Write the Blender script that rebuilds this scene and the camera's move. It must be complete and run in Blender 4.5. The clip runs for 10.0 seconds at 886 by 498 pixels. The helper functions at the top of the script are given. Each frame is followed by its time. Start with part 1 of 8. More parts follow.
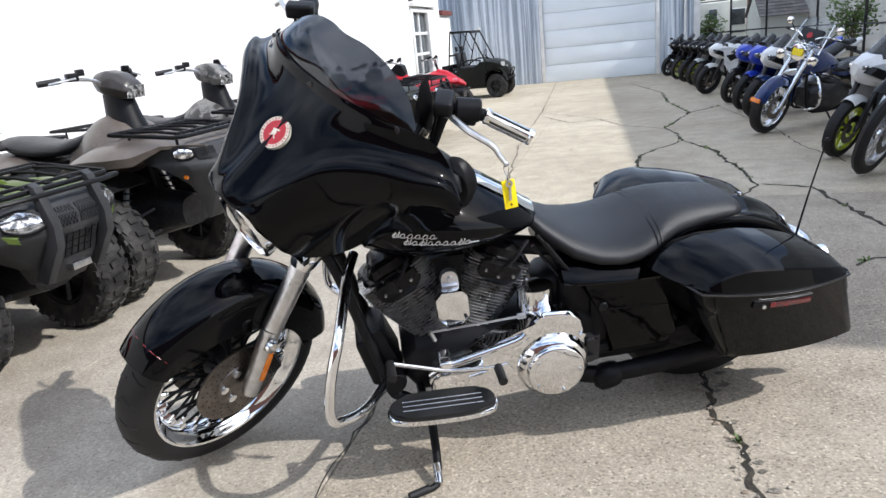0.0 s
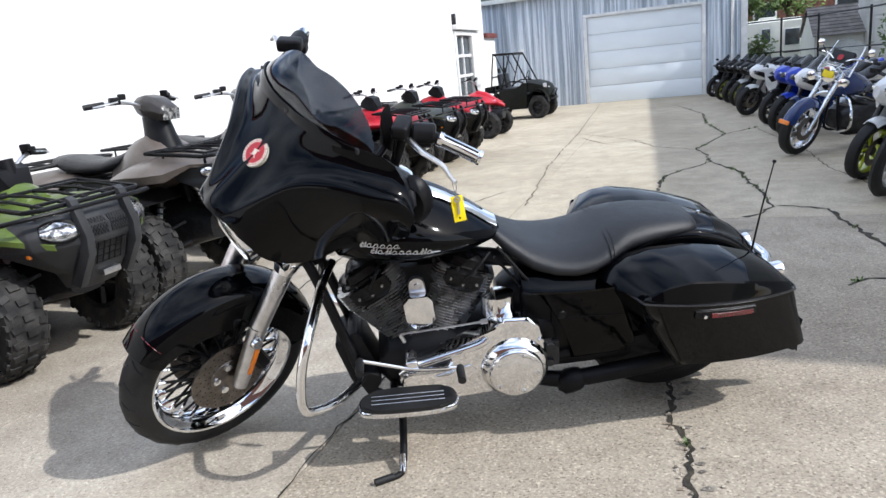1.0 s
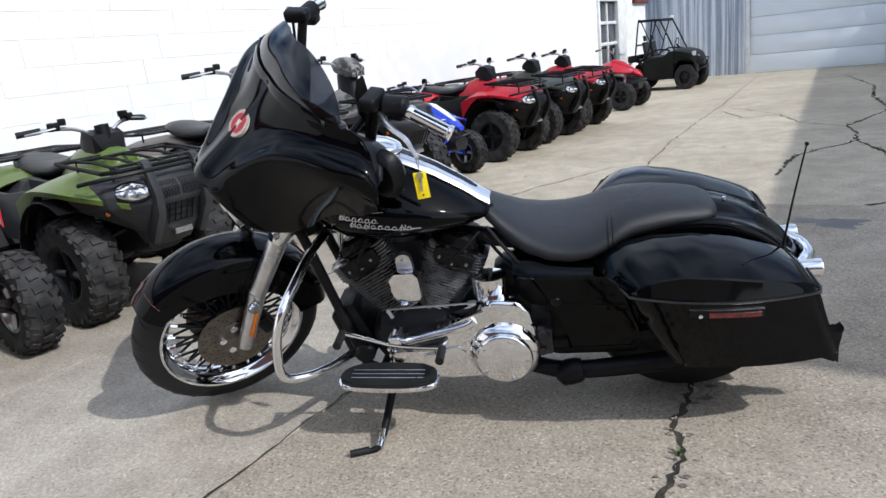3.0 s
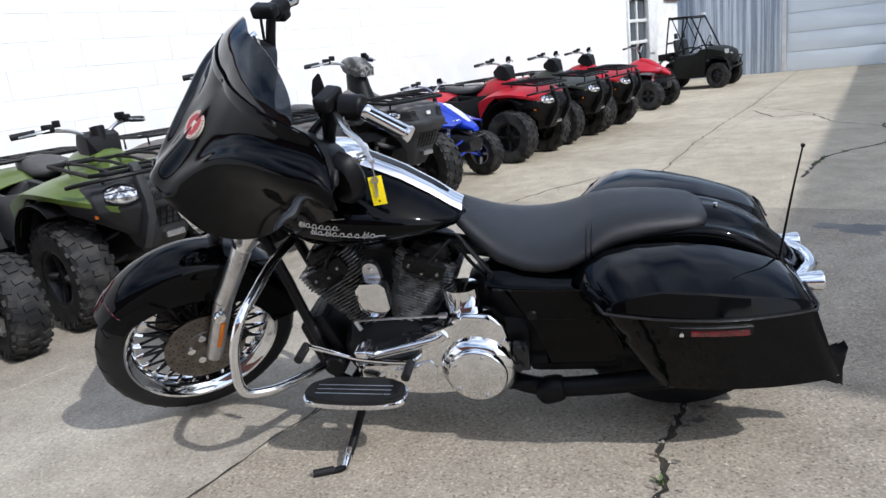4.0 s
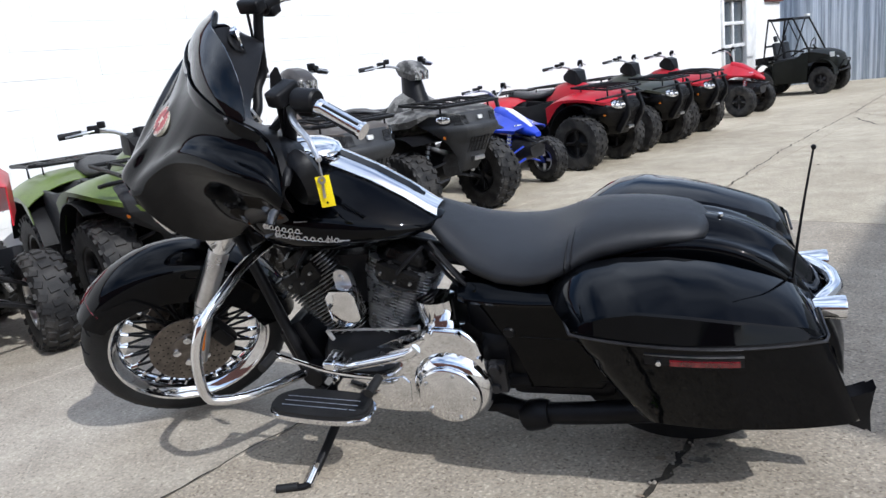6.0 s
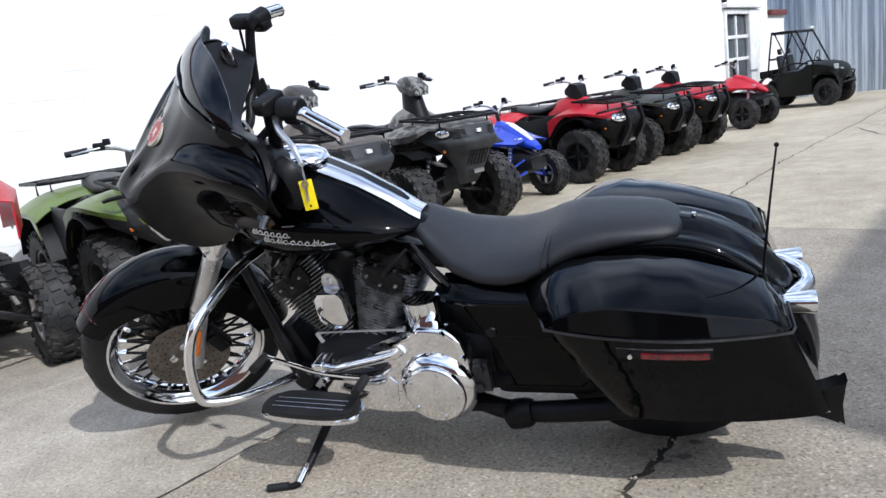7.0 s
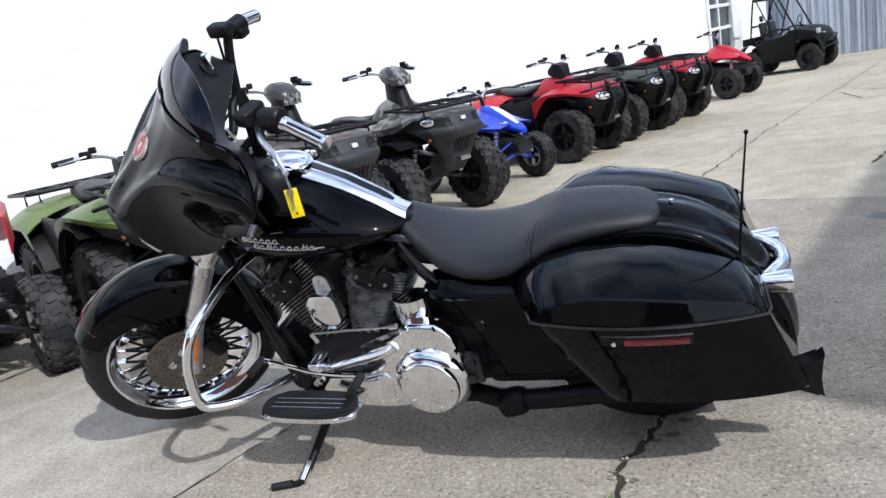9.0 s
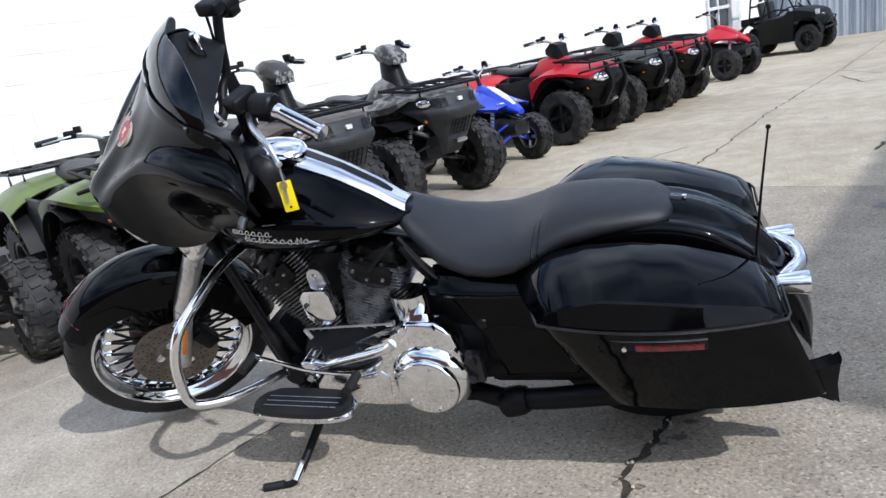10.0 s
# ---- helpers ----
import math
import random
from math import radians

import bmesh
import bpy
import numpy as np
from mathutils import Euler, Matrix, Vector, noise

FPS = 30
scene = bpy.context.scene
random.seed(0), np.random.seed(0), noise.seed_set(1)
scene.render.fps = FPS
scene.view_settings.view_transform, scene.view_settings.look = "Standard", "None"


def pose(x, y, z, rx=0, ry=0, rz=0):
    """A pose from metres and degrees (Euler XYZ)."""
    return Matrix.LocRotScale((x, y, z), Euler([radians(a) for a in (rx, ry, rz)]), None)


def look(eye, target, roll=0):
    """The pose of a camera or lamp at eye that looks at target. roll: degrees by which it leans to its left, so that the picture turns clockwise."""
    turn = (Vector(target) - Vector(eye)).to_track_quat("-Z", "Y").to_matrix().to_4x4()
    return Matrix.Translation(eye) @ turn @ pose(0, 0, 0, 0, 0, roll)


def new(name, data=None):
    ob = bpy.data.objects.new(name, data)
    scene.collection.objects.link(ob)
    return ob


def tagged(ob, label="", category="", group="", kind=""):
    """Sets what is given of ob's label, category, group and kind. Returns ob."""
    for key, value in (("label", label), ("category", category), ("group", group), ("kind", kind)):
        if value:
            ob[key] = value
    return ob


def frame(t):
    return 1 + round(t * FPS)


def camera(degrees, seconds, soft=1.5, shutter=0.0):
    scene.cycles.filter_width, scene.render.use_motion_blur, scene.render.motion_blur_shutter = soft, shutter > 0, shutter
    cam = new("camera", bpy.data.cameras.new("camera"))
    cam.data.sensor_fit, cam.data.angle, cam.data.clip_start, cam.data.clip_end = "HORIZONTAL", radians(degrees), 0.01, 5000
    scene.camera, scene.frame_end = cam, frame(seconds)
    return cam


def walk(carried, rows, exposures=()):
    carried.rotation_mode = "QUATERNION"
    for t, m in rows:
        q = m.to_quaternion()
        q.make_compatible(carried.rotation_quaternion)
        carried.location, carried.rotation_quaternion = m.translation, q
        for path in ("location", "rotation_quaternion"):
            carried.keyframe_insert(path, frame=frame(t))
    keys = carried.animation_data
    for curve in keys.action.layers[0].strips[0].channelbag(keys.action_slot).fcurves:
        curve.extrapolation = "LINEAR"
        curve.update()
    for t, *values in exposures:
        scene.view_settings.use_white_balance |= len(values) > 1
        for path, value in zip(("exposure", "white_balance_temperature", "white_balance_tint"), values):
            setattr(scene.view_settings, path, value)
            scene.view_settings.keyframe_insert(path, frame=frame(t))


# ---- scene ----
cam = camera(65.3, 10.0)
EXPOSURE = [(0, 0.62), (0.5, 0.68), (1.0, 0.60), (1.5, 0.43), (2.0, 0.29), (2.5, 0.23), (3.0, 0.21), (4.5, 0.23), (5.5, 0.30), (7.0, 0.35), (9.0, 0.36), (10.0, 0.32)]
PATH = [
    (0, (0.156, 0.079, 1.273), (0.042, 1.992, 0.7), -5.8),
    (0.5, (0.311, -0.034, 1.28), (0.155, 1.886, 0.744), -5.6),
    (1, (0.439, -0.113, 1.276), (0.182, 1.805, 0.771), -6.0),
    (1.5, (0.568, -0.088, 1.268), (0.199, 1.818, 0.789), -5.7),
    (2, (0.697, -0.041, 1.261), (0.214, 1.838, 0.775), -5.9),
    (2.5, (0.848, -0.017, 1.248), (0.256, 1.824, 0.737), -6.4),
    (3, (0.939, 0.068, 1.225), (0.258, 1.869, 0.684), -6.4),
    (3.2, (0.964, 0.121, 1.215), (0.275, 1.92, 0.677), -6.4),
    (4.3, (1.116, 0.306, 1.174), (0.283, 2.043, 0.639), -7.0),
    (4.5, (1.139, 0.336, 1.159), (0.26, 2.047, 0.612), -7.1),
    (5, (1.157, 0.44, 1.135), (0.241, 2.131, 0.584), -7.2),
    (5.5, (1.19, 0.524, 1.113), (0.266, 2.223, 0.605), -7.8),
    (5.7, (1.245, 0.555, 1.121), (0.285, 2.238, 0.626), -7.3),
    (6.8, (1.39, 0.524, 1.065), (0.323, 2.158, 0.631), -7.7),
    (7, (1.409, 0.529, 1.072), (0.372, 2.187, 0.649), -7.9),
    (7.5, (1.43, 0.529, 1.087), (0.424, 2.204, 0.66), -8.9),
    (8, (1.449, 0.514, 1.104), (0.472, 2.209, 0.688), -9.8),
    (8.5, (1.457, 0.511, 1.116), (0.465, 2.188, 0.666), -10.5),
    (9, (1.452, 0.514, 1.119), (0.429, 2.166, 0.645), -10.9),
    (9.5, (1.432, 0.54, 1.132), (0.396, 2.181, 0.65), -10.9),
    (10, (1.386, 0.591, 1.146), (0.382, 2.234, 0.607), -10.3),
]
walk(cam, [(t, look(eye, target, roll)) for t, eye, target, roll in PATH], [(t, stops, 6090 - 180 * min(1, t / 3) - 150 * max(0, min(1, (t - 4) / 4)), 9) for t, stops in EXPOSURE])

# ---- light ----
SUN_DIR = Vector((1.0, -0.30, 1.0)).normalized()
world = bpy.data.worlds.new("sky")
scene.world = world
world.use_nodes = True
wn = world.node_tree.nodes
sky = wn.new("ShaderNodeTexSky")
sky.sky_type = "NISHITA"
sky.sun_disc = False
sky.sun_elevation = math.asin(SUN_DIR.z)
sky.sun_rotation = math.atan2(SUN_DIR.x, SUN_DIR.y)
sky.air_density, sky.dust_density, sky.ozone_density = 1.0, 1.6, 1.0
# broken cloud over the blue, so that paint and chrome have something to mirror
wl = world.node_tree.links
tc = wn.new("ShaderNodeTexCoord")
cmap = wn.new("ShaderNodeMapping")
cmap.inputs["Scale"].default_value = (1.0, 1.0, 2.6)
cnoise = wn.new("ShaderNodeTexNoise")
cnoise.inputs["Scale"].default_value = 1.9
cnoise.inputs["Detail"].default_value = 2.5
cnoise.inputs["Roughness"].default_value = 0.45
cramp = wn.new("ShaderNodeValToRGB")
cramp.color_ramp.elements[0].position = 0.37
cramp.color_ramp.elements[1].position = 0.82
cmix = wn.new("ShaderNodeMixRGB")
cmix.inputs["Color2"].default_value = (11.6, 12.0, 12.8, 1)
wl.new(tc.outputs["Generated"], cmap.inputs["Vector"])
wl.new(cmap.outputs["Vector"], cnoise.inputs["Vector"])
wl.new(cnoise.outputs["Fac"], cramp.inputs["Fac"])
wl.new(cramp.outputs["Color"], cmix.inputs["Fac"])
wl.new(sky.outputs["Color"], cmix.inputs["Color1"])
wl.new(cmix.outputs["Color"], wn["Background"].inputs["Color"])
wn["Background"].inputs["Strength"].default_value = 0.142

sun = new("sun", bpy.data.lights.new("sun", "SUN"))
sun.data.energy, sun.data.angle, sun.data.color = 3.1, radians(0.6), (1.0, 0.95, 0.885)
sun.matrix_world = look(SUN_DIR * 40, (0, 0, 0))

# ---- materials ----
MATS = {}


def mat(name, base, rough=0.5, metal=0.0, vary=0.12, scale=6.0, fine=60.0, bump=0.0, coat=0.0, second=None, transmission=0.0, ior=1.45, random_tint=0.0, coat_rough=0.05, spec=0.5, blend=(0.42, 0.62), rough_vary=0.08, obj_scale=None):
    """A procedural surface: base colour broken up at a coarse and a fine scale, uneven gloss and fine relief."""
    m = bpy.data.materials.new(name)
    m.use_nodes = True
    n, l = m.node_tree.nodes, m.node_tree.links
    p = n["Principled BSDF"]
    geo = n.new("ShaderNodeTexCoord")
    a, b = n.new("ShaderNodeTexNoise"), n.new("ShaderNodeTexNoise")
    for t, s, d in ((a, scale, 5.0), (b, fine, 4.0)):
        t.inputs["Scale"].default_value, t.inputs["Detail"].default_value = s, d
        src = geo.outputs["Object"]
        if obj_scale:
            mp = n.new("ShaderNodeMapping")
            mp.inputs["Scale"].default_value = obj_scale
            l.new(src, mp.inputs["Vector"])
            src = mp.outputs["Vector"]
        l.new(src, t.inputs["Vector"])
    ramp = n.new("ShaderNodeValToRGB")
    ramp.color_ramp.elements[0].position, ramp.color_ramp.elements[1].position = blend
    dark = [c * (1 - vary) for c in base]
    light = second or [min(1, c * (1 + vary)) for c in base]
    ramp.color_ramp.elements[0].color, ramp.color_ramp.elements[1].color = (*dark, 1), (*light, 1)
    l.new(a.outputs["Fac"], ramp.inputs["Fac"])
    mix = n.new("ShaderNodeMixRGB")
    mix.blend_type, mix.inputs["Fac"].default_value = "OVERLAY", min(1, vary * 2.2)
    l.new(ramp.outputs["Color"], mix.inputs["Color1"])
    l.new(b.outputs["Fac"], mix.inputs["Color2"])
    col = mix.outputs["Color"]
    if random_tint:
        info, hsv = n.new("ShaderNodeObjectInfo"), n.new("ShaderNodeHueSaturation")
        mr = n.new("ShaderNodeMapRange")
        mr.inputs["To Min"].default_value, mr.inputs["To Max"].default_value = 1 - random_tint, 1 + random_tint
        l.new(info.outputs["Random"], mr.inputs["Value"])
        l.new(mr.outputs["Result"], hsv.inputs["Value"])
        l.new(col, hsv.inputs["Color"])
        col = hsv.outputs["Color"]
    l.new(col, p.inputs["Base Color"])
    rr = n.new("ShaderNodeMapRange")
    rr.inputs["To Min"].default_value, rr.inputs["To Max"].default_value = max(0.01, rough - rough_vary), min(1, rough + rough_vary)
    l.new(a.outputs["Fac"], rr.inputs["Value"])
    l.new(rr.outputs["Result"], p.inputs["Roughness"])
    p.inputs["Metallic"].default_value = metal
    p.inputs["IOR"].default_value = ior
    p.inputs["Specular IOR Level"].default_value = spec
    p.inputs["Coat Weight"].default_value, p.inputs["Coat Roughness"].default_value = coat, coat_rough
    p.inputs["Transmission Weight"].default_value = transmission
    if bump:
        bp = n.new("ShaderNodeBump")
        bp.inputs["Strength"].default_value, bp.inputs["Distance"].default_value = min(1, bump), 0.004
        l.new(b.outputs["Fac"], bp.inputs["Height"])
        l.new(bp.outputs["Normal"], p.inputs["Normal"])
    MATS[name] = m
    return m


PAINT = mat("black_paint", (0.0010, 0.0012, 0.0018), 0.05, vary=0.1, rough_vary=0.012, spec=0.18)
CHROME = mat("chrome", (0.78, 0.79, 0.81), 0.05, 1.0, vary=0.04, scale=14, rough_vary=0.03)
ALLOY = mat("brushed_alloy", (0.55, 0.55, 0.56), 0.3, 1.0, vary=0.1, scale=20)
DARKMETAL = mat("dark_metal", (0.035, 0.035, 0.038), 0.4, 0.6, vary=0.2, scale=15)
FINMETAL = mat("machined_fin_edge", (0.34, 0.34, 0.345), 0.28, 0.9, vary=0.2, scale=25)
BLACKMATTE = mat("black_plastic", (0.0065, 0.0065, 0.0075), 0.42, spec=0.2, vary=0.2, scale=12, bump=0.15, fine=300)
ENGBLACK = mat("engine_black_enamel", (0.005, 0.005, 0.0055), 0.22, spec=0.2, vary=0.2, scale=14, bump=0.08, fine=240)
GREYPLASTIC = mat("grey_plastic", (0.031, 0.032, 0.034), 0.5, spec=0.3, vary=0.15, scale=8, bump=0.2, fine=350)
LEATHER = mat("seat_vinyl", (0.0105, 0.0112, 0.0135), 0.40, spec=0.4, vary=0.15, scale=9, bump=0.35, fine=420)
RUBBER = mat("tyre_rubber", (0.018, 0.018, 0.019), 0.62, vary=0.3, scale=10, bump=0.3, fine=140, spec=0.28, second=(0.042, 0.040, 0.038))
RUBBERNEW = mat("road_tyre_rubber", (0.011, 0.011, 0.0115), 0.55, spec=0.32, vary=0.2, scale=12, bump=0.15, fine=160)
DISC = mat("brake_disc_steel", (0.17, 0.152, 0.138), 0.32, 1.0, vary=0.12, scale=30)
AMBER = mat("amber_lens", (0.75, 0.2, 0.01), 0.15, vary=0.1, coat=0.5)
REDLENS = mat("red_lens", (0.095, 0.003, 0.006), 0.12, vary=0.3, scale=40, coat=0.8)
LENS = mat("clear_lens", (0.60, 0.62, 0.65), 0.08, 0.85, vary=0.75, scale=34, blend=(0.40, 0.58))
CREAMPRINT = mat("cream_print", (0.56, 0.53, 0.44), 0.4, vary=0.08)
WHITEPRINT = mat("white_print", (0.72, 0.72, 0.7), 0.4, vary=0.06)
REDPRINT = mat("red_print", (0.32, 0.012, 0.02), 0.35, vary=0.08)
SILVERPRINT = mat("silver_lettering", (0.62, 0.62, 0.62), 0.3, 0.7, vary=0.08)
YELLOW = mat("yellow_tag", (0.8, 0.62, 0.0), 0.4, vary=0.06)
PINSTRIPE = mat("dark_red_pinstripe", (0.16, 0.01, 0.015), 0.2, vary=0.1, coat=1.0)
GREEN = mat("green_plastic", (0.080, 0.120, 0.018), 0.36, vary=0.14, scale=7, coat=0.12)
BROWN = mat("bronze_plastic", (0.105, 0.086, 0.074), 0.42, 0.15, vary=0.12, scale=7, coat=0.2)
DARKTAUPE = mat("dark_taupe_plastic", (0.034, 0.029, 0.026), 0.4, vary=0.15, scale=7, coat=0.2)
RED = mat("red_plastic", (0.40, 0.008, 0.020), 0.38, vary=0.1, scale=6, coat=0.08, spec=0.35)
BLUE = mat("blue_plastic", (0.012, 0.04, 0.42), 0.3, vary=0.12, coat=0.4)
DEEPBLUE = mat("deep_blue_paint", (0.005, 0.024, 0.12), 0.15, vary=0.1, coat=0.8)
WHITEP = mat("white_plastic", (0.66, 0.67, 0.68), 0.3, vary=0.06, coat=0.4)
UTVBLACK = mat("olive_black_plastic", (0.006, 0.007, 0.0055), 0.45, vary=0.2, scale=8, spec=0.2)
DARKGREEN = mat("dark_olive_plastic", (0.028, 0.032, 0.022), 0.42, vary=0.15, coat=0.2)
LIME = mat("lime_rim_paint", (0.42, 0.5, 0.02), 0.3, vary=0.1, coat=0.5)
CAMO = mat("camouflage_plastic", (0.055, 0.052, 0.048), 0.45, vary=0.4, scale=10, second=(0.17, 0.165, 0.155), blend=(0.46, 0.54))


def glass_mat(name, tint, rough=0.02):
    m = mat(name, tint, rough, transmission=1.0, ior=1.46, vary=0.03, rough_vary=0.01)
    return m


SMOKE = glass_mat("smoked_windshield", (0.055, 0.06, 0.07))
CLEAR = glass_mat("clear_windshield", (0.85, 0.88, 0.9))
PANE = mat("window_glass", (0.05, 0.06, 0.065), 0.06, vary=0.3, scale=3, spec=0.8)

# ---- mesh helpers ----


def finish(name, bm, material, angle=38):
    bmesh.ops.recalc_face_normals(bm, faces=bm.faces)
    me = bpy.data.meshes.new(name)
    bm.to_mesh(me)
    bm.free()
    for f in me.polygons:
        f.use_smooth = True
    me.set_sharp_from_angle(angle=radians(angle))
    me.materials.append(material)
    return me


def part(name, bm, material, parent, label="", angle=38, m=None):
    if m is not None:
        bmesh.ops.transform(bm, matrix=m, verts=bm.verts)
    ob = new(name, finish(name, bm, material, angle))
    ob.parent = parent
    if label:
        ob["label"] = label
    return ob


def thing(name, label, category, m=None, group="", kind=""):
    ob = new(name)
    ob.empty_display_size = 0.1
    if m is not None:
        ob.matrix_world = m
    return tagged(ob, label, category, group, kind)


def struct(name, bm, material, label, category, angle=30):
    return tagged(new(name, finish(name, bm, material, angle)), label, category, kind="structure")


def B():
    return bmesh.new()


def box(bm, c, size, rot=None, bevel=0.0, seg=2):
    r = bmesh.ops.create_cube(bm, size=1.0)
    m = Matrix.Translation(c) @ (rot or Matrix()) @ Matrix.Diagonal((*size, 1))
    bmesh.ops.transform(bm, matrix=m, verts=r["verts"])
    if bevel:
        es = list({e for vv in r["verts"] for e in vv.link_edges})
        bmesh.ops.bevel(bm, geom=es, offset=bevel, segments=seg, affect="EDGES", profile=0.6)
    return bm


def rx(a):
    return Matrix.Rotation(radians(a), 4, "X")


def ry(a):
    return Matrix.Rotation(radians(a), 4, "Y")


def rz(a):
    return Matrix.Rotation(radians(a), 4, "Z")


def smooth_path(pts, k=5, closed=False):
    pts = [Vector(p) for p in pts]
    out, n = [], len(pts)
    for i in range(n if closed else n - 1):
        if closed:
            a, b, c, d = pts[i - 1], pts[i], pts[(i + 1) % n], pts[(i + 2) % n]
        else:
            a, b, c, d = pts[max(i - 1, 0)], pts[i], pts[i + 1], pts[min(i + 2, n - 1)]
        for j in range(k):
            t = j / k
            out.append(0.5 * ((2 * b) + (c - a) * t + (2 * a - 5 * b + 4 * c - d) * t * t + (3 * b - a - 3 * c + d) * t ** 3))
    if not closed:
        out.append(pts[-1])
    return out


def tube(bm, pts, r, n=8, k=0, closed=False, caps=True, flat=1.0):
    """A round bar along points; k smooths the path; r may be a list."""
    path = smooth_path(pts, k, closed) if k else [Vector(p) for p in pts]
    m = len(path)
    rad = r if isinstance(r, (list, tuple)) else [r] * m
    if len(rad) != m:
        rad = [rad[0] + (rad[-1] - rad[0]) * i / (m - 1) for i in range(m)]
    rings, prev = [], None
    for i, p in enumerate(path):
        if closed:
            d = path[(i + 1) % m] - path[i - 1]
        else:
            d = path[min(i + 1, m - 1)] - path[max(i - 1, 0)]
        d = d.normalized() if d.length > 1e-9 else Vector((0, 0, 1))
        if prev is None:
            s = d.orthogonal().normalized()
        else:
            s = (prev - d * prev.dot(d)).normalized()
        prev = s
        t = d.cross(s)
        rings.append([bm.verts.new(p + (s * math.cos(2 * math.pi * j / n) + t * flat * math.sin(2 * math.pi * j / n)) * rad[i]) for j in range(n)])
    for i in range(m if closed else m - 1):
        a, b = rings[i], rings[(i + 1) % m]
        for j in range(n):
            bm.faces.new((a[j], a[(j + 1) % n], b[(j + 1) % n], b[j]))
    if caps and not closed:
        bm.faces.new(rings[0][::-1])
        bm.faces.new(rings[-1])
    return bm


def rod(bm, a, b, r, n=8):
    return tube(bm, [a, b], r, n)


def lathe(bm, profile, centre=(0, 0, 0), n=40, m=None, closed=False):
    """Revolves (radius, offset) pairs round the y axis through centre."""
    rings = []
    for k in range(n):
        a = 2 * math.pi * k / n
        ring = []
        for r, h in profile:
            p = Vector((r * math.cos(a), h, r * math.sin(a)))
            p = (m @ p) if m else p
            ring.append(bm.verts.new(p + Vector(centre)))
        rings.append(ring)
    cnt = len(profile)
    for k in range(n):
        a, b = rings[k], rings[(k + 1) % n]
        for j in range(cnt if closed else cnt - 1):
            j2 = (j + 1) % cnt
            bm.faces.new((a[j], a[j2], b[j2], b[j]))
    if not closed:
        for e in (0, cnt - 1):
            if profile[e][0] > 1e-6:
                bm.faces.new([rings[k][e] for k in range(n)])
    bmesh.ops.remove_doubles(bm, verts=bm.verts, dist=1e-6)
    return bm


def loft(bm, rings, caps=True):
    vs = [[bm.verts.new(p) for p in r] for r in rings]
    n = len(vs[0])
    for a, b in zip(vs, vs[1:]):
        for j in range(n):
            bm.faces.new((a[j], a[(j + 1) % n], b[(j + 1) % n], b[j]))
    if caps:
        bm.faces.new(vs[0][::-1])
        bm.faces.new(vs[-1])
    return bm


def oval(x, zb, zt, hy, n=20, p=2.4, cy=0.0, top=None):
    """A rounded ring across x; p sets how square it is, top its half-width at the crown."""
    out, zc, hz = [], (zb + zt) / 2, (zt - zb) / 2
    for k in range(n):
        a = 2 * math.pi * k / n
        c, s = math.cos(a), math.sin(a)
        yy = abs(c) ** (2 / p) * (1 if c >= 0 else -1)
        zz = abs(s) ** (2 / p) * (1 if s >= 0 else -1)
        w = hy if top is None else hy + (top - hy) * max(0, zz)
        out.append(Vector((x, cy + w * yy, zc + hz * zz)))
    return out


def prism(bm, outline, y0, y1, bevel=0.0, seg=2):
    """An outline of (x, z) given depth from y0 to y1."""
    a = [bm.verts.new((x, y0, z)) for x, z in outline]
    b = [bm.verts.new((x, y1, z)) for x, z in outline]
    n = len(a)
    fs = [bm.faces.new(a[::-1]), bm.faces.new(b)]
    for j in range(n):
        fs.append(bm.faces.new((a[j], a[(j + 1) % n], b[(j + 1) % n], b[j])))
    if bevel:
        es = list({e for f in fs[:2] for e in f.edges})
        bmesh.ops.bevel(bm, geom=es, offset=bevel, segments=seg, affect="EDGES", profile=0.6)
    return bm


def sheet(bm, grid, thick, normal_hint=None):
    """A curved panel from rows of points, with real thickness."""
    R, C = len(grid), len(grid[0])
    P = [[Vector(p) for p in r] for r in grid]
    N = [[None] * C for _ in range(R)]
    for i in range(R):
        for j in range(C):
            du = P[min(i + 1, R - 1)][j] - P[max(i - 1, 0)][j]
            dv = P[i][min(j + 1, C - 1)] - P[i][max(j - 1, 0)]
            nn = du.cross(dv)
            N[i][j] = nn.normalized() if nn.length > 1e-9 else Vector((0, 0, 1))
    A = [[bm.verts.new(p) for p in r] for r in P]
    D = [[bm.verts.new(P[i][j] - N[i][j] * thick) for j in range(C)] for i in range(R)]
    for i in range(R - 1):
        for j in range(C - 1):
            bm.faces.new((A[i][j], A[i][j + 1], A[i + 1][j + 1], A[i + 1][j]))
            bm.faces.new((D[i][j], D[i + 1][j], D[i + 1][j + 1], D[i][j + 1]))
    for j in range(C - 1):
        bm.faces.new((A[0][j], D[0][j], D[0][j + 1], A[0][j + 1]))
        bm.faces.new((A[-1][j], A[-1][j + 1], D[-1][j + 1], D[-1][j]))
    for i in range(R - 1):
        bm.faces.new((A[i][0], A[i + 1][0], D[i + 1][0], D[i][0]))
        bm.faces.new((A[i][-1], D[i][-1], D[i + 1][-1], A[i + 1][-1]))
    return bm


def lerp_table(tab, x):
    for (x0, *a), (x1, *b) in zip(tab, tab[1:]):
        if x <= x1:
            t = min(1, max(0, (x - x0) / (x1 - x0)))
            return [p + (q - p) * t for p, q in zip(a, b)]
    return list(tab[-1][1:])


# ---- the yard: v across it from the white wall, u along it ----
YA = radians(12)
UV = Matrix.Rotation(-YA, 4, "Z")     # turns (v, u, z) into world x, y, z


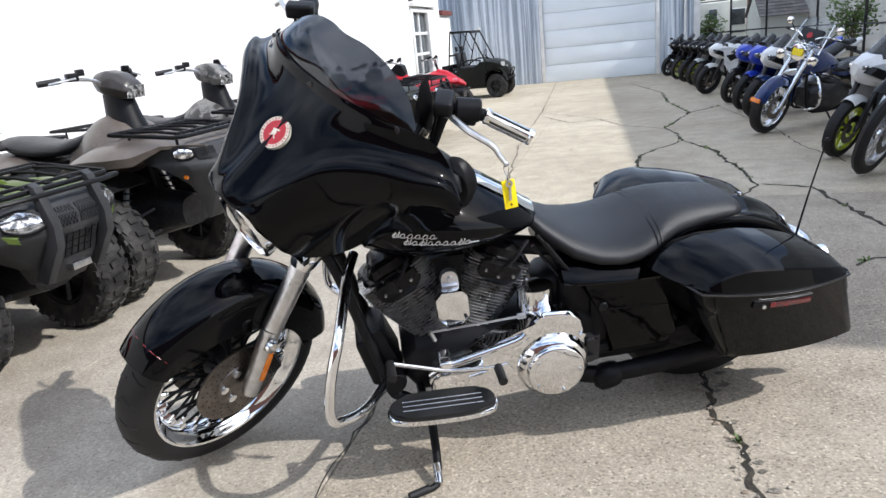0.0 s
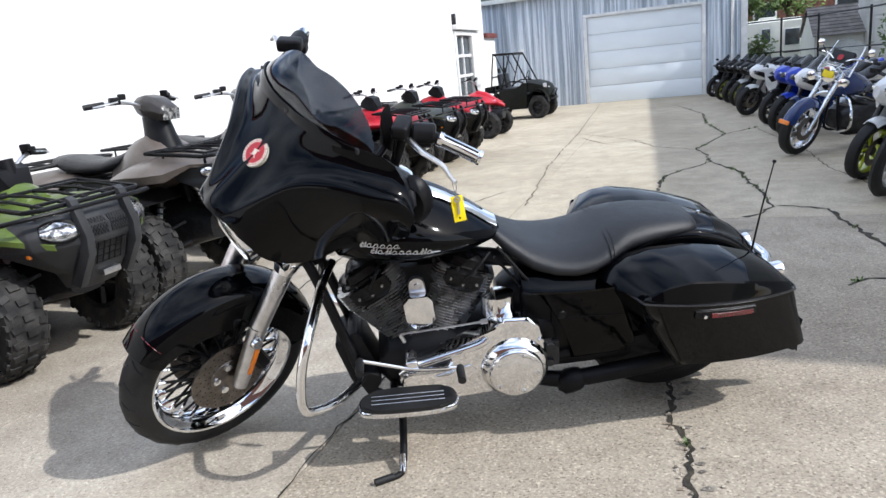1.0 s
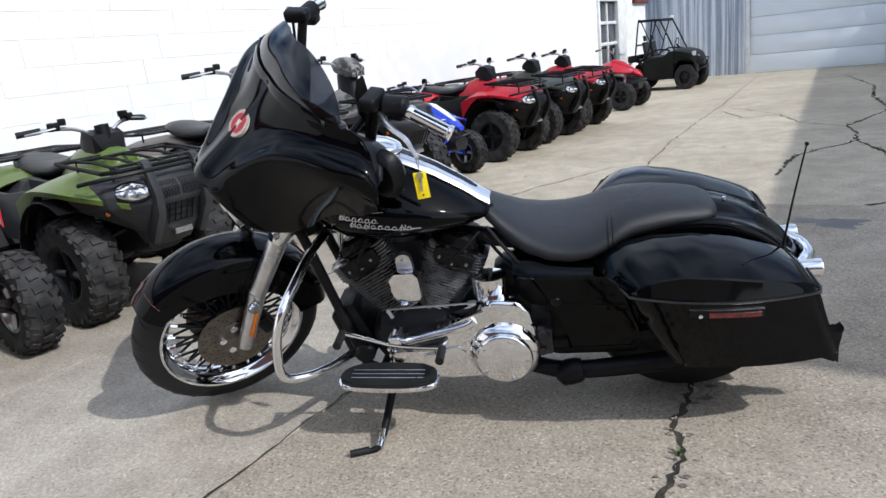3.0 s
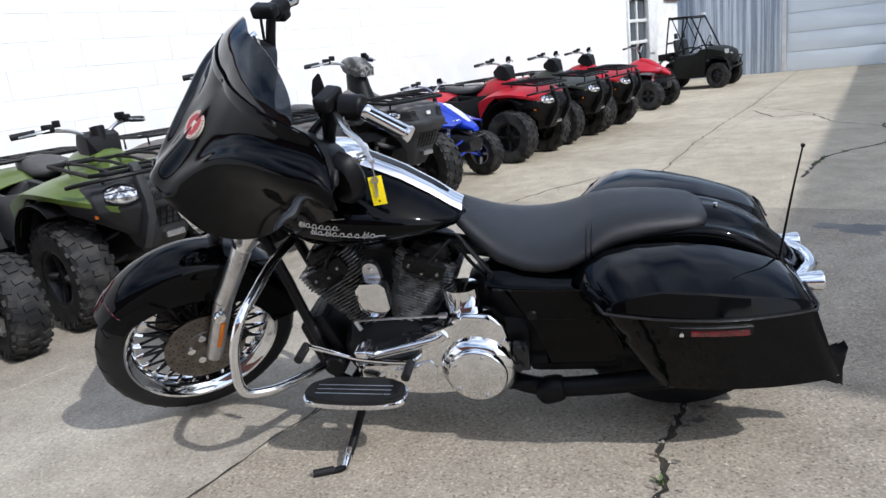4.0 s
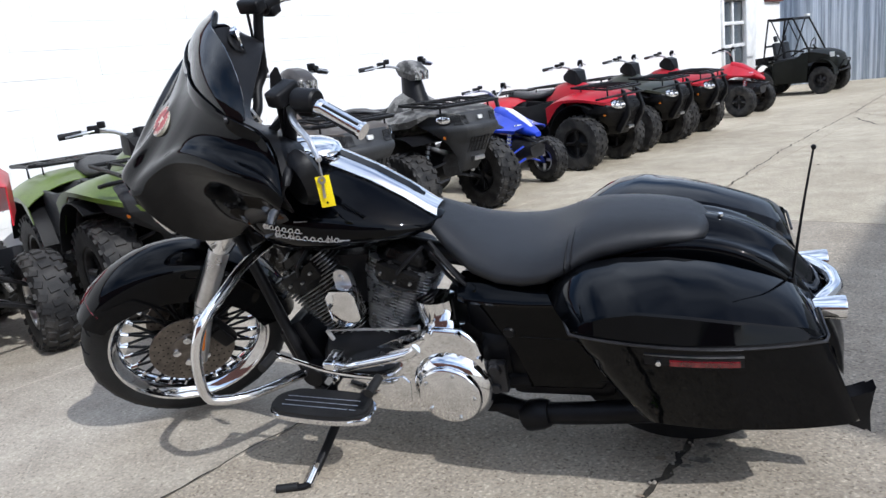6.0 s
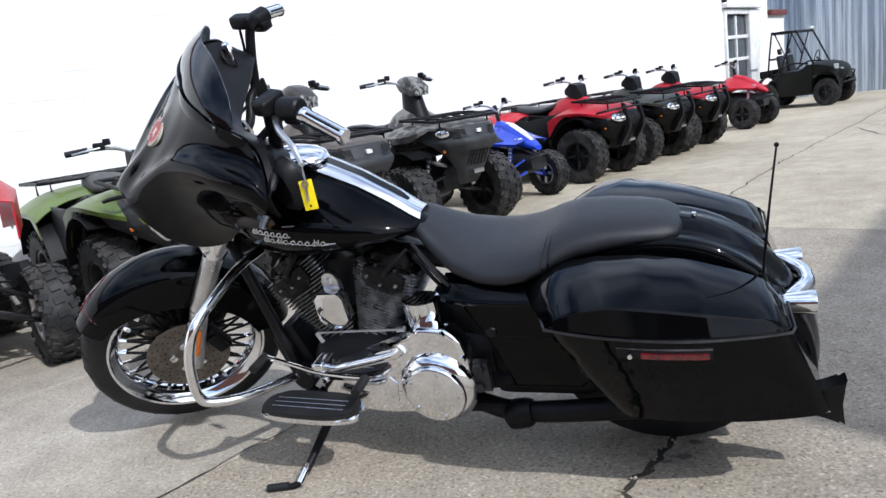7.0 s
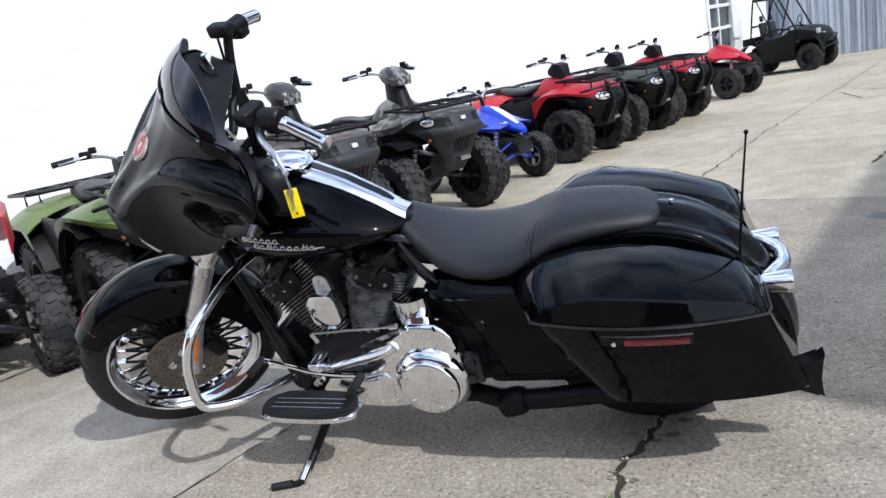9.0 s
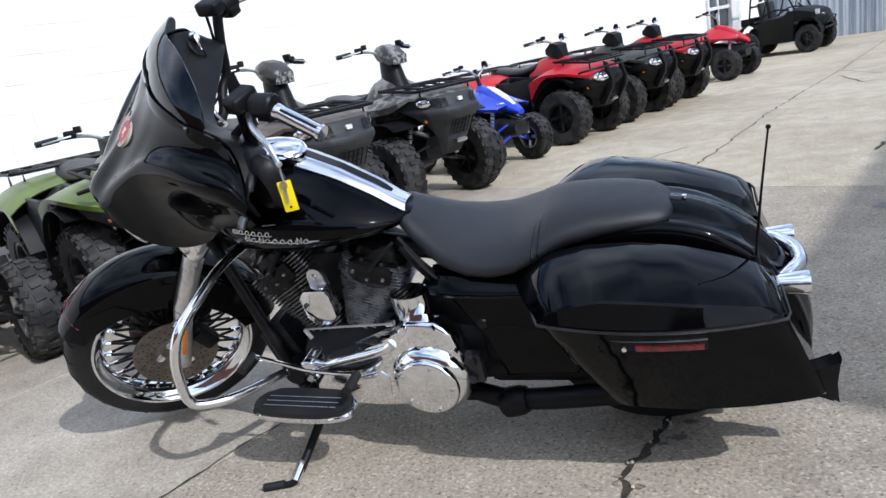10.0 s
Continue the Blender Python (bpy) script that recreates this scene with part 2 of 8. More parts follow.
def gz(u):
    """The slab falls gently towards the far building."""
    return -0.0088 * max(0.0, min(u, 30) - 3.0)


def yard(v, u, z=0.0, heading=0.0):
    """A pose on the slab; heading 0 looks along v, away from the white wall."""
    return UV @ Matrix.Translation((v, u, gz(u) + z)) @ rz(heading)


def to_uv(bm):
    bmesh.ops.transform(bm, matrix=UV, verts=bm.verts)
    return bm

# ---- surfaces of the yard ----


def concrete_mat(name, lo, hi, grain):
    m = bpy.data.materials.new(name)
    m.use_nodes = True
    n, l = m.node_tree.nodes, m.node_tree.links
    p = n["Principled BSDF"]
    tcn = n.new("ShaderNodeTexCoord")
    big, mid, fine = (n.new("ShaderNodeTexNoise") for _ in range(3))
    for t, s, d in ((big, 0.55, 6.0), (mid, 5.0, 6.0), (fine, 95.0, 3.0)):
        t.inputs["Scale"].default_value, t.inputs["Detail"].default_value = s, d
        l.new(tcn.outputs["Object"], t.inputs["Vector"])
    peb = n.new("ShaderNodeTexVoronoi")
    peb.inputs["Scale"].default_value = 85.0
    l.new(tcn.outputs["Object"], peb.inputs["Vector"])
    r1 = n.new("ShaderNodeValToRGB")
    r1.color_ramp.elements[0].position, r1.color_ramp.elements[1].position = 0.35, 0.68
    r1.color_ramp.elements[0].color, r1.color_ramp.elements[1].color = (*lo, 1), (*hi, 1)
    l.new(big.outputs["Fac"], r1.inputs["Fac"])
    r2 = n.new("ShaderNodeValToRGB")
    r2.color_ramp.elements[0].position, r2.color_ramp.elements[1].position = 0.34, 0.62
    r2.color_ramp.elements[0].color, r2.color_ramp.elements[1].color = (0.82, 0.80, 0.78, 1), (1.05, 1.04, 1.02, 1)
    l.new(mid.outputs["Fac"], r2.inputs["Fac"])
    m1 = n.new("ShaderNodeMixRGB")
    m1.blend_type, m1.inputs["Fac"].default_value = "MULTIPLY", 0.8
    l.new(r1.outputs["Color"], m1.inputs["Color1"])
    l.new(r2.outputs["Color"], m1.inputs["Color2"])
    r3 = n.new("ShaderNodeValToRGB")
    r3.color_ramp.elements[0].position, r3.color_ramp.elements[1].position = 0.36, 0.66
    r3.color_ramp.elements[0].color, r3.color_ramp.elements[1].color = (0.74, 0.725, 0.70, 1), (1.16, 1.15, 1.12, 1)
    l.new(fine.outputs["Fac"], r3.inputs["Fac"])
    m2 = n.new("ShaderNodeMixRGB")
    m2.blend_type, m2.inputs["Fac"].default_value = "MULTIPLY", grain
    l.new(m1.outputs["Color"], m2.inputs["Color1"])
    l.new(r3.outputs["Color"], m2.inputs["Color2"])
    m3 = n.new("ShaderNodeMixRGB")
    m3.blend_type, m3.inputs["Fac"].default_value = "OVERLAY", 0.12
    l.new(m2.outputs["Color"], m3.inputs["Color1"])
    grey = n.new("ShaderNodeRGBToBW")
    l.new(peb.outputs["Color"], grey.inputs["Color"])
    l.new(grey.outputs["Val"], m3.inputs["Color2"])
    # scattered dark pebbles and pits
    pit = n.new("ShaderNodeTexVoronoi")
    pit.inputs["Scale"].default_value = 34.0
    l.new(tcn.outputs["Object"], pit.inputs["Vector"])
    r4 = n.new("ShaderNodeValToRGB")
    r4.color_ramp.elements[0].position, r4.color_ramp.elements[1].position = 0.10, 0.26
    r4.color_ramp.elements[0].color, r4.color_ramp.elements[1].color = (0.50, 0.45, 0.39, 1), (1, 1, 1, 1)
    l.new(pit.outputs["Distance"], r4.inputs["Fac"])
    m4 = n.new("ShaderNodeMixRGB")
    m4.blend_type, m4.inputs["Fac"].default_value = "MULTIPLY", grain * 0.45
    l.new(m3.outputs["Color"], m4.inputs["Color1"])
    l.new(r4.outputs["Color"], m4.inputs["Color2"])
    # pale and dark aggregate worn bare
    agg = n.new("ShaderNodeTexVoronoi")
    agg.inputs["Scale"].default_value = 150.0
    l.new(tcn.outputs["Object"], agg.inputs["Vector"])
    pick = n.new("ShaderNodeSeparateColor")
    l.new(agg.outputs["Color"], pick.inputs["Color"])
    r5 = n.new("ShaderNodeValToRGB")
    r5.color_ramp.interpolation = "CONSTANT"
    r5.color_ramp.elements[0].position, r5.color_ramp.elements[1].position = 0.0, 0.05
    r5.color_ramp.elements[0].color, r5.color_ramp.elements[1].color = (0.42, 0.40, 0.38, 1), (0.84, 0.84, 0.84, 1)
    for at, shade in ((0.34, 0.97), (0.66, 1.08), (0.93, 1.5)):
        e = r5.color_ramp.elements.new(at)
        e.color = (shade, shade * 0.985, shade * 0.96, 1)
    l.new(pick.outputs["Red"], r5.inputs["Fac"])
    m5 = n.new("ShaderNodeMixRGB")
    m5.blend_type, m5.inputs["Fac"].default_value = "MULTIPLY", grain
    l.new(m4.outputs["Color"], m5.inputs["Color1"])
    l.new(r5.outputs["Color"], m5.inputs["Color2"])
    l.new(m5.outputs["Color"], p.inputs["Base Color"])
    p.inputs["Roughness"].default_value = 0.8
    p.inputs["Specular IOR Level"].default_value = 0.3
    bp = n.new("ShaderNodeBump")
    bp.inputs["Strength"].default_value, bp.inputs["Distance"].default_value = 0.5, 0.004
    l.new(fine.outputs["Fac"], bp.inputs["Height"])
    l.new(bp.outputs["Normal"], p.inputs["Normal"])
    return m


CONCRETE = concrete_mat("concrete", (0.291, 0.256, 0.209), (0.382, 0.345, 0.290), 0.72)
# the far slabs' concrete, with distance haze and glare put into its colour
HAZECONCRETE = concrete_mat("far_concrete_with_haze", (0.374, 0.331, 0.258), (0.470, 0.426, 0.342), 0.5)
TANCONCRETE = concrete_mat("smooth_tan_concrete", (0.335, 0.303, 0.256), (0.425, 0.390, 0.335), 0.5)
EARTH = mat("packed_earth", (0.11, 0.10, 0.075), 0.95, vary=0.35, scale=1.2, fine=30, bump=0.6, second=(0.09, 0.11, 0.04))
CRACK = mat("dirt_in_crack", (0.035, 0.031, 0.025), 0.98, vary=0.4, scale=14, fine=80, bump=0.6, second=(0.05, 0.042, 0.03))
WHITEWALL = mat("white_painted_block", (0.80, 0.80, 0.79), 0.6, vary=0.03, scale=2.2, fine=90, bump=0.25)
MORTAR = mat("painted_mortar", (0.77, 0.77, 0.755), 0.8, vary=0.06, scale=5, fine=120, bump=0.3)
COPING = mat("dark_red_coping", (0.13, 0.035, 0.03), 0.7, vary=0.25, scale=4, bump=0.3)
WHITETRIM = mat("white_trim_paint", (0.72, 0.72, 0.71), 0.5, vary=0.07, scale=5, bump=0.15)
STEEL = mat("galvanised_sheet", (0.46, 0.53, 0.62), 0.45, 0.2, vary=0.28, scale=1.3, fine=20, obj_scale=(11.0, 11.0, 0.22), second=(0.74, 0.79, 0.85))
DOORPAINT = mat("grey_white_door_paint", (0.76, 0.81, 0.85), 0.62, vary=0.02, scale=1.5, fine=30, obj_scale=(1, 1, 2))
ROOFGREEN = mat("weathered_green_roof", (0.12, 0.15, 0.11), 0.75, vary=0.2, scale=2.0, bump=0.3)
SIDING = mat("beige_siding", (0.62, 0.60, 0.56), 0.6, vary=0.08, scale=1.5, bump=0.1)
BRICK = mat("dark_brick", (0.20, 0.085, 0.06), 0.85, vary=0.25, scale=5, bump=0.4)
RVWHITE = mat("cream_trailer_skin", (0.66, 0.66, 0.60), 0.4, vary=0.05, scale=2)
LEAF = mat("leaf_green", (0.10, 0.165, 0.035), 0.6, vary=0.35, scale=6, fine=40, random_tint=0.25)
BARK = mat("bark", (0.10, 0.075, 0.05), 0.9, vary=0.3, scale=8, bump=0.7)

# ---- ground and slabs ----
bm = B()
US = [-400, -60, -20, 3, 12, 21, 30, 60, 400]
VS = [-400, -60, -10, 0, 10, 60, 400]
gv = [[bm.verts.new((v, u, gz(u) - 0.06)) for v in VS] for u in US]
for i in range(len(US) - 1):
    for j in range(len(VS) - 1):
        bm.faces.new((gv[i][j], gv[i][j + 1], gv[i + 1][j + 1], gv[i + 1][j]))
struct("ground", to_uv(bm), EARTH, "packed brown earth lying under and around the slabs", "ground")

pavement = thing("pavement", "worn cracked concrete slabs of a dealer's yard", "pavement", kind="structure")
JOINT = 0.003


def slab(v0, v1, u0, u1):
    b = B()
    nu = max(2, int((u1 - u0) / 2.0))
    j = JOINT
    us = [u0 + j + (u1 - u0 - 2 * j) * i / nu for i in range(nu + 1)]
    rows = []
    for u in us:
        z = gz(u)
        e = 0.002
        rows.append([Vector((v0 + j, u, z - 0.09)), Vector((v0 + j, u, z - e)), Vector((v0 + j + e, u, z)), Vector((v1 - j - e, u, z)), Vector((v1 - j, u, z - e)), Vector((v1 - j, u, z - 0.09))])
    loft(b, rows)
    return part("slab", to_uv(b), HAZECONCRETE if u0 > 5 else TANCONCRETE if v1 < -0.6 else CONCRETE, pavement, angle=20)


ULINES = [-9.0, -3.5, 5.4, 12.3, 20.3, 30.0]
for k, (u0, u1) in enumerate(zip(ULINES, ULINES[1:])):
    shift = (0.0, 0.0, -0.16, -0.42, -0.5)[k]
    vl = [-9.0 if k == 4 else -4.9, -2.27 + shift * 0.4, -0.78 + shift, 3.1, 6.0, 12.0]
    for v0, v1 in zip(vl, vl[1:]):
        slab(v0, v1, u0, u1)


filler = B()
cols = [[filler.verts.new((v, u, gz(u) - 0.010)) for v in (-9.0, 12.0)] for u in (-9.0, 3.0, 12.0, 21.0, 30.0)]
for a, c in zip(cols, cols[1:]):
    filler.faces.new((a[0], a[1], c[1], c[0]))
part("joint_filler", to_uv(filler), CRACK, pavement, "dark grit in the joints")


def ribbon(points, w0, w1, seed, name, label, jag=0.35, step=0.06):
    """An open crack: a ragged dark strip that lies in the slab's face, with crumbled edges."""
    rnd = random.Random(seed)
    path = []
    for (ax, ay), (bx, by) in zip(points, points[1:]):
        steps = max(2, int(math.hypot(bx - ax, by - ay) / step))
        for i in range(steps):
            t = i / steps
            path.append(Vector((ax + (bx - ax) * t, ay + (by - ay) * t, 0)))
    path.append(Vector((*points[-1], 0)))
    b = B()
    prev = None
    for i, p in enumerate(path):
        d = (path[min(i + 1, len(path) - 1)] - path[max(i - 1, 0)]).normalized()
        s = Vector((-d.y, d.x, 0))
        p = p + s * rnd.uniform(-1, 1) * jag * 0.05
        w = rnd.uniform(w0, w1)
        uv = UV.inverted() @ p
        z = gz(uv.y) + 0.0022
        cur = (b.verts.new((p + s * w * rnd.uniform(0.3, 0.8)).to_tuple()[:2] + (z,)), b.verts.new((p - s * w * rnd.uniform(0.3, 0.8)).to_tuple()[:2] + (z,)))
        if prev:
            b.faces.new((prev[0], prev[1], cur[1], cur[0]))
        prev = cur
    return part(name, b, CRACK, pavement, label), path


CRACK_PATHS = []
for seed, w0, w1, pts in (
    (1, 0.010, 0.024, [(0.96, 2.75), (0.934, 2.42), (0.897, 2.247), (0.873, 2.148), (0.890, 2.087), (0.914, 2.006), (0.90, 1.93), (0.86, 1.80), (0.84, 1.6), (0.82, 1.0), (0.78, 0.2), (0.8, -1.5)]),
    (2, 0.012, 0.035, [(1.60, 6.25), (1.68, 6.65), (1.83, 7.15), (2.1, 7.5), (2.48, 7.91), (2.58, 8.5), (2.59, 9.04), (2.95, 9.7), (3.33, 10.43), (3.9, 10.9)]),
    (3, 0.012, 0.04, [(2.48, 7.91), (2.52, 7.5), (2.56, 7.13), (2.47, 6.5), (2.43, 6.05), (2.30, 5.4), (2.15, 5.2), (2.02, 5.1)]),
    (4, 0.012, 0.04, [(2.36, 5.45), (2.62, 5.2), (2.56, 4.6), (2.53, 4.05), (2.56, 3.6)]),
    (5, 0.008, 0.022, [(2.6, 9.0), (2.2, 9.6), (2.05, 10.6), (1.6, 10.5), (1.35, 11.6)]),
    (6, 0.01, 0.03, [(3.33, 10.43), (3.5, 12.2), (3.9, 14.0), (4.0, 17.0)]),
    (7, 0.012, 0.04, [(2.02, 3.45), (2.16, 3.56), (2.3, 3.5)]),
    (8, 0.006, 0.016, [(-1.2, 3.6), (-1.05, 4.1), (-0.95, 5.0), (-0.4, 6.1), (0.2, 7.0)]),
    (20, 0.004, 0.011, [(-0.10, 3.29), (-0.305, 2.31), (-0.44, 1.66), (-0.65, 0.65), (-0.96, -0.82)]),
    (22, 0.005, 0.016, [(2.7, 20.7), (1.37, 12.3), (1.0, 10.35), (0.68, 8.45), (0.45, 6.5), (0.39, 6.2)]),
    (23, 0.005, 0.014, [(1.37, 12.3), (1.85, 11.2), (2.3, 10.1)]),
    (9, 0.006, 0.014, [(3.9, 10.9), (3.62, 8.2), (3.35, 7.0), (3.3, 6.0)]),
):
    ob, path = ribbon(pts, w0, w1, seed, "crack", "open crack filled with dark dirt", 0.24 if seed == 1 else 0.35, 0.022 if seed == 1 else 0.06)
    CRACK_PATHS.append((seed, path))

# broken edge beside the front crack: shallow chips, tan dirt and pale crumbs
SPALL = mat("broken_concrete_face", (0.17, 0.15, 0.125), 0.95, vary=0.35, scale=26, fine=120, bump=0.9, second=(0.27, 0.245, 0.205))
TANDIRT = mat("tan_sandy_dirt", (0.30, 0.235, 0.17), 0.95, vary=0.3, scale=30, fine=160, bump=0.7, second=(0.40, 0.34, 0.27))
rnd = random.Random(41)
front_path = [p for p in CRACK_PATHS[0][1] if 1.35 < p.y < 2.55]
for k in range(26):
    p = rnd.choice(front_path)
    tan = k % 3 == 0
    r = rnd.uniform(0.008, 0.024)
    side = r * 1.5 + rnd.uniform(0.006, 0.030) if not tan else -r * 1.5 - rnd.uniform(0.002, 0.012)
    b = B()
    ring = []
    for i in range(11):
        a = 2 * math.pi * i / 11
        w = r * rnd.uniform(0.6, 1.15)
        ring.append(b.verts.new((p.x + side + w * 1.3 * math.cos(a), p.y + w * 0.8 * math.sin(a) + 0.006, 0.0023 + 0.0002 * (k % 4))))
    top = b.verts.new((p.x + side, p.y + 0.006, 0.0023 + 0.0002 * (k % 4) + (0.004 if tan else 0.001)))
    for i in range(11):
        b.faces.new((ring[i], ring[(i + 1) % 11], top))
    part("chip" if not tan else "dirt", b, TANDIRT if tan else SPALL, pavement)
for k in range(60):
    p = rnd.choice(front_path)
    b = B()
    r = rnd.uniform(0.0025, 0.0075)
    bmesh.ops.create_icosphere(b, subdivisions=1, radius=r)
    for v in b.verts:
        v.co *= rnd.uniform(0.7, 1.2)
    bmesh.ops.translate(b, verts=b.verts, vec=(p.x + rnd.gauss(0.012, 0.040), p.y + rnd.gauss(0, 0.02), r * 0.5))
    part("crumb", b, TANCONCRETE if k % 3 else SPALL, pavement, angle=10)

# a damp dark patch where water stood
DAMP = mat("damp_concrete", (0.085, 0.078, 0.068), 0.45, vary=0.3, scale=7, fine=70, bump=0.2)
rnd = random.Random(3)
bm = B()
ring = []
for k in range(40):
    a = 2 * math.pi * k / 40
    r = 1 + 0.28 * math.sin(3 * a + 0.6) + 0.16 * math.sin(7 * a) + rnd.uniform(-0.08, 0.08)
    ring.append(bm.verts.new((1.735 + 0.17 * r * math.cos(a) - 0.06 * r * math.sin(a), 4.68 + 0.12 * r * math.sin(a), gz(5.0) + 0.0018)))
bm.faces.new(ring)
part("damp_patch", bm, DAMP, pavement, "dark damp patch")

# weeds in the cracks
bm = B()
rnd = random.Random(11)
for seed, path in CRACK_PATHS:
    if seed in (1, 5, 8, 9, 20, 21, 22, 23):
        continue
    for p in path:
        if rnd.random() > 0.14:
            continue
        uv = UV.inverted() @ p
        for _ in range(rnd.randint(4, 9)):
            a, h = rnd.uniform(0, 6.28), rnd.uniform(0.010, 0.026)
            q = p + Vector((rnd.uniform(-0.025, 0.025), rnd.uniform(-0.025, 0.025), gz(uv.y)))
            tip = q + Vector((math.cos(a) * h * 0.8, math.sin(a) * h * 0.8, h))
            side = Vector((-math.sin(a), math.cos(a), 0)) * 0.004
            mid = (q + tip) / 2 + Vector((0, 0, h * 0.2))
            vs = [bm.verts.new(x) for x in (q - side, q + side, mid + side * 1.4, tip, mid - side * 1.4)]
            bm.faces.new(vs)
TUFT = (0.893, 1.985)
for _ in range(16):
    a, h = rnd.uniform(0, 6.28), rnd.uniform(0.012, 0.028)
    q = Vector((TUFT[0] + rnd.gauss(0, 0.010), TUFT[1] + rnd.gauss(0, 0.008), 0.002))
    tip = q + Vector((math.cos(a) * h * 0.9, math.sin(a) * h * 0.9, h * 0.8))
    side = Vector((-math.sin(a), math.cos(a), 0)) * 0.0028
    mid = (q + tip) / 2 + Vector((0, 0, h * 0.2))
    bm.faces.new([bm.verts.new(x) for x in (q - side, q + side, mid + side * 1.4, tip, mid - side * 1.4)])
tagged(new("weeds", finish("weeds", bm, LEAF)), "small green weeds growing out of the slab cracks", "weed", kind="stuff")

# dry bits blown over the slabs
bm = B()
rnd = random.Random(23)
for k in range(150):
    v, u = (rnd.uniform(-2.6, -0.6), rnd.uniform(2.5, 15.0)) if k < 90 else (rnd.uniform(-2.0, 3.0), rnd.uniform(2.6, 12.0))
    c = UV @ Vector((v, u, gz(u) + 0.003))
    a, r = rnd.uniform(0, 6.28), rnd.uniform(0.004, 0.014)
    d, e = Vector((math.cos(a), math.sin(a), 0)) * r, Vector((-math.sin(a), math.cos(a), 0)) * r * 0.45
    vs = [bm.verts.new(c + w) for w in (-d, e + Vector((0, 0, r * 0.3)), d, -e)]
    bm.faces.new(vs)
tagged(new("dry_leaf_bits", finish("dry_leaf_bits", bm, BARK)), "dry brown leaf bits scattered over the slabs", "leaf litter", kind="stuff")

# ---- white block wall along the yard ----
WALLV, WALL_END, WALL_TOP = -4.45, 18.70, 3.1
LOW_END, LOW_TOP = 19.88, 1.93
WIN_U0, WIN_U1, WIN_Z0, WIN_Z1 = 15.96, 17.98, 0.46, 2.07
bm = B()


def wall_piece(b, u0, u1, z0, z1, v0=WALLV - 0.25, v1=WALLV):
    box(b, ((v0 + v1) / 2, (u0 + u1) / 2, (z0 + z1) / 2), (v1 - v0, u1 - u0, z1 - z0))


wall_piece(bm, -14, WIN_U0, -0.4, WALL_TOP)
wall_piece(bm, WIN_U1, WALL_END, -0.4, WALL_TOP)
wall_piece(bm, WALL_END, LOW_END, -0.4, LOW_TOP)
wall_piece(bm, WIN_U0, WIN_U1, -0.4, WIN_Z0)
wall_piece(bm, WIN_U0, WIN_U1, WIN_Z1, WALL_TOP)
wall_white = struct("wall_white", to_uv(bm), MORTAR, "long white-painted concrete block wall beside the yard", "wall")
bm = B()
box(bm, (-7.6, 2.3, 1.3), (5.79, 32.6, 3.4))
struct("wall_white_core", to_uv(bm), MORTAR, "white-painted building behind the long block wall", "building")
bm = B()
box(bm, (WALLV - 0.10, 2.35, WALL_TOP + 0.05), (0.42, 32.8, 0.1), bevel=0.015)
box(bm, (WALLV - 0.10, (WALL_END + LOW_END) / 2 + 0.02, LOW_TOP + 0.06), (0.36, LOW_END - WALL_END + 0.03, 0.12), bevel=0.015)
struct("trim_coping", to_uv(bm), COPING, "dark red clay coping along the white wall's top", "coping")

window_1 = thing("window_1", "white wooden window with six dark panes in the block wall", "window", kind="structure")
fw = 0.1
b = B()
for u0, u1, z0, z1 in ((WIN_U0, WIN_U0 + fw, WIN_Z0, WIN_Z1), (WIN_U1 - 0.62, WIN_U1, WIN_Z0, WIN_Z1), (WIN_U0 + fw, WIN_U1 - 0.62, WIN_Z1 - fw, WIN_Z1), (WIN_U0 + fw, WIN_U1 - 0.62, WIN_Z0, WIN_Z0 + fw)):
    box(b, (WALLV + 0.0, (u0 + u1) / 2, (z0 + z1) / 2), (0.1, u1 - u0 - 0.002, z1 - z0 - 0.002), bevel=0.006)
part("window_frame", to_uv(b), WHITETRIM, window_1)
PU0, PU1, PZ0, PZ1 = WIN_U0 + fw, WIN_U1 - 0.62, WIN_Z0 + fw, WIN_Z1 - fw
for i in range(2):
    for j in range(3):
        b = B()
        du, dz = (PU1 - PU0) / 2, (PZ1 - PZ0) / 3
        box(b, (WALLV - 0.05, PU0 + du * (i + 0.5), PZ0 + dz * (j + 0.5)), (0.008, du - 0.07, dz - 0.07))
        part("pane", to_uv(b), PANE, window_1)
b = B()
box(b, (WALLV - 0.03, (PU0 + PU1) / 2, (PZ0 + PZ1) / 2), (0.05, 0.07, PZ1 - PZ0 - 0.004), bevel=0.006)
part("muntin", to_uv(b), WHITETRIM, window_1)
for j in (1, 2):
    b = B()
    box(b, (WALLV - 0.025, (PU0 + PU1) / 2, PZ0 + (PZ1 - PZ0) / 3 * j), (0.05, PU1 - PU0 - 0.004, 0.07), bevel=0.006)
    part("muntin", to_uv(b), WHITETRIM, window_1)
b = B()
box(b, (WALLV + 0.06, (WIN_U0 + WIN_U1) / 2, WIN_Z1 + 0.07), (0.12, WIN_U1 - WIN_U0 + 0.1, 0.09), bevel=0.01)
part("lintel", to_uv(b), WHITETRIM, window_1)
b = B()
box(b, (WALLV + 0.05, WIN_U0 - 0.02, WIN_Z1 + 0.25), (0.1, 0.06, 0.24), bevel=0.01)
tagged(new("wall_bracket", finish("wall_bracket", to_uv(b), DARKMETAL)), "dark rusted iron bracket on the white wall", "bracket")

# ---- metal garage across the end ----
FU, FV0, FV1, EAVE = 20.63, -7.1, 2.18, 2.89
GD0, GD1, GDZ = -1.95, 1.07, 2.20
G0 = gz(FU)
garage = thing("metal_garage", "weathered galvanised metal garage with a white sectional door", "garage")


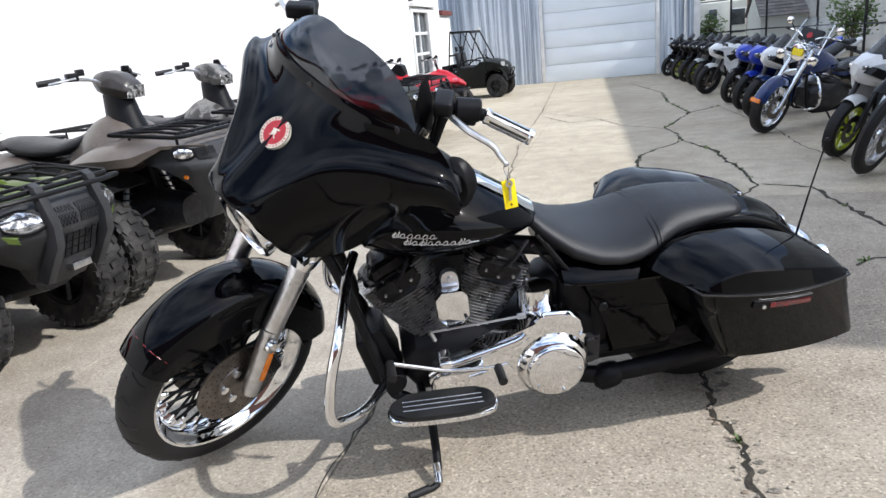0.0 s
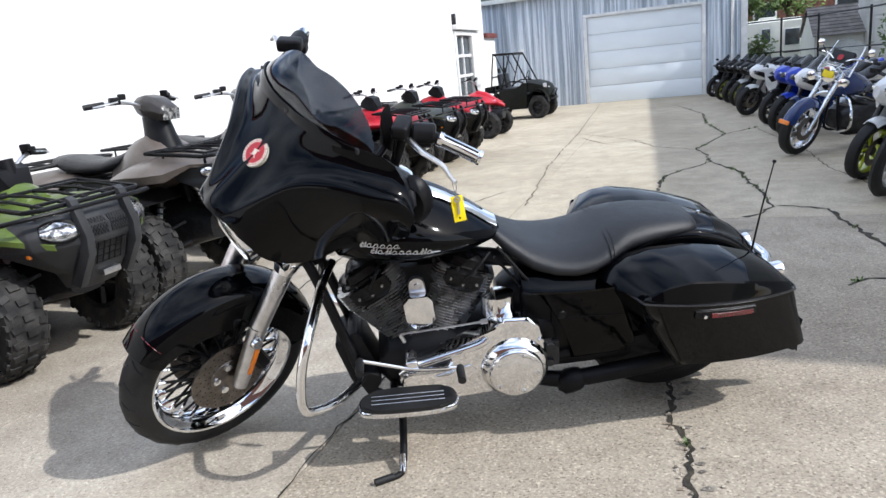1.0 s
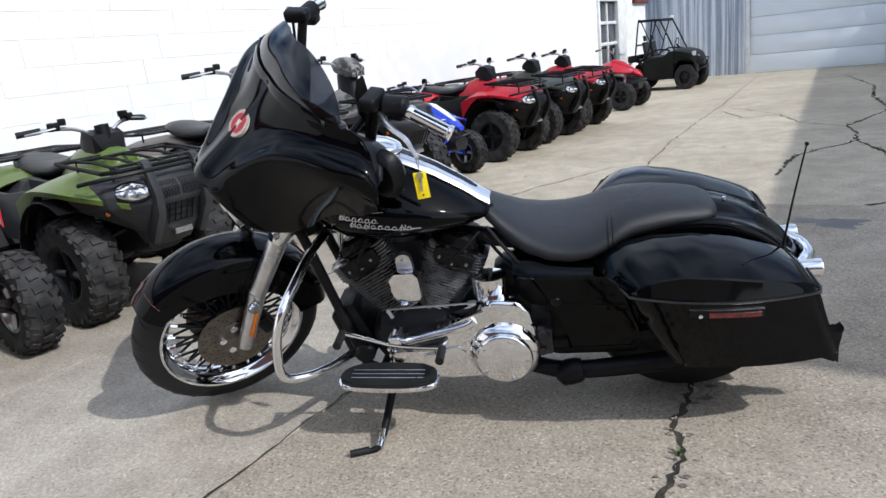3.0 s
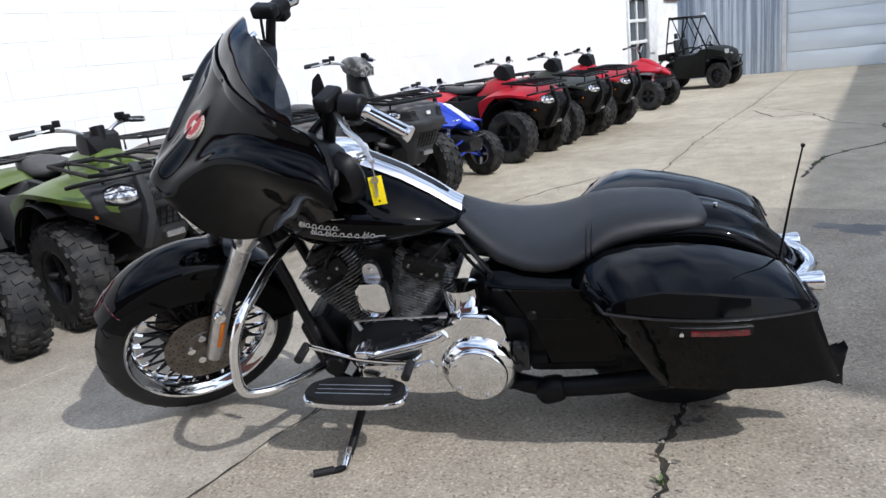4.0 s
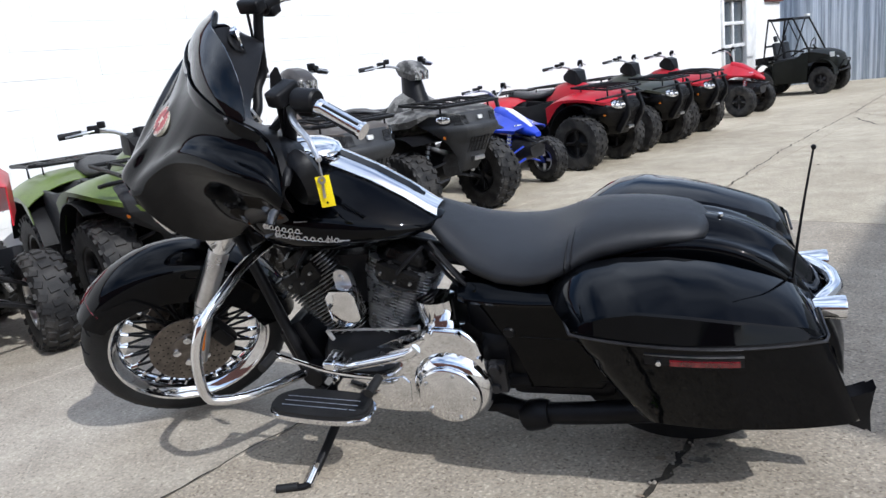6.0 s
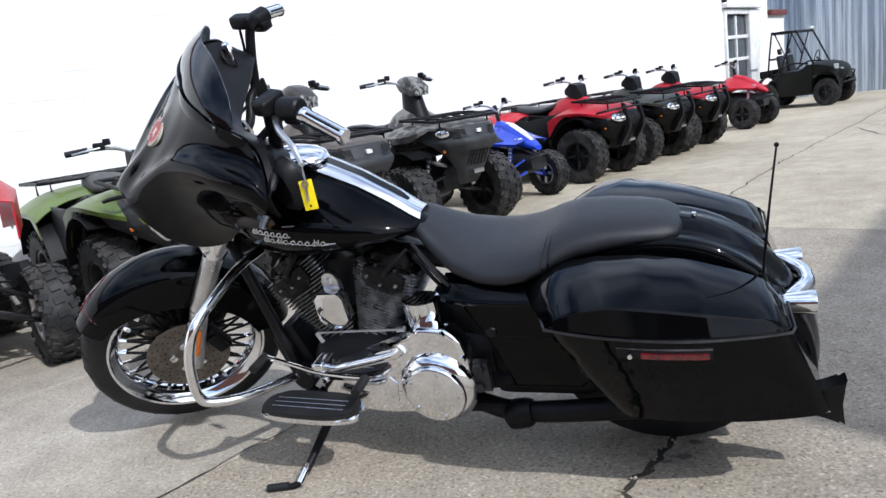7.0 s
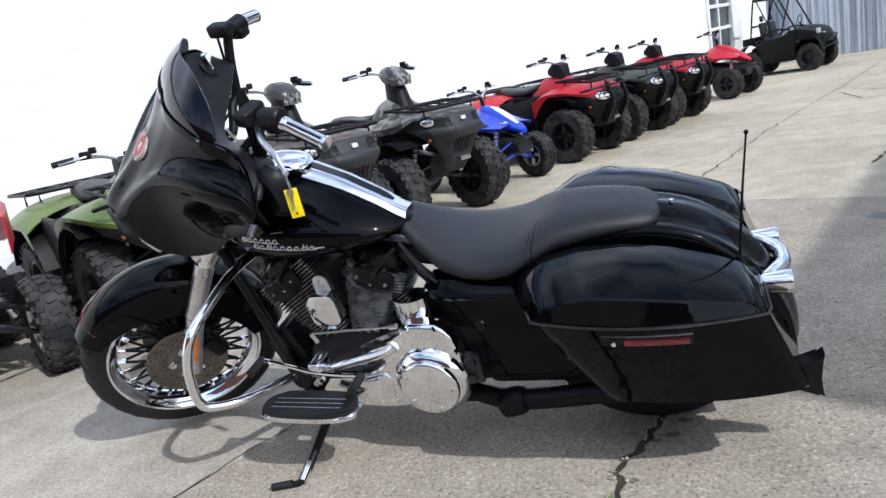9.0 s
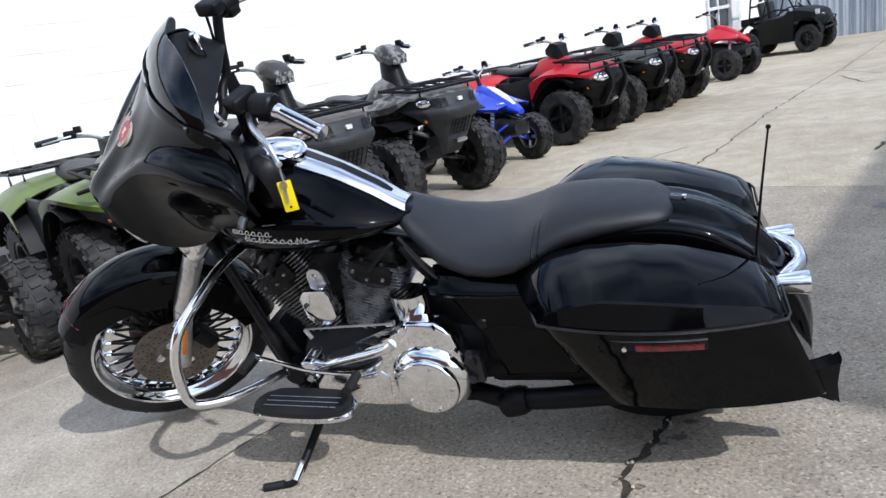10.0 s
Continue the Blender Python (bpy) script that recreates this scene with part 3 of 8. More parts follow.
def corrugated(b, v0, v1, z0, z1, u):
    """Ribbed sheet seen from -u."""
    n = int((v1 - v0) / 0.2)
    prof = []
    for i in range(n):
        x = v0 + (v1 - v0) * i / n
        w = (v1 - v0) / n
        prof += [(x, 0), (x + w * 0.72, 0), (x + w * 0.78, -0.022), (x + w * 0.94, -0.022)]
    prof.append((v1, 0))
    for (a, da), (c, dc) in zip(prof, prof[1:]):
        b.faces.new([b.verts.new(q) for q in ((a, u + da, z0), (c, u + dc, z0), (c, u + dc, z1), (a, u + da, z1))])
    bmesh.ops.remove_doubles(b, verts=b.verts, dist=1e-5)


b = B()
corrugated(b, FV0, GD0 - 0.1, G0, EAVE, FU)
corrugated(b, GD1 + 0.1, FV1, G0, EAVE, FU)
corrugated(b, GD0 - 0.1, GD1 + 0.1, GDZ + 0.08, EAVE, FU)
part("wall", to_uv(b), STEEL, garage, "vertically ribbed galvanised sheet")
b = B()
box(b, ((FV0 + FV1) / 2, FU + 4.2, (G0 + EAVE) / 2), (FV1 - FV0 - 0.1, 8.0, EAVE - G0 - 0.02))
part("inner_wall", to_uv(b), STEEL, garage)
b = B()
loft(b, [[Vector((x, FU - 0.25, EAVE + 0.1)), Vector((x, FU - 0.25, EAVE + 0.14)), Vector((x, FU + 4.2, EAVE + 1.9)), Vector((x, FU + 8.6, EAVE + 0.14)), Vector((x, FU + 8.6, EAVE + 0.1))] for x in (FV0 - 0.2, FV1 + 0.2)])
part("roof", to_uv(b), ROOFGREEN, garage, "dull green metal roof")
b = B()
box(b, ((FV0 + FV1) / 2, FU - 0.2, EAVE + 0.04), (FV1 - FV0 + 0.4, 0.1, 0.12), bevel=0.01)
part("gutter", to_uv(b), WHITETRIM, garage)
for x, w in ((GD0 - 0.05, 0.1), (GD1 + 0.05, 0.1)):
    b = B()
    box(b, (x, FU - 0.035, (G0 + GDZ) / 2), (w, 0.07, GDZ - G0), bevel=0.006)
    part("door_jamb", to_uv(b), WHITETRIM, garage)
b = B()
box(b, ((GD0 + GD1) / 2, FU - 0.035, GDZ + 0.045), (GD1 - GD0 + 0.2, 0.07, 0.085), bevel=0.006)
part("door_header", to_uv(b), WHITETRIM, garage)
b = B()
box(b, (FV1 - 0.06, FU - 0.03, (G0 + EAVE) / 2), (0.16, 0.06, EAVE - G0), bevel=0.006)
part("corner_trim", to_uv(b), WHITETRIM, garage)
b = B()
tube(b, [(FV1 - 0.35, FU - 0.07, EAVE), (FV1 - 0.35, FU - 0.07, G0 + 0.1)], 0.035, 8)
part("downpipe", to_uv(b), WHITETRIM, garage)
gdoor = B()
box(gdoor, ((GD0 + GD1) / 2, FU + 0.05, (G0 + GDZ) / 2), (GD1 - GD0, 0.03, GDZ - G0))
gdoor = part("door", to_uv(gdoor), DOORPAINT, garage, "closed grey-white sectional door")
for k in range(5):
    b = B()
    dz = (GDZ - G0) / 5
    box(b, ((GD0 + GD1) / 2, FU + 0.018, G0 + dz * (k + 0.5)), (GD1 - GD0 - 0.01, 0.03, dz - 0.012), bevel=0.008)
    part("panel", to_uv(b), DOORPAINT, gdoor)
flood = thing("flood_light", "white outdoor flood lamp under the garage eave", "lamp")
b = B()
box(b, (-0.39, FU - 0.16, EAVE - 0.12), (0.1, 0.1, 0.1), bevel=0.02)
part("bracket", to_uv(b), WHITETRIM, flood)
b = B()
loft(b, [[UV @ Vector((-0.39 + s * w, FU - 0.16 - d, z + t * h)) for s, t in ((-1, -1), (1, -1), (1, 1), (-1, 1))] for w, d, z, h in ((0.05, 0.05, EAVE - 0.16, 0.05), (0.11, 0.2, EAVE - 0.24, 0.09))])
part("lamp_head", b, WHITETRIM, flood)

# ---- plain brick wall added unseen behind the camera, to darken reflections and fill ----
bm = B()
box(bm, (5.0, -15.2, 3.7), (44.0, 0.4, 8.2))
struct("wall_rear", to_uv(bm), BRICK, "unseen dark brick wall added behind the camera to darken reflections", "wall")

# ---- tall building that shades the row of motorcycles ----
SB_V, SB_H, SB_U0 = 6.3, 6.75, 3.32
bm = B()
SB_U1 = 29.1
box(bm, (SB_V + 3.0, (SB_U0 + SB_U1) / 2, SB_H / 2 - 0.2), (5.9, SB_U1 - SB_U0, SB_H))
ASKEW = Matrix.Translation(UV.inverted().to_3x3() @ Vector((0.66, -1.18, 0))) @ Matrix.Translation((SB_V, SB_U0, 0)) @ rz(2.0) @ Matrix.Translation((-SB_V, -SB_U0, 0))
bmesh.ops.transform(bm, matrix=ASKEW, verts=bm.verts)
struct("wall_shade_building", to_uv(bm), SIDING, "tall beige building that throws its shadow over the yard", "building")
sid = thing("siding", "beige horizontal lap siding on the shaded building", "siding", kind="structure")
for k in range(52):
    b = B()
    z = 0.0 + k * 0.125
    loft(b, [[Vector((SB_V, u, z)), Vector((SB_V + 0.04, u, z)), Vector((SB_V + 0.04, u, z + 0.132)), Vector((SB_V + 0.026, u, z + 0.132))] for u in (SB_U0 + 0.03, SB_U1 + 0.02)])
    bmesh.ops.transform(b, matrix=ASKEW, verts=b.verts)
    part("board", to_uv(b), SIDING, sid, angle=20)

# ---- beyond the fence: trailer, shed, brick house, tree ----
trailer = thing("travel_trailer", "cream travel trailer with two dark windows behind the fence", "trailer", yard(4.1, 33.2, 0, 0))
b = B()
loft(b, [[Vector((x, y, z)) for y, z in ((-1.2, 0.40), (-1.2, 1.93), (-1.08, 2.05), (1.08, 2.05), (1.2, 1.93), (1.2, 0.40))] for x in (-2.6, 1.05)])
part("body", b, RVWHITE, trailer)
for x0, x1, zc, h in ((-0.41, -0.09, 1.43, 0.50), (0.45, 0.98, 1.30, 0.62)):
    w = B()
    box(w, ((x0 + x1) / 2, -1.21, zc), (x1 - x0 + 0.06, 0.03, h + 0.06), bevel=0.01)
    w = part("window", w, WHITETRIM, trailer)
    q = B()
    box(q, ((x0 + x1) / 2, -1.23, zc), (x1 - x0, 0.012, h), bevel=0.004)
    part("pane", q, PANE, w)
b = B()
box(b, (0.16, -1.212, 1.16), (0.50, 0.03, 1.42), bevel=0.02)
part("door", b, RVWHITE, trailer)
b = B()
box(b, (-0.8, -1.208, 0.72), (3.6, 0.02, 0.06))
part("stripe", b, GREYPLASTIC, trailer)
b = B()
box(b, (-0.15, -0.5, 2.09), (0.6, 0.5, 0.12), bevel=0.04)
part("roof_unit", b, RVWHITE, trailer)
for x in (-1.2, -0.5):
    b = B()
    lathe(b, [(0.0, -0.1), (0.2, -0.1), (0.33, -0.07), (0.35, 0.0), (0.33, 0.07), (0.2, 0.1), (0.0, 0.1)], (x * 1.0, -1.05, 0.35), 24)
    part("wheel", b, RUBBER, trailer)

shed = thing("gabled_shed", "small cream gabled shed with a grey shingle roof", "shed", yard(4.85, 27.1, 0, 0))
b = B()
loft(b, [[Vector((x, 0.1, -0.05)), Vector((x, 0.1, 1.22)), Vector((x, 1.5, 2.08)), Vector((x, 2.9, 1.22)), Vector((x, 2.9, -0.05))] for x in (0.0, 2.15)])
part("wall", b, RVWHITE, shed, "cream painted board wall")
SHINGLE = mat("weathered_shingle", (0.22, 0.20, 0.19), 0.9, vary=0.2, scale=3, fine=40, bump=0.6)
for s in (-1, 1):
    for k in range(9):
        b = B()
        t0, t1 = k / 9, (k + 1) / 9 + 0.02
        y0, y1 = 1.5 + s * 1.62 * (1 - t0), 1.5 + s * 1.62 * (1 - t1)
        z0, z1 = 1.19 + 0.99 * t0, 1.19 + 0.99 * t1
        loft(b, [[Vector((x, y0, z0 + 0.025)), Vector((x, y0, z0 + 0.05)), Vector((x, y1, z1 + 0.02)), Vector((x, y1, z1))] for x in (-0.08, 2.2)])
        part("shingle_course", b, SHINGLE, shed)
house = thing("brick_house", "dark brick building far behind the trailer", "building", yard(9.0, 46, 0, 0))
b = B()
box(b, (0, 0, 3.0), (22, 5, 6.5))
part("wall", b, BRICK, house)
for x in (-4, 0, 4):
    w = B()
    box(w, (x, -2.5, 2.4), (1.2, 0.08, 1.5), bevel=0.02)
    w = part("window", w, WHITETRIM, house)
    q = B()
    box(q, (x, -2.55, 2.4), (1.0, 0.03, 1.3))
    part("pane", q, PANE, w)
b = B()
box(b, (0, 0, 6.35), (22.6, 5.6, 0.25), bevel=0.04)
part("roof", b, COPING, house)


def tree(v, u, h, crown_r, seed, name="tree", label="leafy green tree behind the trailer", stems=1):
    rnd = random.Random(seed)
    t = thing(name, label, "tree" if h > 2.5 else "shrub", yard(v, u))
    b = B()
    tips = []
    for s in range(stems):
        lean = Vector((rnd.uniform(-0.1, 0.1), rnd.uniform(-0.1, 0.1), 1))
        top = lean * h * 0.62
        tube(b, [(0, 0, -0.2), tuple(top * 0.5 + Vector((0.04, 0, 0))), tuple(top)], [0.035 * h, 0.012 * h] if h > 2.5 else [0.012 * h, 0.005 * h], 8, k=4)
        for i in range(9):
            st = top * rnd.uniform(0.45, 1.0)
            a = rnd.uniform(0, 6.28)
            e = st + Vector((math.cos(a) * crown_r * 0.7, math.sin(a) * crown_r * 0.7, h * rnd.uniform(0.08, 0.3)))
            tube(b, [tuple(st), tuple((st + e) / 2 + Vector((0, 0, 0.05 * h))), tuple(e)], [0.012 * h, 0.004 * h] if h > 2.5 else [0.006 * h, 0.003 * h], 6, k=3)
            tips.append(e)
            tips.append((st + e) / 2)
    part("trunk", b, BARK, t)
    b = B()
    cnt = 2200 if h > 2.5 else 620
    leaf = 0.055 * crown_r + (0.02 if h > 2.5 else 0.035)
    for i in range(cnt):
        c = rnd.choice(tips) + Vector((rnd.gauss(0, 1), rnd.gauss(0, 1), rnd.gauss(0, 0.8))) * crown_r * 0.2
        d = Vector((rnd.gauss(0, 1), rnd.gauss(0, 1), rnd.gauss(0, 0.6))).normalized()
        s = d.orthogonal().normalized()
        w = leaf * rnd.uniform(0.6, 1.2)
        b.faces.new([b.verts.new(c + q) for q in (-d * w, s * w * 0.5, d * w, -s * w * 0.5)])
    part("crown", b, LEAF, t)
    return t


tree(5.6, 38.5, 5.8, 1.9, 3)
tree(3.5, 37.5, 6.2, 1.9, 4)
tree(2.75, 23.6, 1.7, 0.45, 8, "shrub", "green shrub growing beside the garage corner", 3)
tree(5.2, 18.2, 1.8, 0.5, 9, "shrub", "green shrub growing through the wire fence", 3)
tree(5.5, 14.8, 1.6, 0.5, 10, "shrub", "green shrub growing through the wire fence", 3)

fence = thing("wire_fence", "galvanised chain-link fence behind the parked motorcycles", "fence")
fpts = [(2.4, 23.4), (3.3, 23.0), (4.2, 22.6), (4.9, 20.0), (5.1, 17.0), (5.3, 14.0), (5.5, 11.0), (5.7, 8.0)]
for (v0, u0) in fpts:
    b = B()
    p = UV @ Vector((v0, u0, gz(u0)))
    rod(b, p + Vector((0, 0, -0.05)), p + Vector((0, 0, 1.85)), 0.03, 8)
    part("post", b, DARKMETAL, fence)
for (v0, u0), (v1, u1) in zip(fpts, fpts[1:]):
    for h in (1.8, 0.9):
        b = B()
        rod(b, UV @ Vector((v0, u0, gz(u0) + h)), UV @ Vector((v1, u1, gz(u1) + h)), 0.02, 6)
        part("rail", b, DARKMETAL, fence)

# ---- the black touring motorcycle: x to its rear, y to its right, z up its own centre plane ----
BIKE = Matrix.Translation((0.3, 2.347, 0)) @ rz(10) @ rx(11.5)
bike = thing("touring_motorcycle", "glossy black touring motorcycle leaning on its side stand", "motorcycle", BIKE)
AXLE = Vector((-1.045, 0, 0.345))
SAXIS = Vector((0.438, 0, 0.899))
BARS = Matrix.Translation(AXLE) @ Matrix.Rotation(radians(36), 4, SAXIS) @ Matrix.Translation(-AXLE)
STEER = Matrix.Translation(AXLE + Vector((0.007, -0.024, 0.005))) @ Matrix.Rotation(radians(41.2), 4, SAXIS) @ Matrix.Translation(-AXLE)
WHEEL = STEER @ Matrix.Translation(AXLE) @ Matrix.Scale(0.97, 4) @ Matrix.Translation(-AXLE)
FAIR = STEER @ Matrix.Translation((-0.62, -0.046, 1.2)) @ rz(-2.5) @ rx(3.5) @ Matrix.Translation((0.62, 0, -1.2))
REAR = BIKE.inverted() @ Matrix.Translation((0.3, 2.397, 0)) @ rz(11.57) @ rx(12.65)


def bp(name, b, material, label="", parent=None, steer=False, angle=38):
    return part(name, b, material, parent or bike, label, angle, (steer if isinstance(steer, Matrix) else STEER) if steer else None)


def grid_rows(fn, rows, cols):
    return [[fn(r / (rows - 1), -1 + 2 * c / (cols - 1)) for c in range(cols)] for r in range(rows)]


# front wheel
TYRE = [(0.262, -0.040), (0.268, -0.054), (0.295, -0.066), (0.325, -0.062), (0.345, -0.042), (0.3555, -0.018), (0.3575, 0.0), (0.3555, 0.018), (0.345, 0.042), (0.325, 0.062), (0.295, 0.066), (0.268, 0.054), (0.262, 0.040)]
wheel = bp("front_wheel", lathe(B(), TYRE, AXLE, 72, closed=True), RUBBERNEW, "road tyre on a chrome fat-spoke wheel", steer=WHEEL)
b = B()
for k in range(26):
    a = 2 * math.pi * k / 26
    for s in (-1, 1):
        pts = []
        for i in range(4):
            rr, hh, da = ((0.3562, 0.006, 0.0), (0.3530, 0.022, 0.03), (0.3450, 0.040, 0.055), (0.332, 0.0545, 0.065))[i]
            aa = a + da + (0.08 if s > 0 else 0)
            pts.append(AXLE + Vector((rr * math.cos(aa), s * hh, rr * math.sin(aa))))
        tube(b, [tuple(p) for p in pts], 0.0036, 4)
tagged(bp("tread_groove", b, BLACKMATTE, parent=wheel, steer=WHEEL), kind="stuff")
RIM = [(0.283, -0.052), (0.276, -0.058), (0.268, -0.056), (0.262, -0.046), (0.250, -0.038), (0.238, -0.022), (0.232, 0.0), (0.238, 0.022), (0.250, 0.038), (0.262, 0.046), (0.268, 0.056), (0.276, 0.058), (0.283, 0.052), (0.27, 0.03), (0.262, 0.0), (0.27, -0.03)]
bp("rim", lathe(B(), RIM, AXLE, 64, closed=True), CHROME, "chrome rim", wheel, WHEEL)
bp("hub", lathe(B(), [(0.0, -0.07), (0.022, -0.07), (0.03, -0.062), (0.045, -0.055), (0.05, -0.04), (0.034, -0.03), (0.034, 0.03), (0.05, 0.04), (0.045, 0.055), (0.02, 0.07), (0.0, 0.07)], AXLE, 32), DARKMETAL, "black hub", wheel, WHEEL)
for k in range(52):
    a = 2 * math.pi * k / 52
    s = -1 if k % 2 else 1
    off = 0.16 if (k // 2) % 2 else -0.16
    p0 = AXLE + Vector((0.045 * math.cos(a + off * 2.2), s * 0.045, 0.045 * math.sin(a + off * 2.2)))
    p1 = AXLE + Vector((0.240 * math.cos(a), s * 0.014, 0.240 * math.sin(a)))
    q = p0.lerp(p1, 0.86)
    b = B()
    rod(b, p0, q, 0.0052, 6)
    bp("spoke", b, BLACKMATTE, "fat black spoke", wheel, WHEEL)
    b = B()
    tube(b, [tuple(q), tuple(q.lerp(p1, 0.5)), tuple(p1)], [0.0068, 0.0075, 0.006], 6)
    bp("nipple", b, CHROME, "", wheel, WHEEL)


def disc(y, centre, R, steer):
    b = B()
    n = 48
    pr = [(0.07, y - 0.003), (R, y - 0.003), (R, y + 0.003), (0.07, y + 0.003)]
    lathe(b, pr, centre, n, closed=True)
    d = bp("brake_disc", b, DISC, "drilled steel brake disc", wheel, steer)
    b = B()
    for k in range(20):
        a = 2 * math.pi * k / 20
        for i, rr in enumerate((0.085, 0.1, 0.115, 0.13)):
            aa = a + i * 0.1
            for yy in (y - 0.0042, y + 0.0042):
                c = centre + Vector((rr * math.cos(aa), yy, rr * math.sin(aa)))
                vs = [b.verts.new(c + Vector((0.0034 * math.cos(q), 0, 0.0034 * math.sin(q)))) for q in (0, 1.05, 2.1, 3.14, 4.19, 5.24)]
                b.faces.new(vs)
    bp("drill_hole", b, BLACKMATTE, "", d, steer)
    b = B()
    lathe(b, [(0.03, y - 0.009), (0.075, y - 0.006), (0.078, y), (0.075, y + 0.006), (0.03, y + 0.009)], centre, 32)
    bp("disc_carrier", b, DISC, "", d, steer)
    for k in range(5):
        a = 2 * math.pi * k / 5 + 0.3
        b = B()
        lathe(b, [(0.0, -0.012), (0.014, -0.011), (0.016, 0), (0.0, 0.0)], (0, 0, 0), 12)
        bmesh.ops.transform(b, matrix=Matrix.Translation(centre + Vector((0.055 * math.cos(a), y - 0.004 if y < 0 else y + 0.014, 0.055 * math.sin(a)))), verts=b.verts)
        bp("disc_bolt", b, CHROME, "", d, steer)


disc(-0.078, AXLE, 0.146, WHEEL)
disc(0.078, AXLE, 0.146, WHEEL)
for s in (-1, 1):
    b = B()
    box(b, AXLE + Vector((0.115, s * 0.085, 0.03)), (0.06, 0.05, 0.12), ry(-18), 0.016, 3)
    box(b, AXLE + Vector((0.118, s * 0.113, 0.03)), (0.04, 0.016, 0.085), ry(-18), 0.008, 2)
    bp("brake_caliper", b, BLACKMATTE, "black brake caliper", steer=WHEEL)

# front fender: a long skirted arc
def fender_fn(r, s):
    a = radians(134 - 138 * r)
    R = 0.386 + 0.012 * math.sin(r * math.pi)
    drop = 0.035 + 0.055 * math.sin(min(1, r * 1.0) * math.pi) + 0.05 * r
    w = 0.083 + 0.012 * math.sin(r * math.pi)
    k = abs(s)
    if k < 0.5:
        t = k / 0.5
        y, rad = w * math.sin(t * math.pi / 2), R - 0.045 * (1 - math.cos(t * math.pi / 2))
    else:
        t = (k - 0.5) / 0.5
        y, rad = w + 0.004 * t, R - 0.045 - drop * t
    return AXLE + Vector((rad * math.cos(a), y * (1 if s > 0 else -1), rad * math.sin(a)))


fend = bp("front_fender", sheet(B(), grid_rows(fender_fn, 30, 17), -0.005), PAINT, "glossy black front fender", steer=WHEEL, angle=60)
b = B()
for s in (-1, 1):
    P = [fender_fn(0.05 + 0.012 * 0 + 0.0 * i, s * (0.05 + 0.42 * i / 8)) for i in range(9)]
    P = [p + (p - AXLE).normalized() * 0.0015 for p in P]
    tube(b, [tuple(p) for p in P], 0.0022, 4)
    P = [fender_fn(0.075, s * (0.05 + 0.42 * i / 8)) for i in range(9)]
    tube(b, [tuple(p + (p - AXLE).normalized() * 0.0015) for p in P], 0.0035, 4)
bp("pinstripe", b, PINSTRIPE, "thin dark red pinstripe", fend, WHEEL)

# fork
UPV = SAXIS.normalized()
for s in (-1, 1):
    foot = AXLE + Vector((0.012, s * 0.122, -0.015))
    top = foot + UPV * 0.585 + Vector((0.062, 0, 0))
    low = foot + UPV * 0.25
    b = B()
    tube(b, [tuple(foot), tuple(foot + UPV * 0.05), tuple(foot + UPV * 0.25)], [0.026, 0.031], 16)
    f = bp("fork_leg", b, ALLOY, "polished fork lower", steer=True)
    b = B()
    tube(b, [tuple(low.lerp(top, q)) for q in (0, 0.06, 0.9, 1)], [0.031, 0.032, 0.033, 0.033], 18)
    bp("fork_cover", b, ALLOY, "satin alloy fork cover", f, True)
    b = B()
    tube(b, [tuple(low.lerp(top, q)) for q in (0.60, 0.64, 0.72, 0.82, 0.90, 0.93)], [0.034, 0.039, 0.046, 0.055, 0.057, 0.048], 28)
    bp("clamp_bell", b, CHROME, "bell-shaped chrome fork cap", f, True)
    b = B()
    box(b, foot + UPV * 0.125 + Vector((0.0, s * 0.030, 0.0)), (0.016, 0.012, 0.11), ry(26), 0.004, 2)
    bp("reflector", b, AMBER, "amber side reflector", f, True)
    b = B()
    lathe(b, [(0.0, -0.012), (0.018, -0.012), (0.022, -0.004), (0.022, 0.004), (0.0, 0.004)], foot + UPV * 0.22 + Vector((-0.02, s * 0.036, 0)), 14)
    bp("axle_cap", b, CHROME, "", f, True)
# chrome fork clamp covers under the fairing
for s in (-1, 1):
    b = B()
    c = AXLE + UPV * 0.50 + Vector((0.045, s * 0.125, 0))
    loft(b, [[c + Vector((dx, s * 0.0 + dy, h)) for dx, dy in ((-0.05 * k, -0.05 * k), (0.05 * k, -0.05 * k), (0.06 * k, 0.05 * k), (-0.05 * k, 0.05 * k))] for h, k in ((-0.03, 0.55), (-0.02, 0.68), (0.015, 0.74), (0.03, 0.6))])
    bp("clamp_cover", b, CHROME, "chrome clamp cover", steer=True)
b = B()
box(b, AXLE + UPV * 0.53 + Vector((0.05, 0, 0)), (0.09, 0.24, 0.05), ry(26), 0.012)
bp("triple_clamp", b, BLACKMATTE, steer=True)

# batwing fairing: top edge, crease and bottom edge as curves over the half-width, with a profile run between them
F_TOP = [(0, -0.661, 0, 1.256), (0.12, -0.664, 0.050, 1.258), (0.25, -0.658, 0.110, 1.262), (0.42, -0.632, 0.190, 1.264), (0.6, -0.585, 0.268, 1.252), (0.78, -0.530, 0.332, 1.216), (0.92, -0.521, 0.392, 1.163), (1, -0.535, 0.446, 1.112)]
F_CREASE = [(0, -0.955, 0, 1.040), (0.12, -0.938, 0.060, 1.030), (0.25, -0.872, 0.114, 1.080), (0.42, -0.778, 0.182, 1.145), (0.6, -0.704, 0.272, 1.171), (0.78, -0.640, 0.362, 1.167), (0.92, -0.580, 0.424, 1.148), (1, -0.548, 0.456, 1.100)]
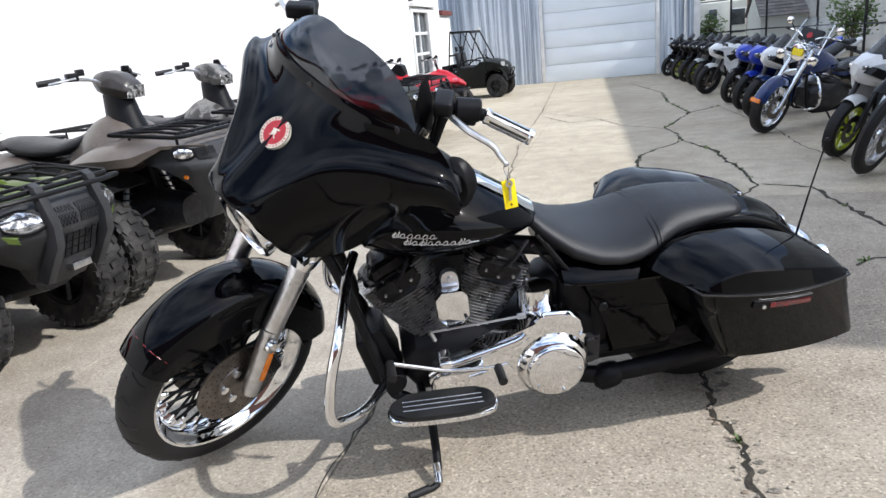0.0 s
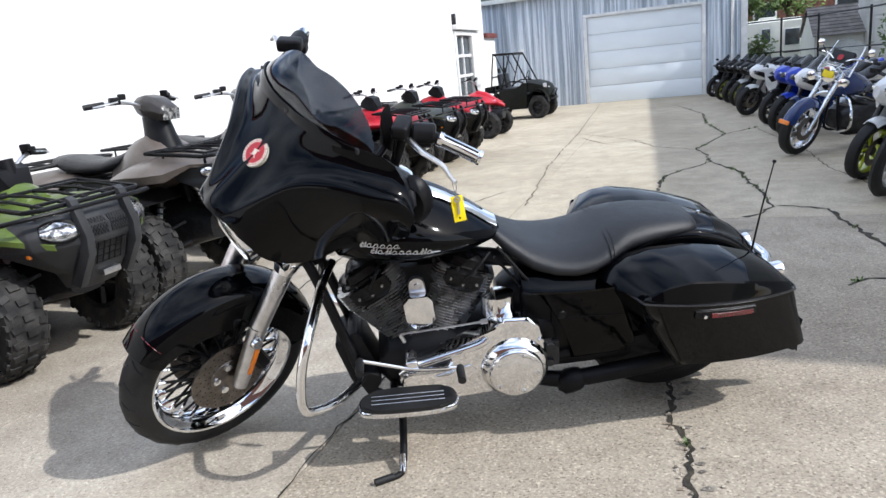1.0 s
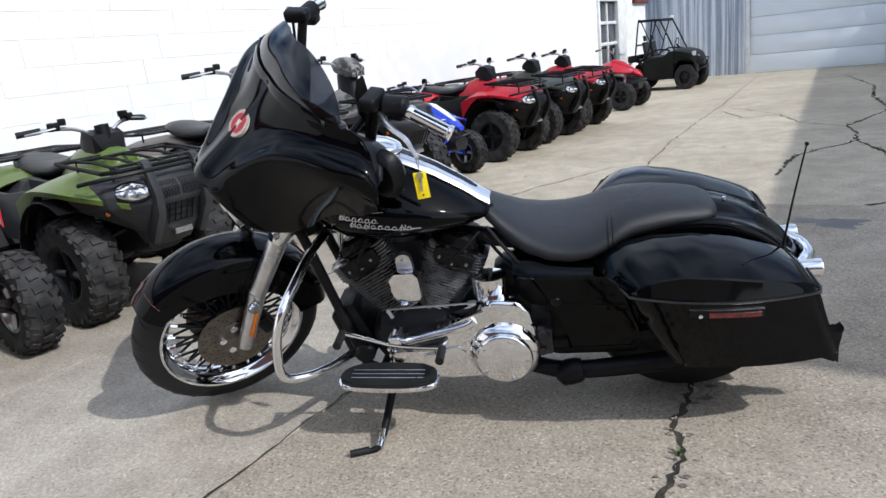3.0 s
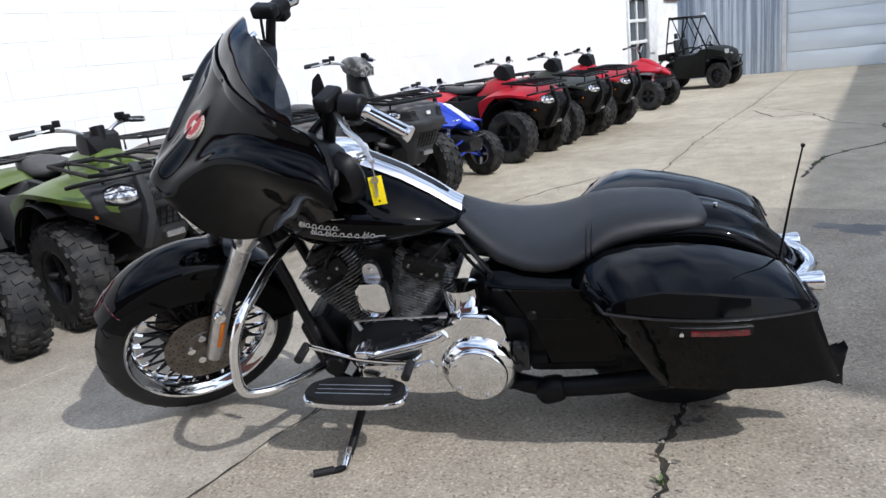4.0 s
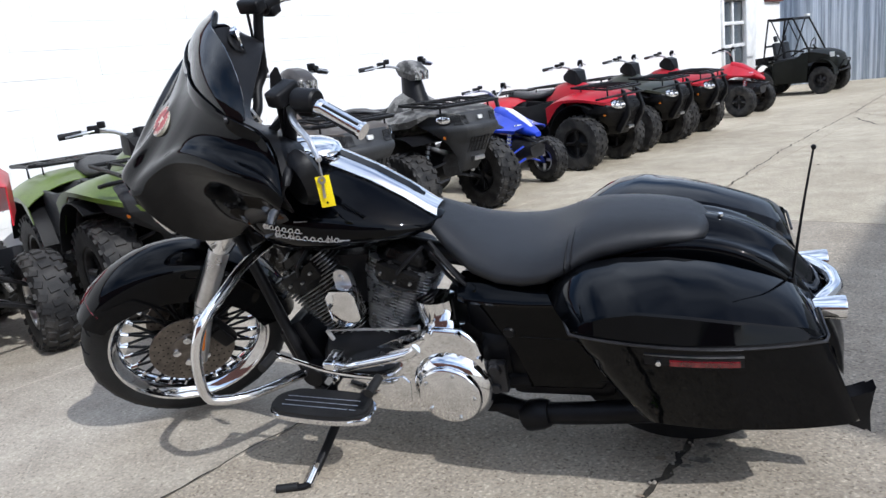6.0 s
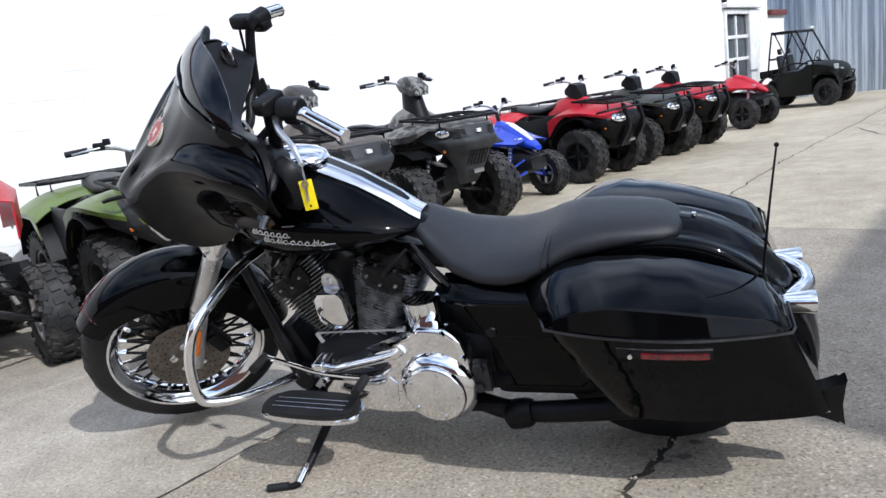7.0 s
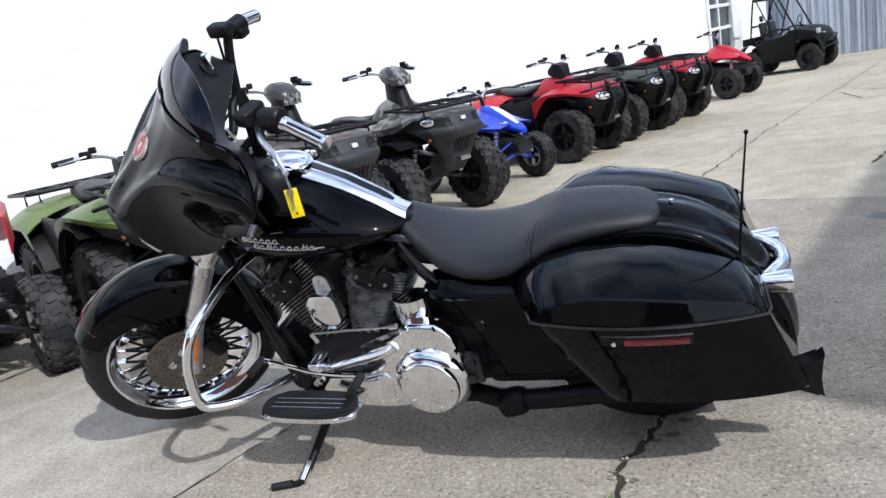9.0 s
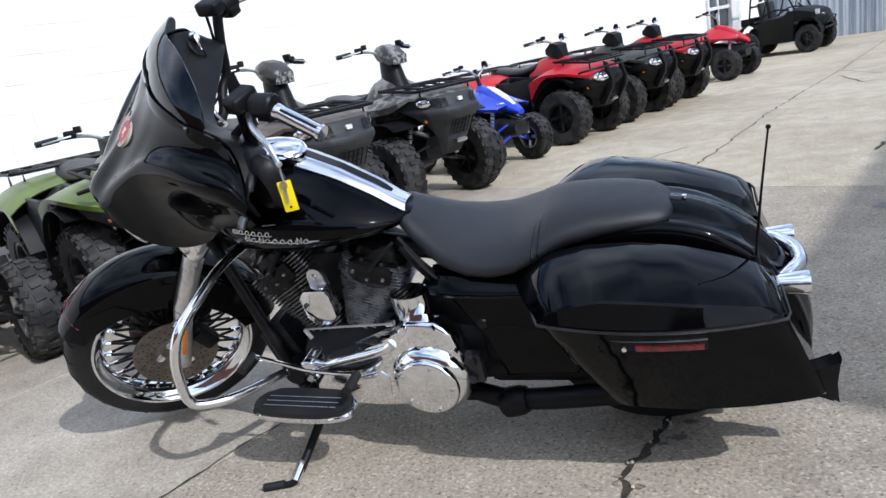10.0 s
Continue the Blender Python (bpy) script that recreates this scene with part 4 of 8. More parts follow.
F_BOTTOM = [(0, -0.946, 0, 1.022), (0.12, -0.938, 0.075, 1.015), (0.2, -0.915, 0.122, 0.965), (0.27, -0.878, 0.143, 0.892), (0.42, -0.802, 0.176, 0.847), (0.6, -0.715, 0.225, 0.862), (0.78, -0.640, 0.300, 0.948), (0.92, -0.575, 0.388, 0.985), (1, -0.540, 0.440, 1.030)]


def curve_at(tab, q):
    k = max(i for i in range(len(tab) - 1) if tab[i][0] <= q + 1e-9)

    def slope(i):
        if i == 0:
            return Vector((0, (tab[1][2] - tab[0][2]) / (tab[1][0] - tab[0][0]), 0))
        j = min(i + 1, len(tab) - 1)
        return (Vector(tab[j][1:]) - Vector(tab[i - 1][1:])) / (tab[j][0] - tab[i - 1][0])

    h = tab[k + 1][0] - tab[k][0]
    t = (q - tab[k][0]) / h
    return Vector(tab[k][1:]) * (2 * t ** 3 - 3 * t * t + 1) + slope(k) * h * (t ** 3 - 2 * t * t + t) + Vector(tab[k + 1][1:]) * (3 * t * t - 2 * t ** 3) + slope(k + 1) * h * (t ** 3 - t * t)


def fairing_profile(s):
    q = abs(s)
    T, C, D = curve_at(F_TOP, q), curve_at(F_CREASE, q), curve_at(F_BOTTOM, q)
    k = 0.45 + 0.55 * min(1, q / 0.3)
    e = 1 - max(0, q - 0.8) / 0.2
    V = [T, T.lerp(C, 0.32) + Vector((0.014, -0.004, -0.016)) * k * e, T.lerp(C, 0.68) + Vector((0.013, -0.004, -0.015)) * k * e, C + Vector((0.018, 0, 0.010)), C + Vector((-0.006, 0, -0.018)), C.lerp(D, 0.42) + Vector((-0.006, 0.008, 0)) * e, D]
    for _ in range(2):
        W = [V[0]]
        for a, c in zip(V, V[1:]):
            W += [a.lerp(c, 0.25), a.lerp(c, 0.75)]
        V = W + [V[-1]]
    return [Vector((p.x, p.y * (1 if s >= 0 else -1), p.z)) for p in V]


def fairing_fn(r, s):
    P = fairing_profile(s)
    i = r * (len(P) - 1)
    k = min(int(i), len(P) - 2)
    return P[k].lerp(P[k + 1], i - k)


fair = bp("fairing", sheet(B(), grid_rows(fairing_fn, 28, 61), 0.006), PAINT, "glossy black batwing fairing", steer=FAIR, angle=80)
# inner fairing: dash shell that closes the back
def dash_fn(r, s):
    o = fairing_fn(0.02 + 0.9 * r, s * 0.97)
    deep = 0.20 * (1 - abs(s) ** 3)
    k = min(1.0, r / 0.18)
    return Vector((o.x + 0.008 + k * (0.022 + deep * (0.55 + 0.45 * math.sin(r * math.pi))), o.y * 0.97, o.z - 0.004 - 0.12 * k * (1 - r) * (1 - abs(s) ** 4)))


bp("inner_fairing", sheet(B(), grid_rows(dash_fn, 12, 25), 0.006), BLACKMATTE, "satin black inner fairing", steer=FAIR, angle=60)
for s, h in ((-0.11, 1.13), (0.0, 1.14), (0.11, 1.13)):
    b = B()
    lathe(b, [(0.0, 0), (0.046, 0), (0.05, 0.008), (0.046, 0.016), (0.0, 0.012)], (0, 0, 0), 24, m=Matrix.Rotation(radians(-78), 4, "Z"))
    bmesh.ops.transform(b, matrix=Matrix.Translation((-0.56, s, h - 0.10)) @ ry(-15), verts=b.verts)
    bp("gauge", b, CHROME, "round dash gauge", steer=FAIR)
# windshield
S_TOP = [(0, -0.558, 0, 1.373), (0.3, -0.546, 0.076, 1.369), (0.58, -0.538, 0.156, 1.346), (0.83, -0.538, 0.233, 1.298), (1, -0.556, 0.285, 1.246)]


def shield_fn(r, s):
    q = abs(s)
    lo, hi = curve_at(F_TOP, q * 0.63) + Vector((-0.006, 0, -0.010)), curve_at(S_TOP, q)
    p = lo.lerp(hi, r) + Vector((-0.016, 0, 0.010)) * math.sin(r * math.pi) * (1 - q ** 3)
    return Vector((p.x, p.y * (1 if s >= 0 else -1), p.z))


bp("windshield", sheet(B(), grid_rows(shield_fn, 10, 33), 0.004), SMOKE, "smoked dark windshield", steer=FAIR, angle=75)
bp("windshield_trim", sheet(B(), grid_rows(lambda r, s: shield_fn(-0.06 + 0.24 * r, s * 0.97) + Vector((-0.008 + 0.003 * abs(r - 0.5), 0, 0.003)), 5, 33), 0.004), PAINT, "glossy black trim strip", steer=FAIR, angle=60)
for s in (-0.92, 0.0, 0.92):
    b = B()
    lathe(b, [(0.0, -0.008), (0.008, -0.007), (0.011, 0), (0.0, 0.002)], (0, 0, 0), 12, m=rz(90))
    bmesh.ops.transform(b, matrix=Matrix.Translation(shield_fn(0.06, s) + Vector((-0.008, 0, 0.002))), verts=b.verts)
    bp("windshield_bolt", b, DARKMETAL, steer=FAIR)
# round badge above the headlamp: plain rings
bc = fairing_fn(0.25, 0.0)
bn = (fairing_fn(0.30, 0.0) - fairing_fn(0.20, 0.0)).cross(fairing_fn(0.25, 0.08) - fairing_fn(0.25, -0.08)).normalized()
bn = bn if bn.x < 0 else -bn


def badge_disc(R, h, off):
    b = B()
    q = bn.to_track_quat("Y", "Z").to_matrix().to_4x4()
    lathe(b, [(0.0, h), (R, h), (R, 0.0), (0.0, 0.0)], (0, 0, 0), 40)
    bmesh.ops.transform(b, matrix=Matrix.Translation(bc + bn * off) @ q, verts=b.verts)
    return b


bp("badge", badge_disc(0.047, 0.010, -0.0062), CREAMPRINT, "round cream badge with a red centre", fair, FAIR)
bp("badge_ring", badge_disc(0.0465, 0.0010, 0.0034), BLACKMATTE, "", fair, FAIR)
bp("badge_rim", badge_disc(0.0448, 0.0010, 0.0040), CREAMPRINT, "", fair, FAIR)
bp("badge_centre", badge_disc(0.0345, 0.0010, 0.0046), REDPRINT, "", fair, FAIR)
bq = Matrix.Translation(bc + bn * 0.0056) @ bn.to_track_quat("Y", "Z").to_matrix().to_4x4()
b = B()
for k in range(26):
    a = 2 * math.pi * (k + 0.5) / 26
    if k not in (6, 19):
        box(b, (0.0397 * math.cos(a), -0.0003, 0.0397 * math.sin(a)), (0.0052 - 0.0012 * (k % 3), 0.0012, 0.0036), Matrix.Rotation(-a, 4, "Y"))
bmesh.ops.transform(b, matrix=bq, verts=b.verts)
bp("badge_bars", b, REDPRINT, "short dark red bars round the badge", fair, FAIR)
b = B()
lathe(b, [(0.0, 0.0012), (0.0105, 0.0012), (0.0105, 0.0), (0.0, 0.0)], (0.001, 0, -0.001), 20)
box(b, (0.0, 0.0006, 0.012), (0.030, 0.0012, 0.006), ry(14), 0.0004)
box(b, (-0.004, 0.0006, -0.008), (0.036, 0.0012, 0.0042), ry(-38), 0.0004)
box(b, (0.008, 0.0006, -0.014), (0.012, 0.0012, 0.004), ry(20), 0.0004)
bmesh.ops.transform(b, matrix=bq @ Matrix.Diagonal((0.72, 1, 0.72, 1)), verts=b.verts)
bp("badge_emblem", b, CREAMPRINT, "", fair, FAIR)
# headlamp
HL = Vector((-0.892, -0.010, 0.902))
q = Matrix.Translation(HL) @ ry(-14) @ rz(90) @ Matrix.Scale(1.08, 4)
b = B()
lathe(b, [(0.0, -0.12), (0.06, -0.11), (0.092, -0.06), (0.1, 0.0), (0.1, 0.014), (0.092, 0.02), (0.086, 0.012), (0.086, 0.004), (0.0, 0.0)], (0, 0, 0), 40)
bmesh.ops.transform(b, matrix=q, verts=b.verts)
hl = bp("headlamp", b, CHROME, "round chrome headlamp", steer=FAIR)
b = B()
lathe(b, [(0.0, 0.022), (0.03, 0.021), (0.06, 0.017), (0.085, 0.010)], (0, 0, 0), 36)
bmesh.ops.transform(b, matrix=q, verts=b.verts)
bp("lens", b, LENS, "clear headlamp lens", hl, FAIR)

# handlebar, grips, levers, mirrors
for s in (-1, 1):
    left = s < 0
    HC = Vector((-0.388, -0.372, 1.236)) if left else Vector((-0.402, 0.345, 1.262))
    g0 = Vector((-0.366, -0.412, 1.230)) if left else Vector((-0.378, 0.372, 1.260))
    g1 = Vector((-0.284, -0.509, 1.180)) if left else Vector((-0.328, 0.440, 1.240))
    tip = Vector((-0.407, -0.540, 1.166)) if left else Vector((-0.455, 0.44, 1.251))
    MO = Vector((-0.435, -0.262, 1.210)) if left else Vector((-0.520, 0.192, 1.222))
    b = B()
    tube(b, [(-0.66, s * 0.05, 0.99), (-0.56, s * 0.17, 0.985), tuple(HC + Vector((-0.125, -s * 0.095, -0.225))), tuple(HC + Vector((-0.092, -s * 0.065, -0.19))), tuple(HC + Vector((-0.068, -s * 0.055, -0.10))), tuple(HC + Vector((-0.042, -s * 0.045, -0.02))), tuple(HC + Vector((-0.025, -s * 0.025, 0))), tuple(g0)], 0.0165, 12, k=5)
    bp("handlebar", b, BLACKMATTE, "black mini-ape handlebar", steer=BARS)
    b = B()
    tube(b, [tuple(g0), tuple(g0.lerp(g1, 0.08)), tuple(g0.lerp(g1, 0.1)), tuple(g0.lerp(g1, 0.92)), tuple(g0.lerp(g1, 0.94)), tuple(g1)], [0.0215] * 2 + [0.0195] * 2 + [0.0225] * 2, 18)
    gr = bp("grip", b, CHROME, "chrome grip with black rubber bands", steer=BARS)
    for k in range(5):
        dvec = (g1 - g0).normalized()
        sd = Matrix.Rotation(1.256 * k + 0.4, 3, dvec) @ dvec.orthogonal().normalized()
        b = B()
        tube(b, [tuple(g0.lerp(g1, 0.12) + sd * 0.0168), tuple(g0.lerp(g1, 0.9) + sd * 0.0168)], 0.0046, 6)
        bp("rubber_band", b, RUBBERNEW, "", gr, BARS)
    ang = rz(s * -42)
    b = B()
    lathe(b, [(0.0, -0.034), (0.026, -0.034), (0.031, -0.028), (0.031, 0.028), (0.026, 0.034), (0.0, 0.034)], (0, 0, 0), 18)
    bmesh.ops.transform(b, matrix=Matrix.Translation(HC) @ rz(s * -48), verts=b.verts)
    box(b, HC + Vector((0.004, -s * 0.004, -0.022)), (0.05, 0.05, 0.035), ang, 0.01, 3)
    sw = bp("switch_housing", b, BLACKMATTE, "black switch housing", steer=BARS)
    b = B()
    box(b, HC + Vector((-0.050, -s * 0.040, 0.018)), (0.085, 0.05, 0.042), ang, 0.012, 3)
    bp("reservoir", b, BLACKMATTE, "black lever reservoir", sw, BARS)
    for k, (dx, dz) in enumerate(((0.012, 0.0), (0.0, 0.014), (0.012, -0.016))):
        b = B()
        box(b, HC + Vector((0.024, s * 0.004, dz)), (0.012, 0.014, 0.009), ang, 0.002)
        bp("switch", b, GREYPLASTIC, "", sw, BARS)
    b = B()
    l0 = HC + Vector((-0.045, -s * 0.01, -0.012))
    tube(b, [tuple(l0), tuple(l0.lerp(tip, 0.35) + Vector((-0.01, s * 0.004, 0.012))), tuple(l0.lerp(tip, 0.68) + Vector((0.0, s * 0.01, 0.016))), tuple(l0.lerp(tip, 0.85) + Vector((0, s * 0.006, 0.006))), tuple(tip)], [0.010, 0.0055], 8, k=4)
    lathe(b, [(0.0, -0.008), (0.006, -0.005), (0.008, 0), (0.006, 0.005), (0.0, 0.008)], tuple(tip), 10)
    bp("lever", b, ALLOY, "polished lever", steer=BARS)
    b = B()
    tube(b, [tuple(HC + Vector((-0.07, -s * 0.04, 0.0))), tuple(HC + Vector((-0.085, -s * 0.05, -0.10))), tuple(HC + Vector((-0.10, -s * 0.08, -0.20))), (-0.62, s * 0.16, 1.0)], 0.005, 6, k=5)
    bp("cable", b, BLACKMATTE, "black control cable", steer=BARS)
    # mirror: black wedge with its glass to the rear
    mk = 1.0 if left else 0.86
    SHP = ((-0.022, -0.075), (0.020, -0.065), (0.024, 0.0), (-0.006, 0.085), (-0.018, 0.03)) if left else tuple((0.050 * math.cos(k * math.pi / 8) - 0.012 * math.sin(k * math.pi / 8), 0.062 * math.sin(k * math.pi / 8)) for k in range(16))
    b = B()
    loft(b, [[MO + Vector((x, s * y * k * mk, z * k * mk)) for y, z in SHP] for x, k in ((-0.030, 0.45), (-0.018, 0.85), (0.0, 1.0), (0.006, 0.96))])
    mi = bp("mirror", b, BLACKMATTE if left else CHROME, "black fairing mirror" if left else "oval chrome-backed mirror", steer=BARS)
    b = B()
    b.faces.new([b.verts.new(MO + Vector((0.0075, s * y * 0.88 * mk, z * 0.88 * mk))) for y, z in SHP])
    bp("mirror_glass", b, CHROME, "", mi, BARS)
    b = B()
    tube(b, [tuple(MO + Vector((-0.02, 0, -0.05))), (-0.55, s * (0.3 if left else 0.22), 1.12)], 0.012 if left else 0.006, 8)
    bp("mirror_stem", b, BLACKMATTE, "", mi, BARS)
    # speaker pod that shows behind the fairing's lower edge
    if not left:
        continue
    b = B()
    lathe(b, [(0.0, -0.03), (0.06, -0.03), (0.075, -0.01), (0.075, 0.015), (0.06, 0.03), (0.0, 0.032)], (0, 0, 0), 28)
    bmesh.ops.transform(b, matrix=Matrix.Translation((-0.462, s * 0.415, 1.055)) @ rz(s * 60) @ Matrix.Diagonal((0.8, 1, 1.05, 1)), verts=b.verts)
    bp("fairing_pod", b, BLACKMATTE, "black rounded pod", steer=BARS)
# yellow tag on the clutch lever, hanging plumb
lp = BIKE @ (BARS @ Vector((-0.407, -0.540, 1.166)))
TAGM = Matrix.Translation(lp) @ rz(18)
tag = B()
box(tag, (0.004, 0, -0.078), (0.036, 0.0025, 0.075), ry(-5), 0.0012)
tag = tagged(new("key_tag", finish("key_tag", tag, YELLOW)), "yellow plastic key tag hanging from the clutch lever", "key tag")
tag.matrix_world = TAGM
b = B()
tube(b, [(0, 0, 0.004), (0.003, -0.008, -0.01), (0.001, -0.004, -0.03), (0.003, 0.0, -0.044)], 0.0013, 5, k=3)
tube(b, [(0, 0.004, 0.004), (-0.004, 0.010, -0.012), (0.0, 0.004, -0.03), (0.003, 0.0, -0.044)], 0.0013, 5, k=3)
part("ring", b, ALLOY, tag, "thin wire ring")
b = B()
lathe(b, [(0.004, -0.0012), (0.010, -0.0012), (0.010, 0.0012), (0.004, 0.0012)], (0.002, -0.006, -0.05), 16, closed=True)
box(b, (0.003, -0.006, -0.075), (0.007, 0.0022, 0.036), None, 0.0006)
part("key", b, ALLOY, tag, "steel key")
b = B()
lathe(b, [(0.0, -0.0018), (0.003, -0.0018), (0.003, 0.0), (0.0, 0.0)], (0.006, -0.0005, -0.105), 10)
part("tag_hole", b, BLACKMATTE, tag)

# fuel tank
TANK = [(-0.60, 0.84, 0.90, 0.05), (-0.575, 0.79, 0.945, 0.115), (-0.54, 0.735, 0.972, 0.162), (-0.47, 0.705, 0.985, 0.192), (-0.38, 0.692, 0.975, 0.203), (-0.28, 0.692, 0.938, 0.198), (-0.18, 0.702, 0.886, 0.172), (-0.09, 0.714, 0.826, 0.130), (-0.03, 0.728, 0.778, 0.080), (0.0, 0.738, 0.760, 0.03)]
tank = bp("fuel_tank", loft(B(), [oval(x, zb, zt, hy, 36, 2.3, top=hy * 0.56) for x, zb, zt, hy in TANK]), PAINT, "glossy black fuel tank", angle=75)


def tank_top(x):
    return lerp_table([(a, c) for a, _, c, _ in TANK], x)[0]


def console_fn(r, s):
    x = -0.43 + 0.42 * r
    w = 0.062 - 0.02 * r
    return Vector((x, 0.012 + s * w, tank_top(x) + 0.018 * (1 - abs(s) ** 4) - 0.002))


bp("tank_console", sheet(B(), grid_rows(console_fn, 16, 11), -0.004), CHROME, "long chrome tank console", angle=60)
def inlay_fn(r, s):
    x = -0.33 + 0.28 * r
    return Vector((x, 0.012 + s * (0.017 - 0.003 * r) * (1 if 0.06 < r < 0.94 else 0.6), tank_top(x) + 0.0185))


bp("console_inlay", sheet(B(), grid_rows(inlay_fn, 14, 5), -0.003), PAINT, "black inlay strip")
# oval chrome fuel door
b = B()
lathe(b, [(0.0, 0.022), (0.03, 0.020), (0.055, 0.012), (0.066, 0.004), (0.07, -0.006), (0.066, -0.012), (0.0, -0.012)], (0, 0, 0), 36, m=rx(90))
bmesh.ops.transform(b, matrix=Matrix.Translation((-0.364, -0.008, 0.990)) @ ry(8) @ Matrix.Diagonal((1.40, 1.12, 1.1, 1)), verts=b.verts)
bp("fuel_door", b, CHROME, "oval chrome fuel door")
# tank lettering: slanted silver bars and rings in two lines
lett = B()


def tank_side(x, z):
    zb, zt, hy = lerp_table([(a, b2, c, d) for a, b2, c, d in TANK], x)
    zc, hz = (zb + zt) / 2, (zt - zb) / 2
    zz = max(-0.99, min(0.99, (z - zc) / hz))
    s = abs(zz) ** (2.3 / 2)
    c = math.sqrt(max(0, 1 - s * s))
    w = hy if zz < 0 else hy + (hy * 0.56 - hy) * zz
    return Vector((x, -(w * c ** (2 / 2.3)) - 0.0035, z))


def letter_bar(x0, x1, z0, z1, t=0.007):
    p, q = tank_side(x0, z0), tank_side(x1, z1)
    tube(lett, [tuple(p), tuple((p + q) / 2 + Vector((0, -0.0005, 0))), tuple(q)], t / 2, 5)


def letter_ring(x, z, w, h, t):
    P = []
    for k in range(10):
        a = 2 * math.pi * k / 10
        P.append(tuple(tank_side(x + w * math.cos(a) + 0.35 * h * math.sin(a), z + h * math.sin(a))))
    tube(lett, P, t / 2, 4, closed=True)


rnd = random.Random(5)
for xs, xe, z, cnt in ((-0.462, -0.338, 0.833, 6), (-0.432, -0.236, 0.806, 9)):
    step = (xe - xs) / cnt
    for k in range(cnt):
        x = xs + step * (k + 0.5)
        zc = z - 0.165 * (x - xs)
        if k == 0 or rnd.random() < 0.3:
            letter_bar(x - 0.004, x + 0.004, zc - 0.010, zc + 0.012, 0.0036)
            letter_bar(x + step * 0.36, x + step * 0.36 + 0.006, zc - 0.010, zc + 0.009, 0.0036)
        letter_ring(x, zc - 0.002, step * 0.30, 0.0065, 0.0034)
        letter_bar(x + step * 0.2, x + step * 0.62, zc - 0.009, zc - 0.007, 0.003)
letter_bar(-0.478, -0.44, 0.845, 0.846, 0.0032)
letter_bar(-0.355, -0.318, 0.838, 0.836, 0.0032)
letter_bar(-0.245, -0.212, 0.772, 0.768, 0.0032)
bp("tank_lettering", lett, SILVERPRINT, "raised silver script on two lines", tank)

# seat
SEAT = [(-0.078, 0.770, 0.797, 0.04), (-0.04, 0.722, 0.784, 0.09), (0.02, 0.662, 0.744, 0.135), (0.08, 0.625, 0.709, 0.172), (0.15, 0.608, 0.686, 0.198), (0.22, 0.602, 0.681, 0.208), (0.28, 0.608, 0.690, 0.206), (0.33, 0.622, 0.709, 0.194), (0.37, 0.638, 0.729, 0.176), (0.42, 0.650, 0.742, 0.158), (0.50, 0.662, 0.744, 0.142), (0.58, 0.670, 0.737, 0.128), (0.64, 0.672, 0.727, 0.112), (0.672, 0.674, 0.713, 0.088), (0.688, 0.678, 0.698, 0.04)]
seat = bp("seat", loft(B(), [oval(x, zb, zt, hy, 32, 3.0, top=hy * 0.82) for x, zb, zt, hy in [(q, *lerp_table([(w, *r) for w, *r in SEAT], q)) for q in sorted({w[0] for w in SEAT} | {(a[0] + c[0]) / 2 for a, c in zip(SEAT, SEAT[1:])})]]), LEATHER, "black vinyl two-up seat", angle=80, steer=REAR)
b = B()
for x in (0.335, 0.35):
    ring = oval(x, *lerp_table(SEAT, x)[:2], lerp_table(SEAT, x)[2] + 0.001, 24, 3.0, top=lerp_table(SEAT, x)[2] * 0.82)
    tube(b, [tuple(p + Vector((0.05 * (0.2 - abs(p.y)), 0, 0.0008))) for p in ring if p.z > 0.64], 0.0026, 5)
bp("seat_piping", b, BLACKMATTE, "", seat, steer=REAR)
b = B()
box(b, (0.712, 0, 0.694), (0.03, 0.025, 0.006), ry(20), 0.002)
lathe(b, [(0.0, 0.008), (0.006, 0.007), (0.007, 0.0)], (0.715, 0, 0.703), 12, m=rx(90))
bp("seat_bolt", b, CHROME, "chrome seat bolt", steer=REAR)

# rear wheel and fender
RAX = Vector((0.606, 0, 0.325))
RT = [(0.19, -0.06), (0.21, -0.08), (0.26, -0.09), (0.30, -0.084), (0.322, -0.05), (0.33, 0.0), (0.322, 0.05), (0.30, 0.084), (0.26, 0.09), (0.21, 0.08), (0.19, 0.06)]
rw = bp("rear_wheel", lathe(B(), RT, RAX, 56, closed=True), RUBBERNEW, "wide rear tyre on a dark wheel", steer=REAR)
bp("rim", lathe(B(), [(0.0, -0.05), (0.05, -0.06), (0.08, -0.04), (0.17, -0.04), (0.2, -0.065), (0.2, 0.065), (0.17, 0.04), (0.08, 0.04), (0.05, 0.06), (0.0, 0.05)], RAX, 40), DARKMETAL, "", rw, steer=REAR)


def rfender_fn(r, s):
    a = radians(150 - 158 * r)
    R = 0.383 + (0.0 if r < 0.8 else 0.02 * (r - 0.8) / 0.2)
    w, k = 0.118, abs(s)
    if k < 0.6:
        t = k / 0.6
        y, rad = w * math.sin(t * math.pi / 2), R - 0.035 * (1 - math.cos(t * math.pi / 2)) + 0.008 * math.cos(t * 8)
    else:
        t = (k - 0.6) / 0.4
        y, rad = w, R - 0.035 - 0.13 * t
    return RAX + Vector((rad * math.cos(a), y * (1 if s > 0 else -1), rad * math.sin(a) - 0.005))


bp("rear_fender", sheet(B(), grid_rows(rfender_fn, 26, 25), -0.005), PAINT, "glossy black rear fender", angle=60, steer=REAR)

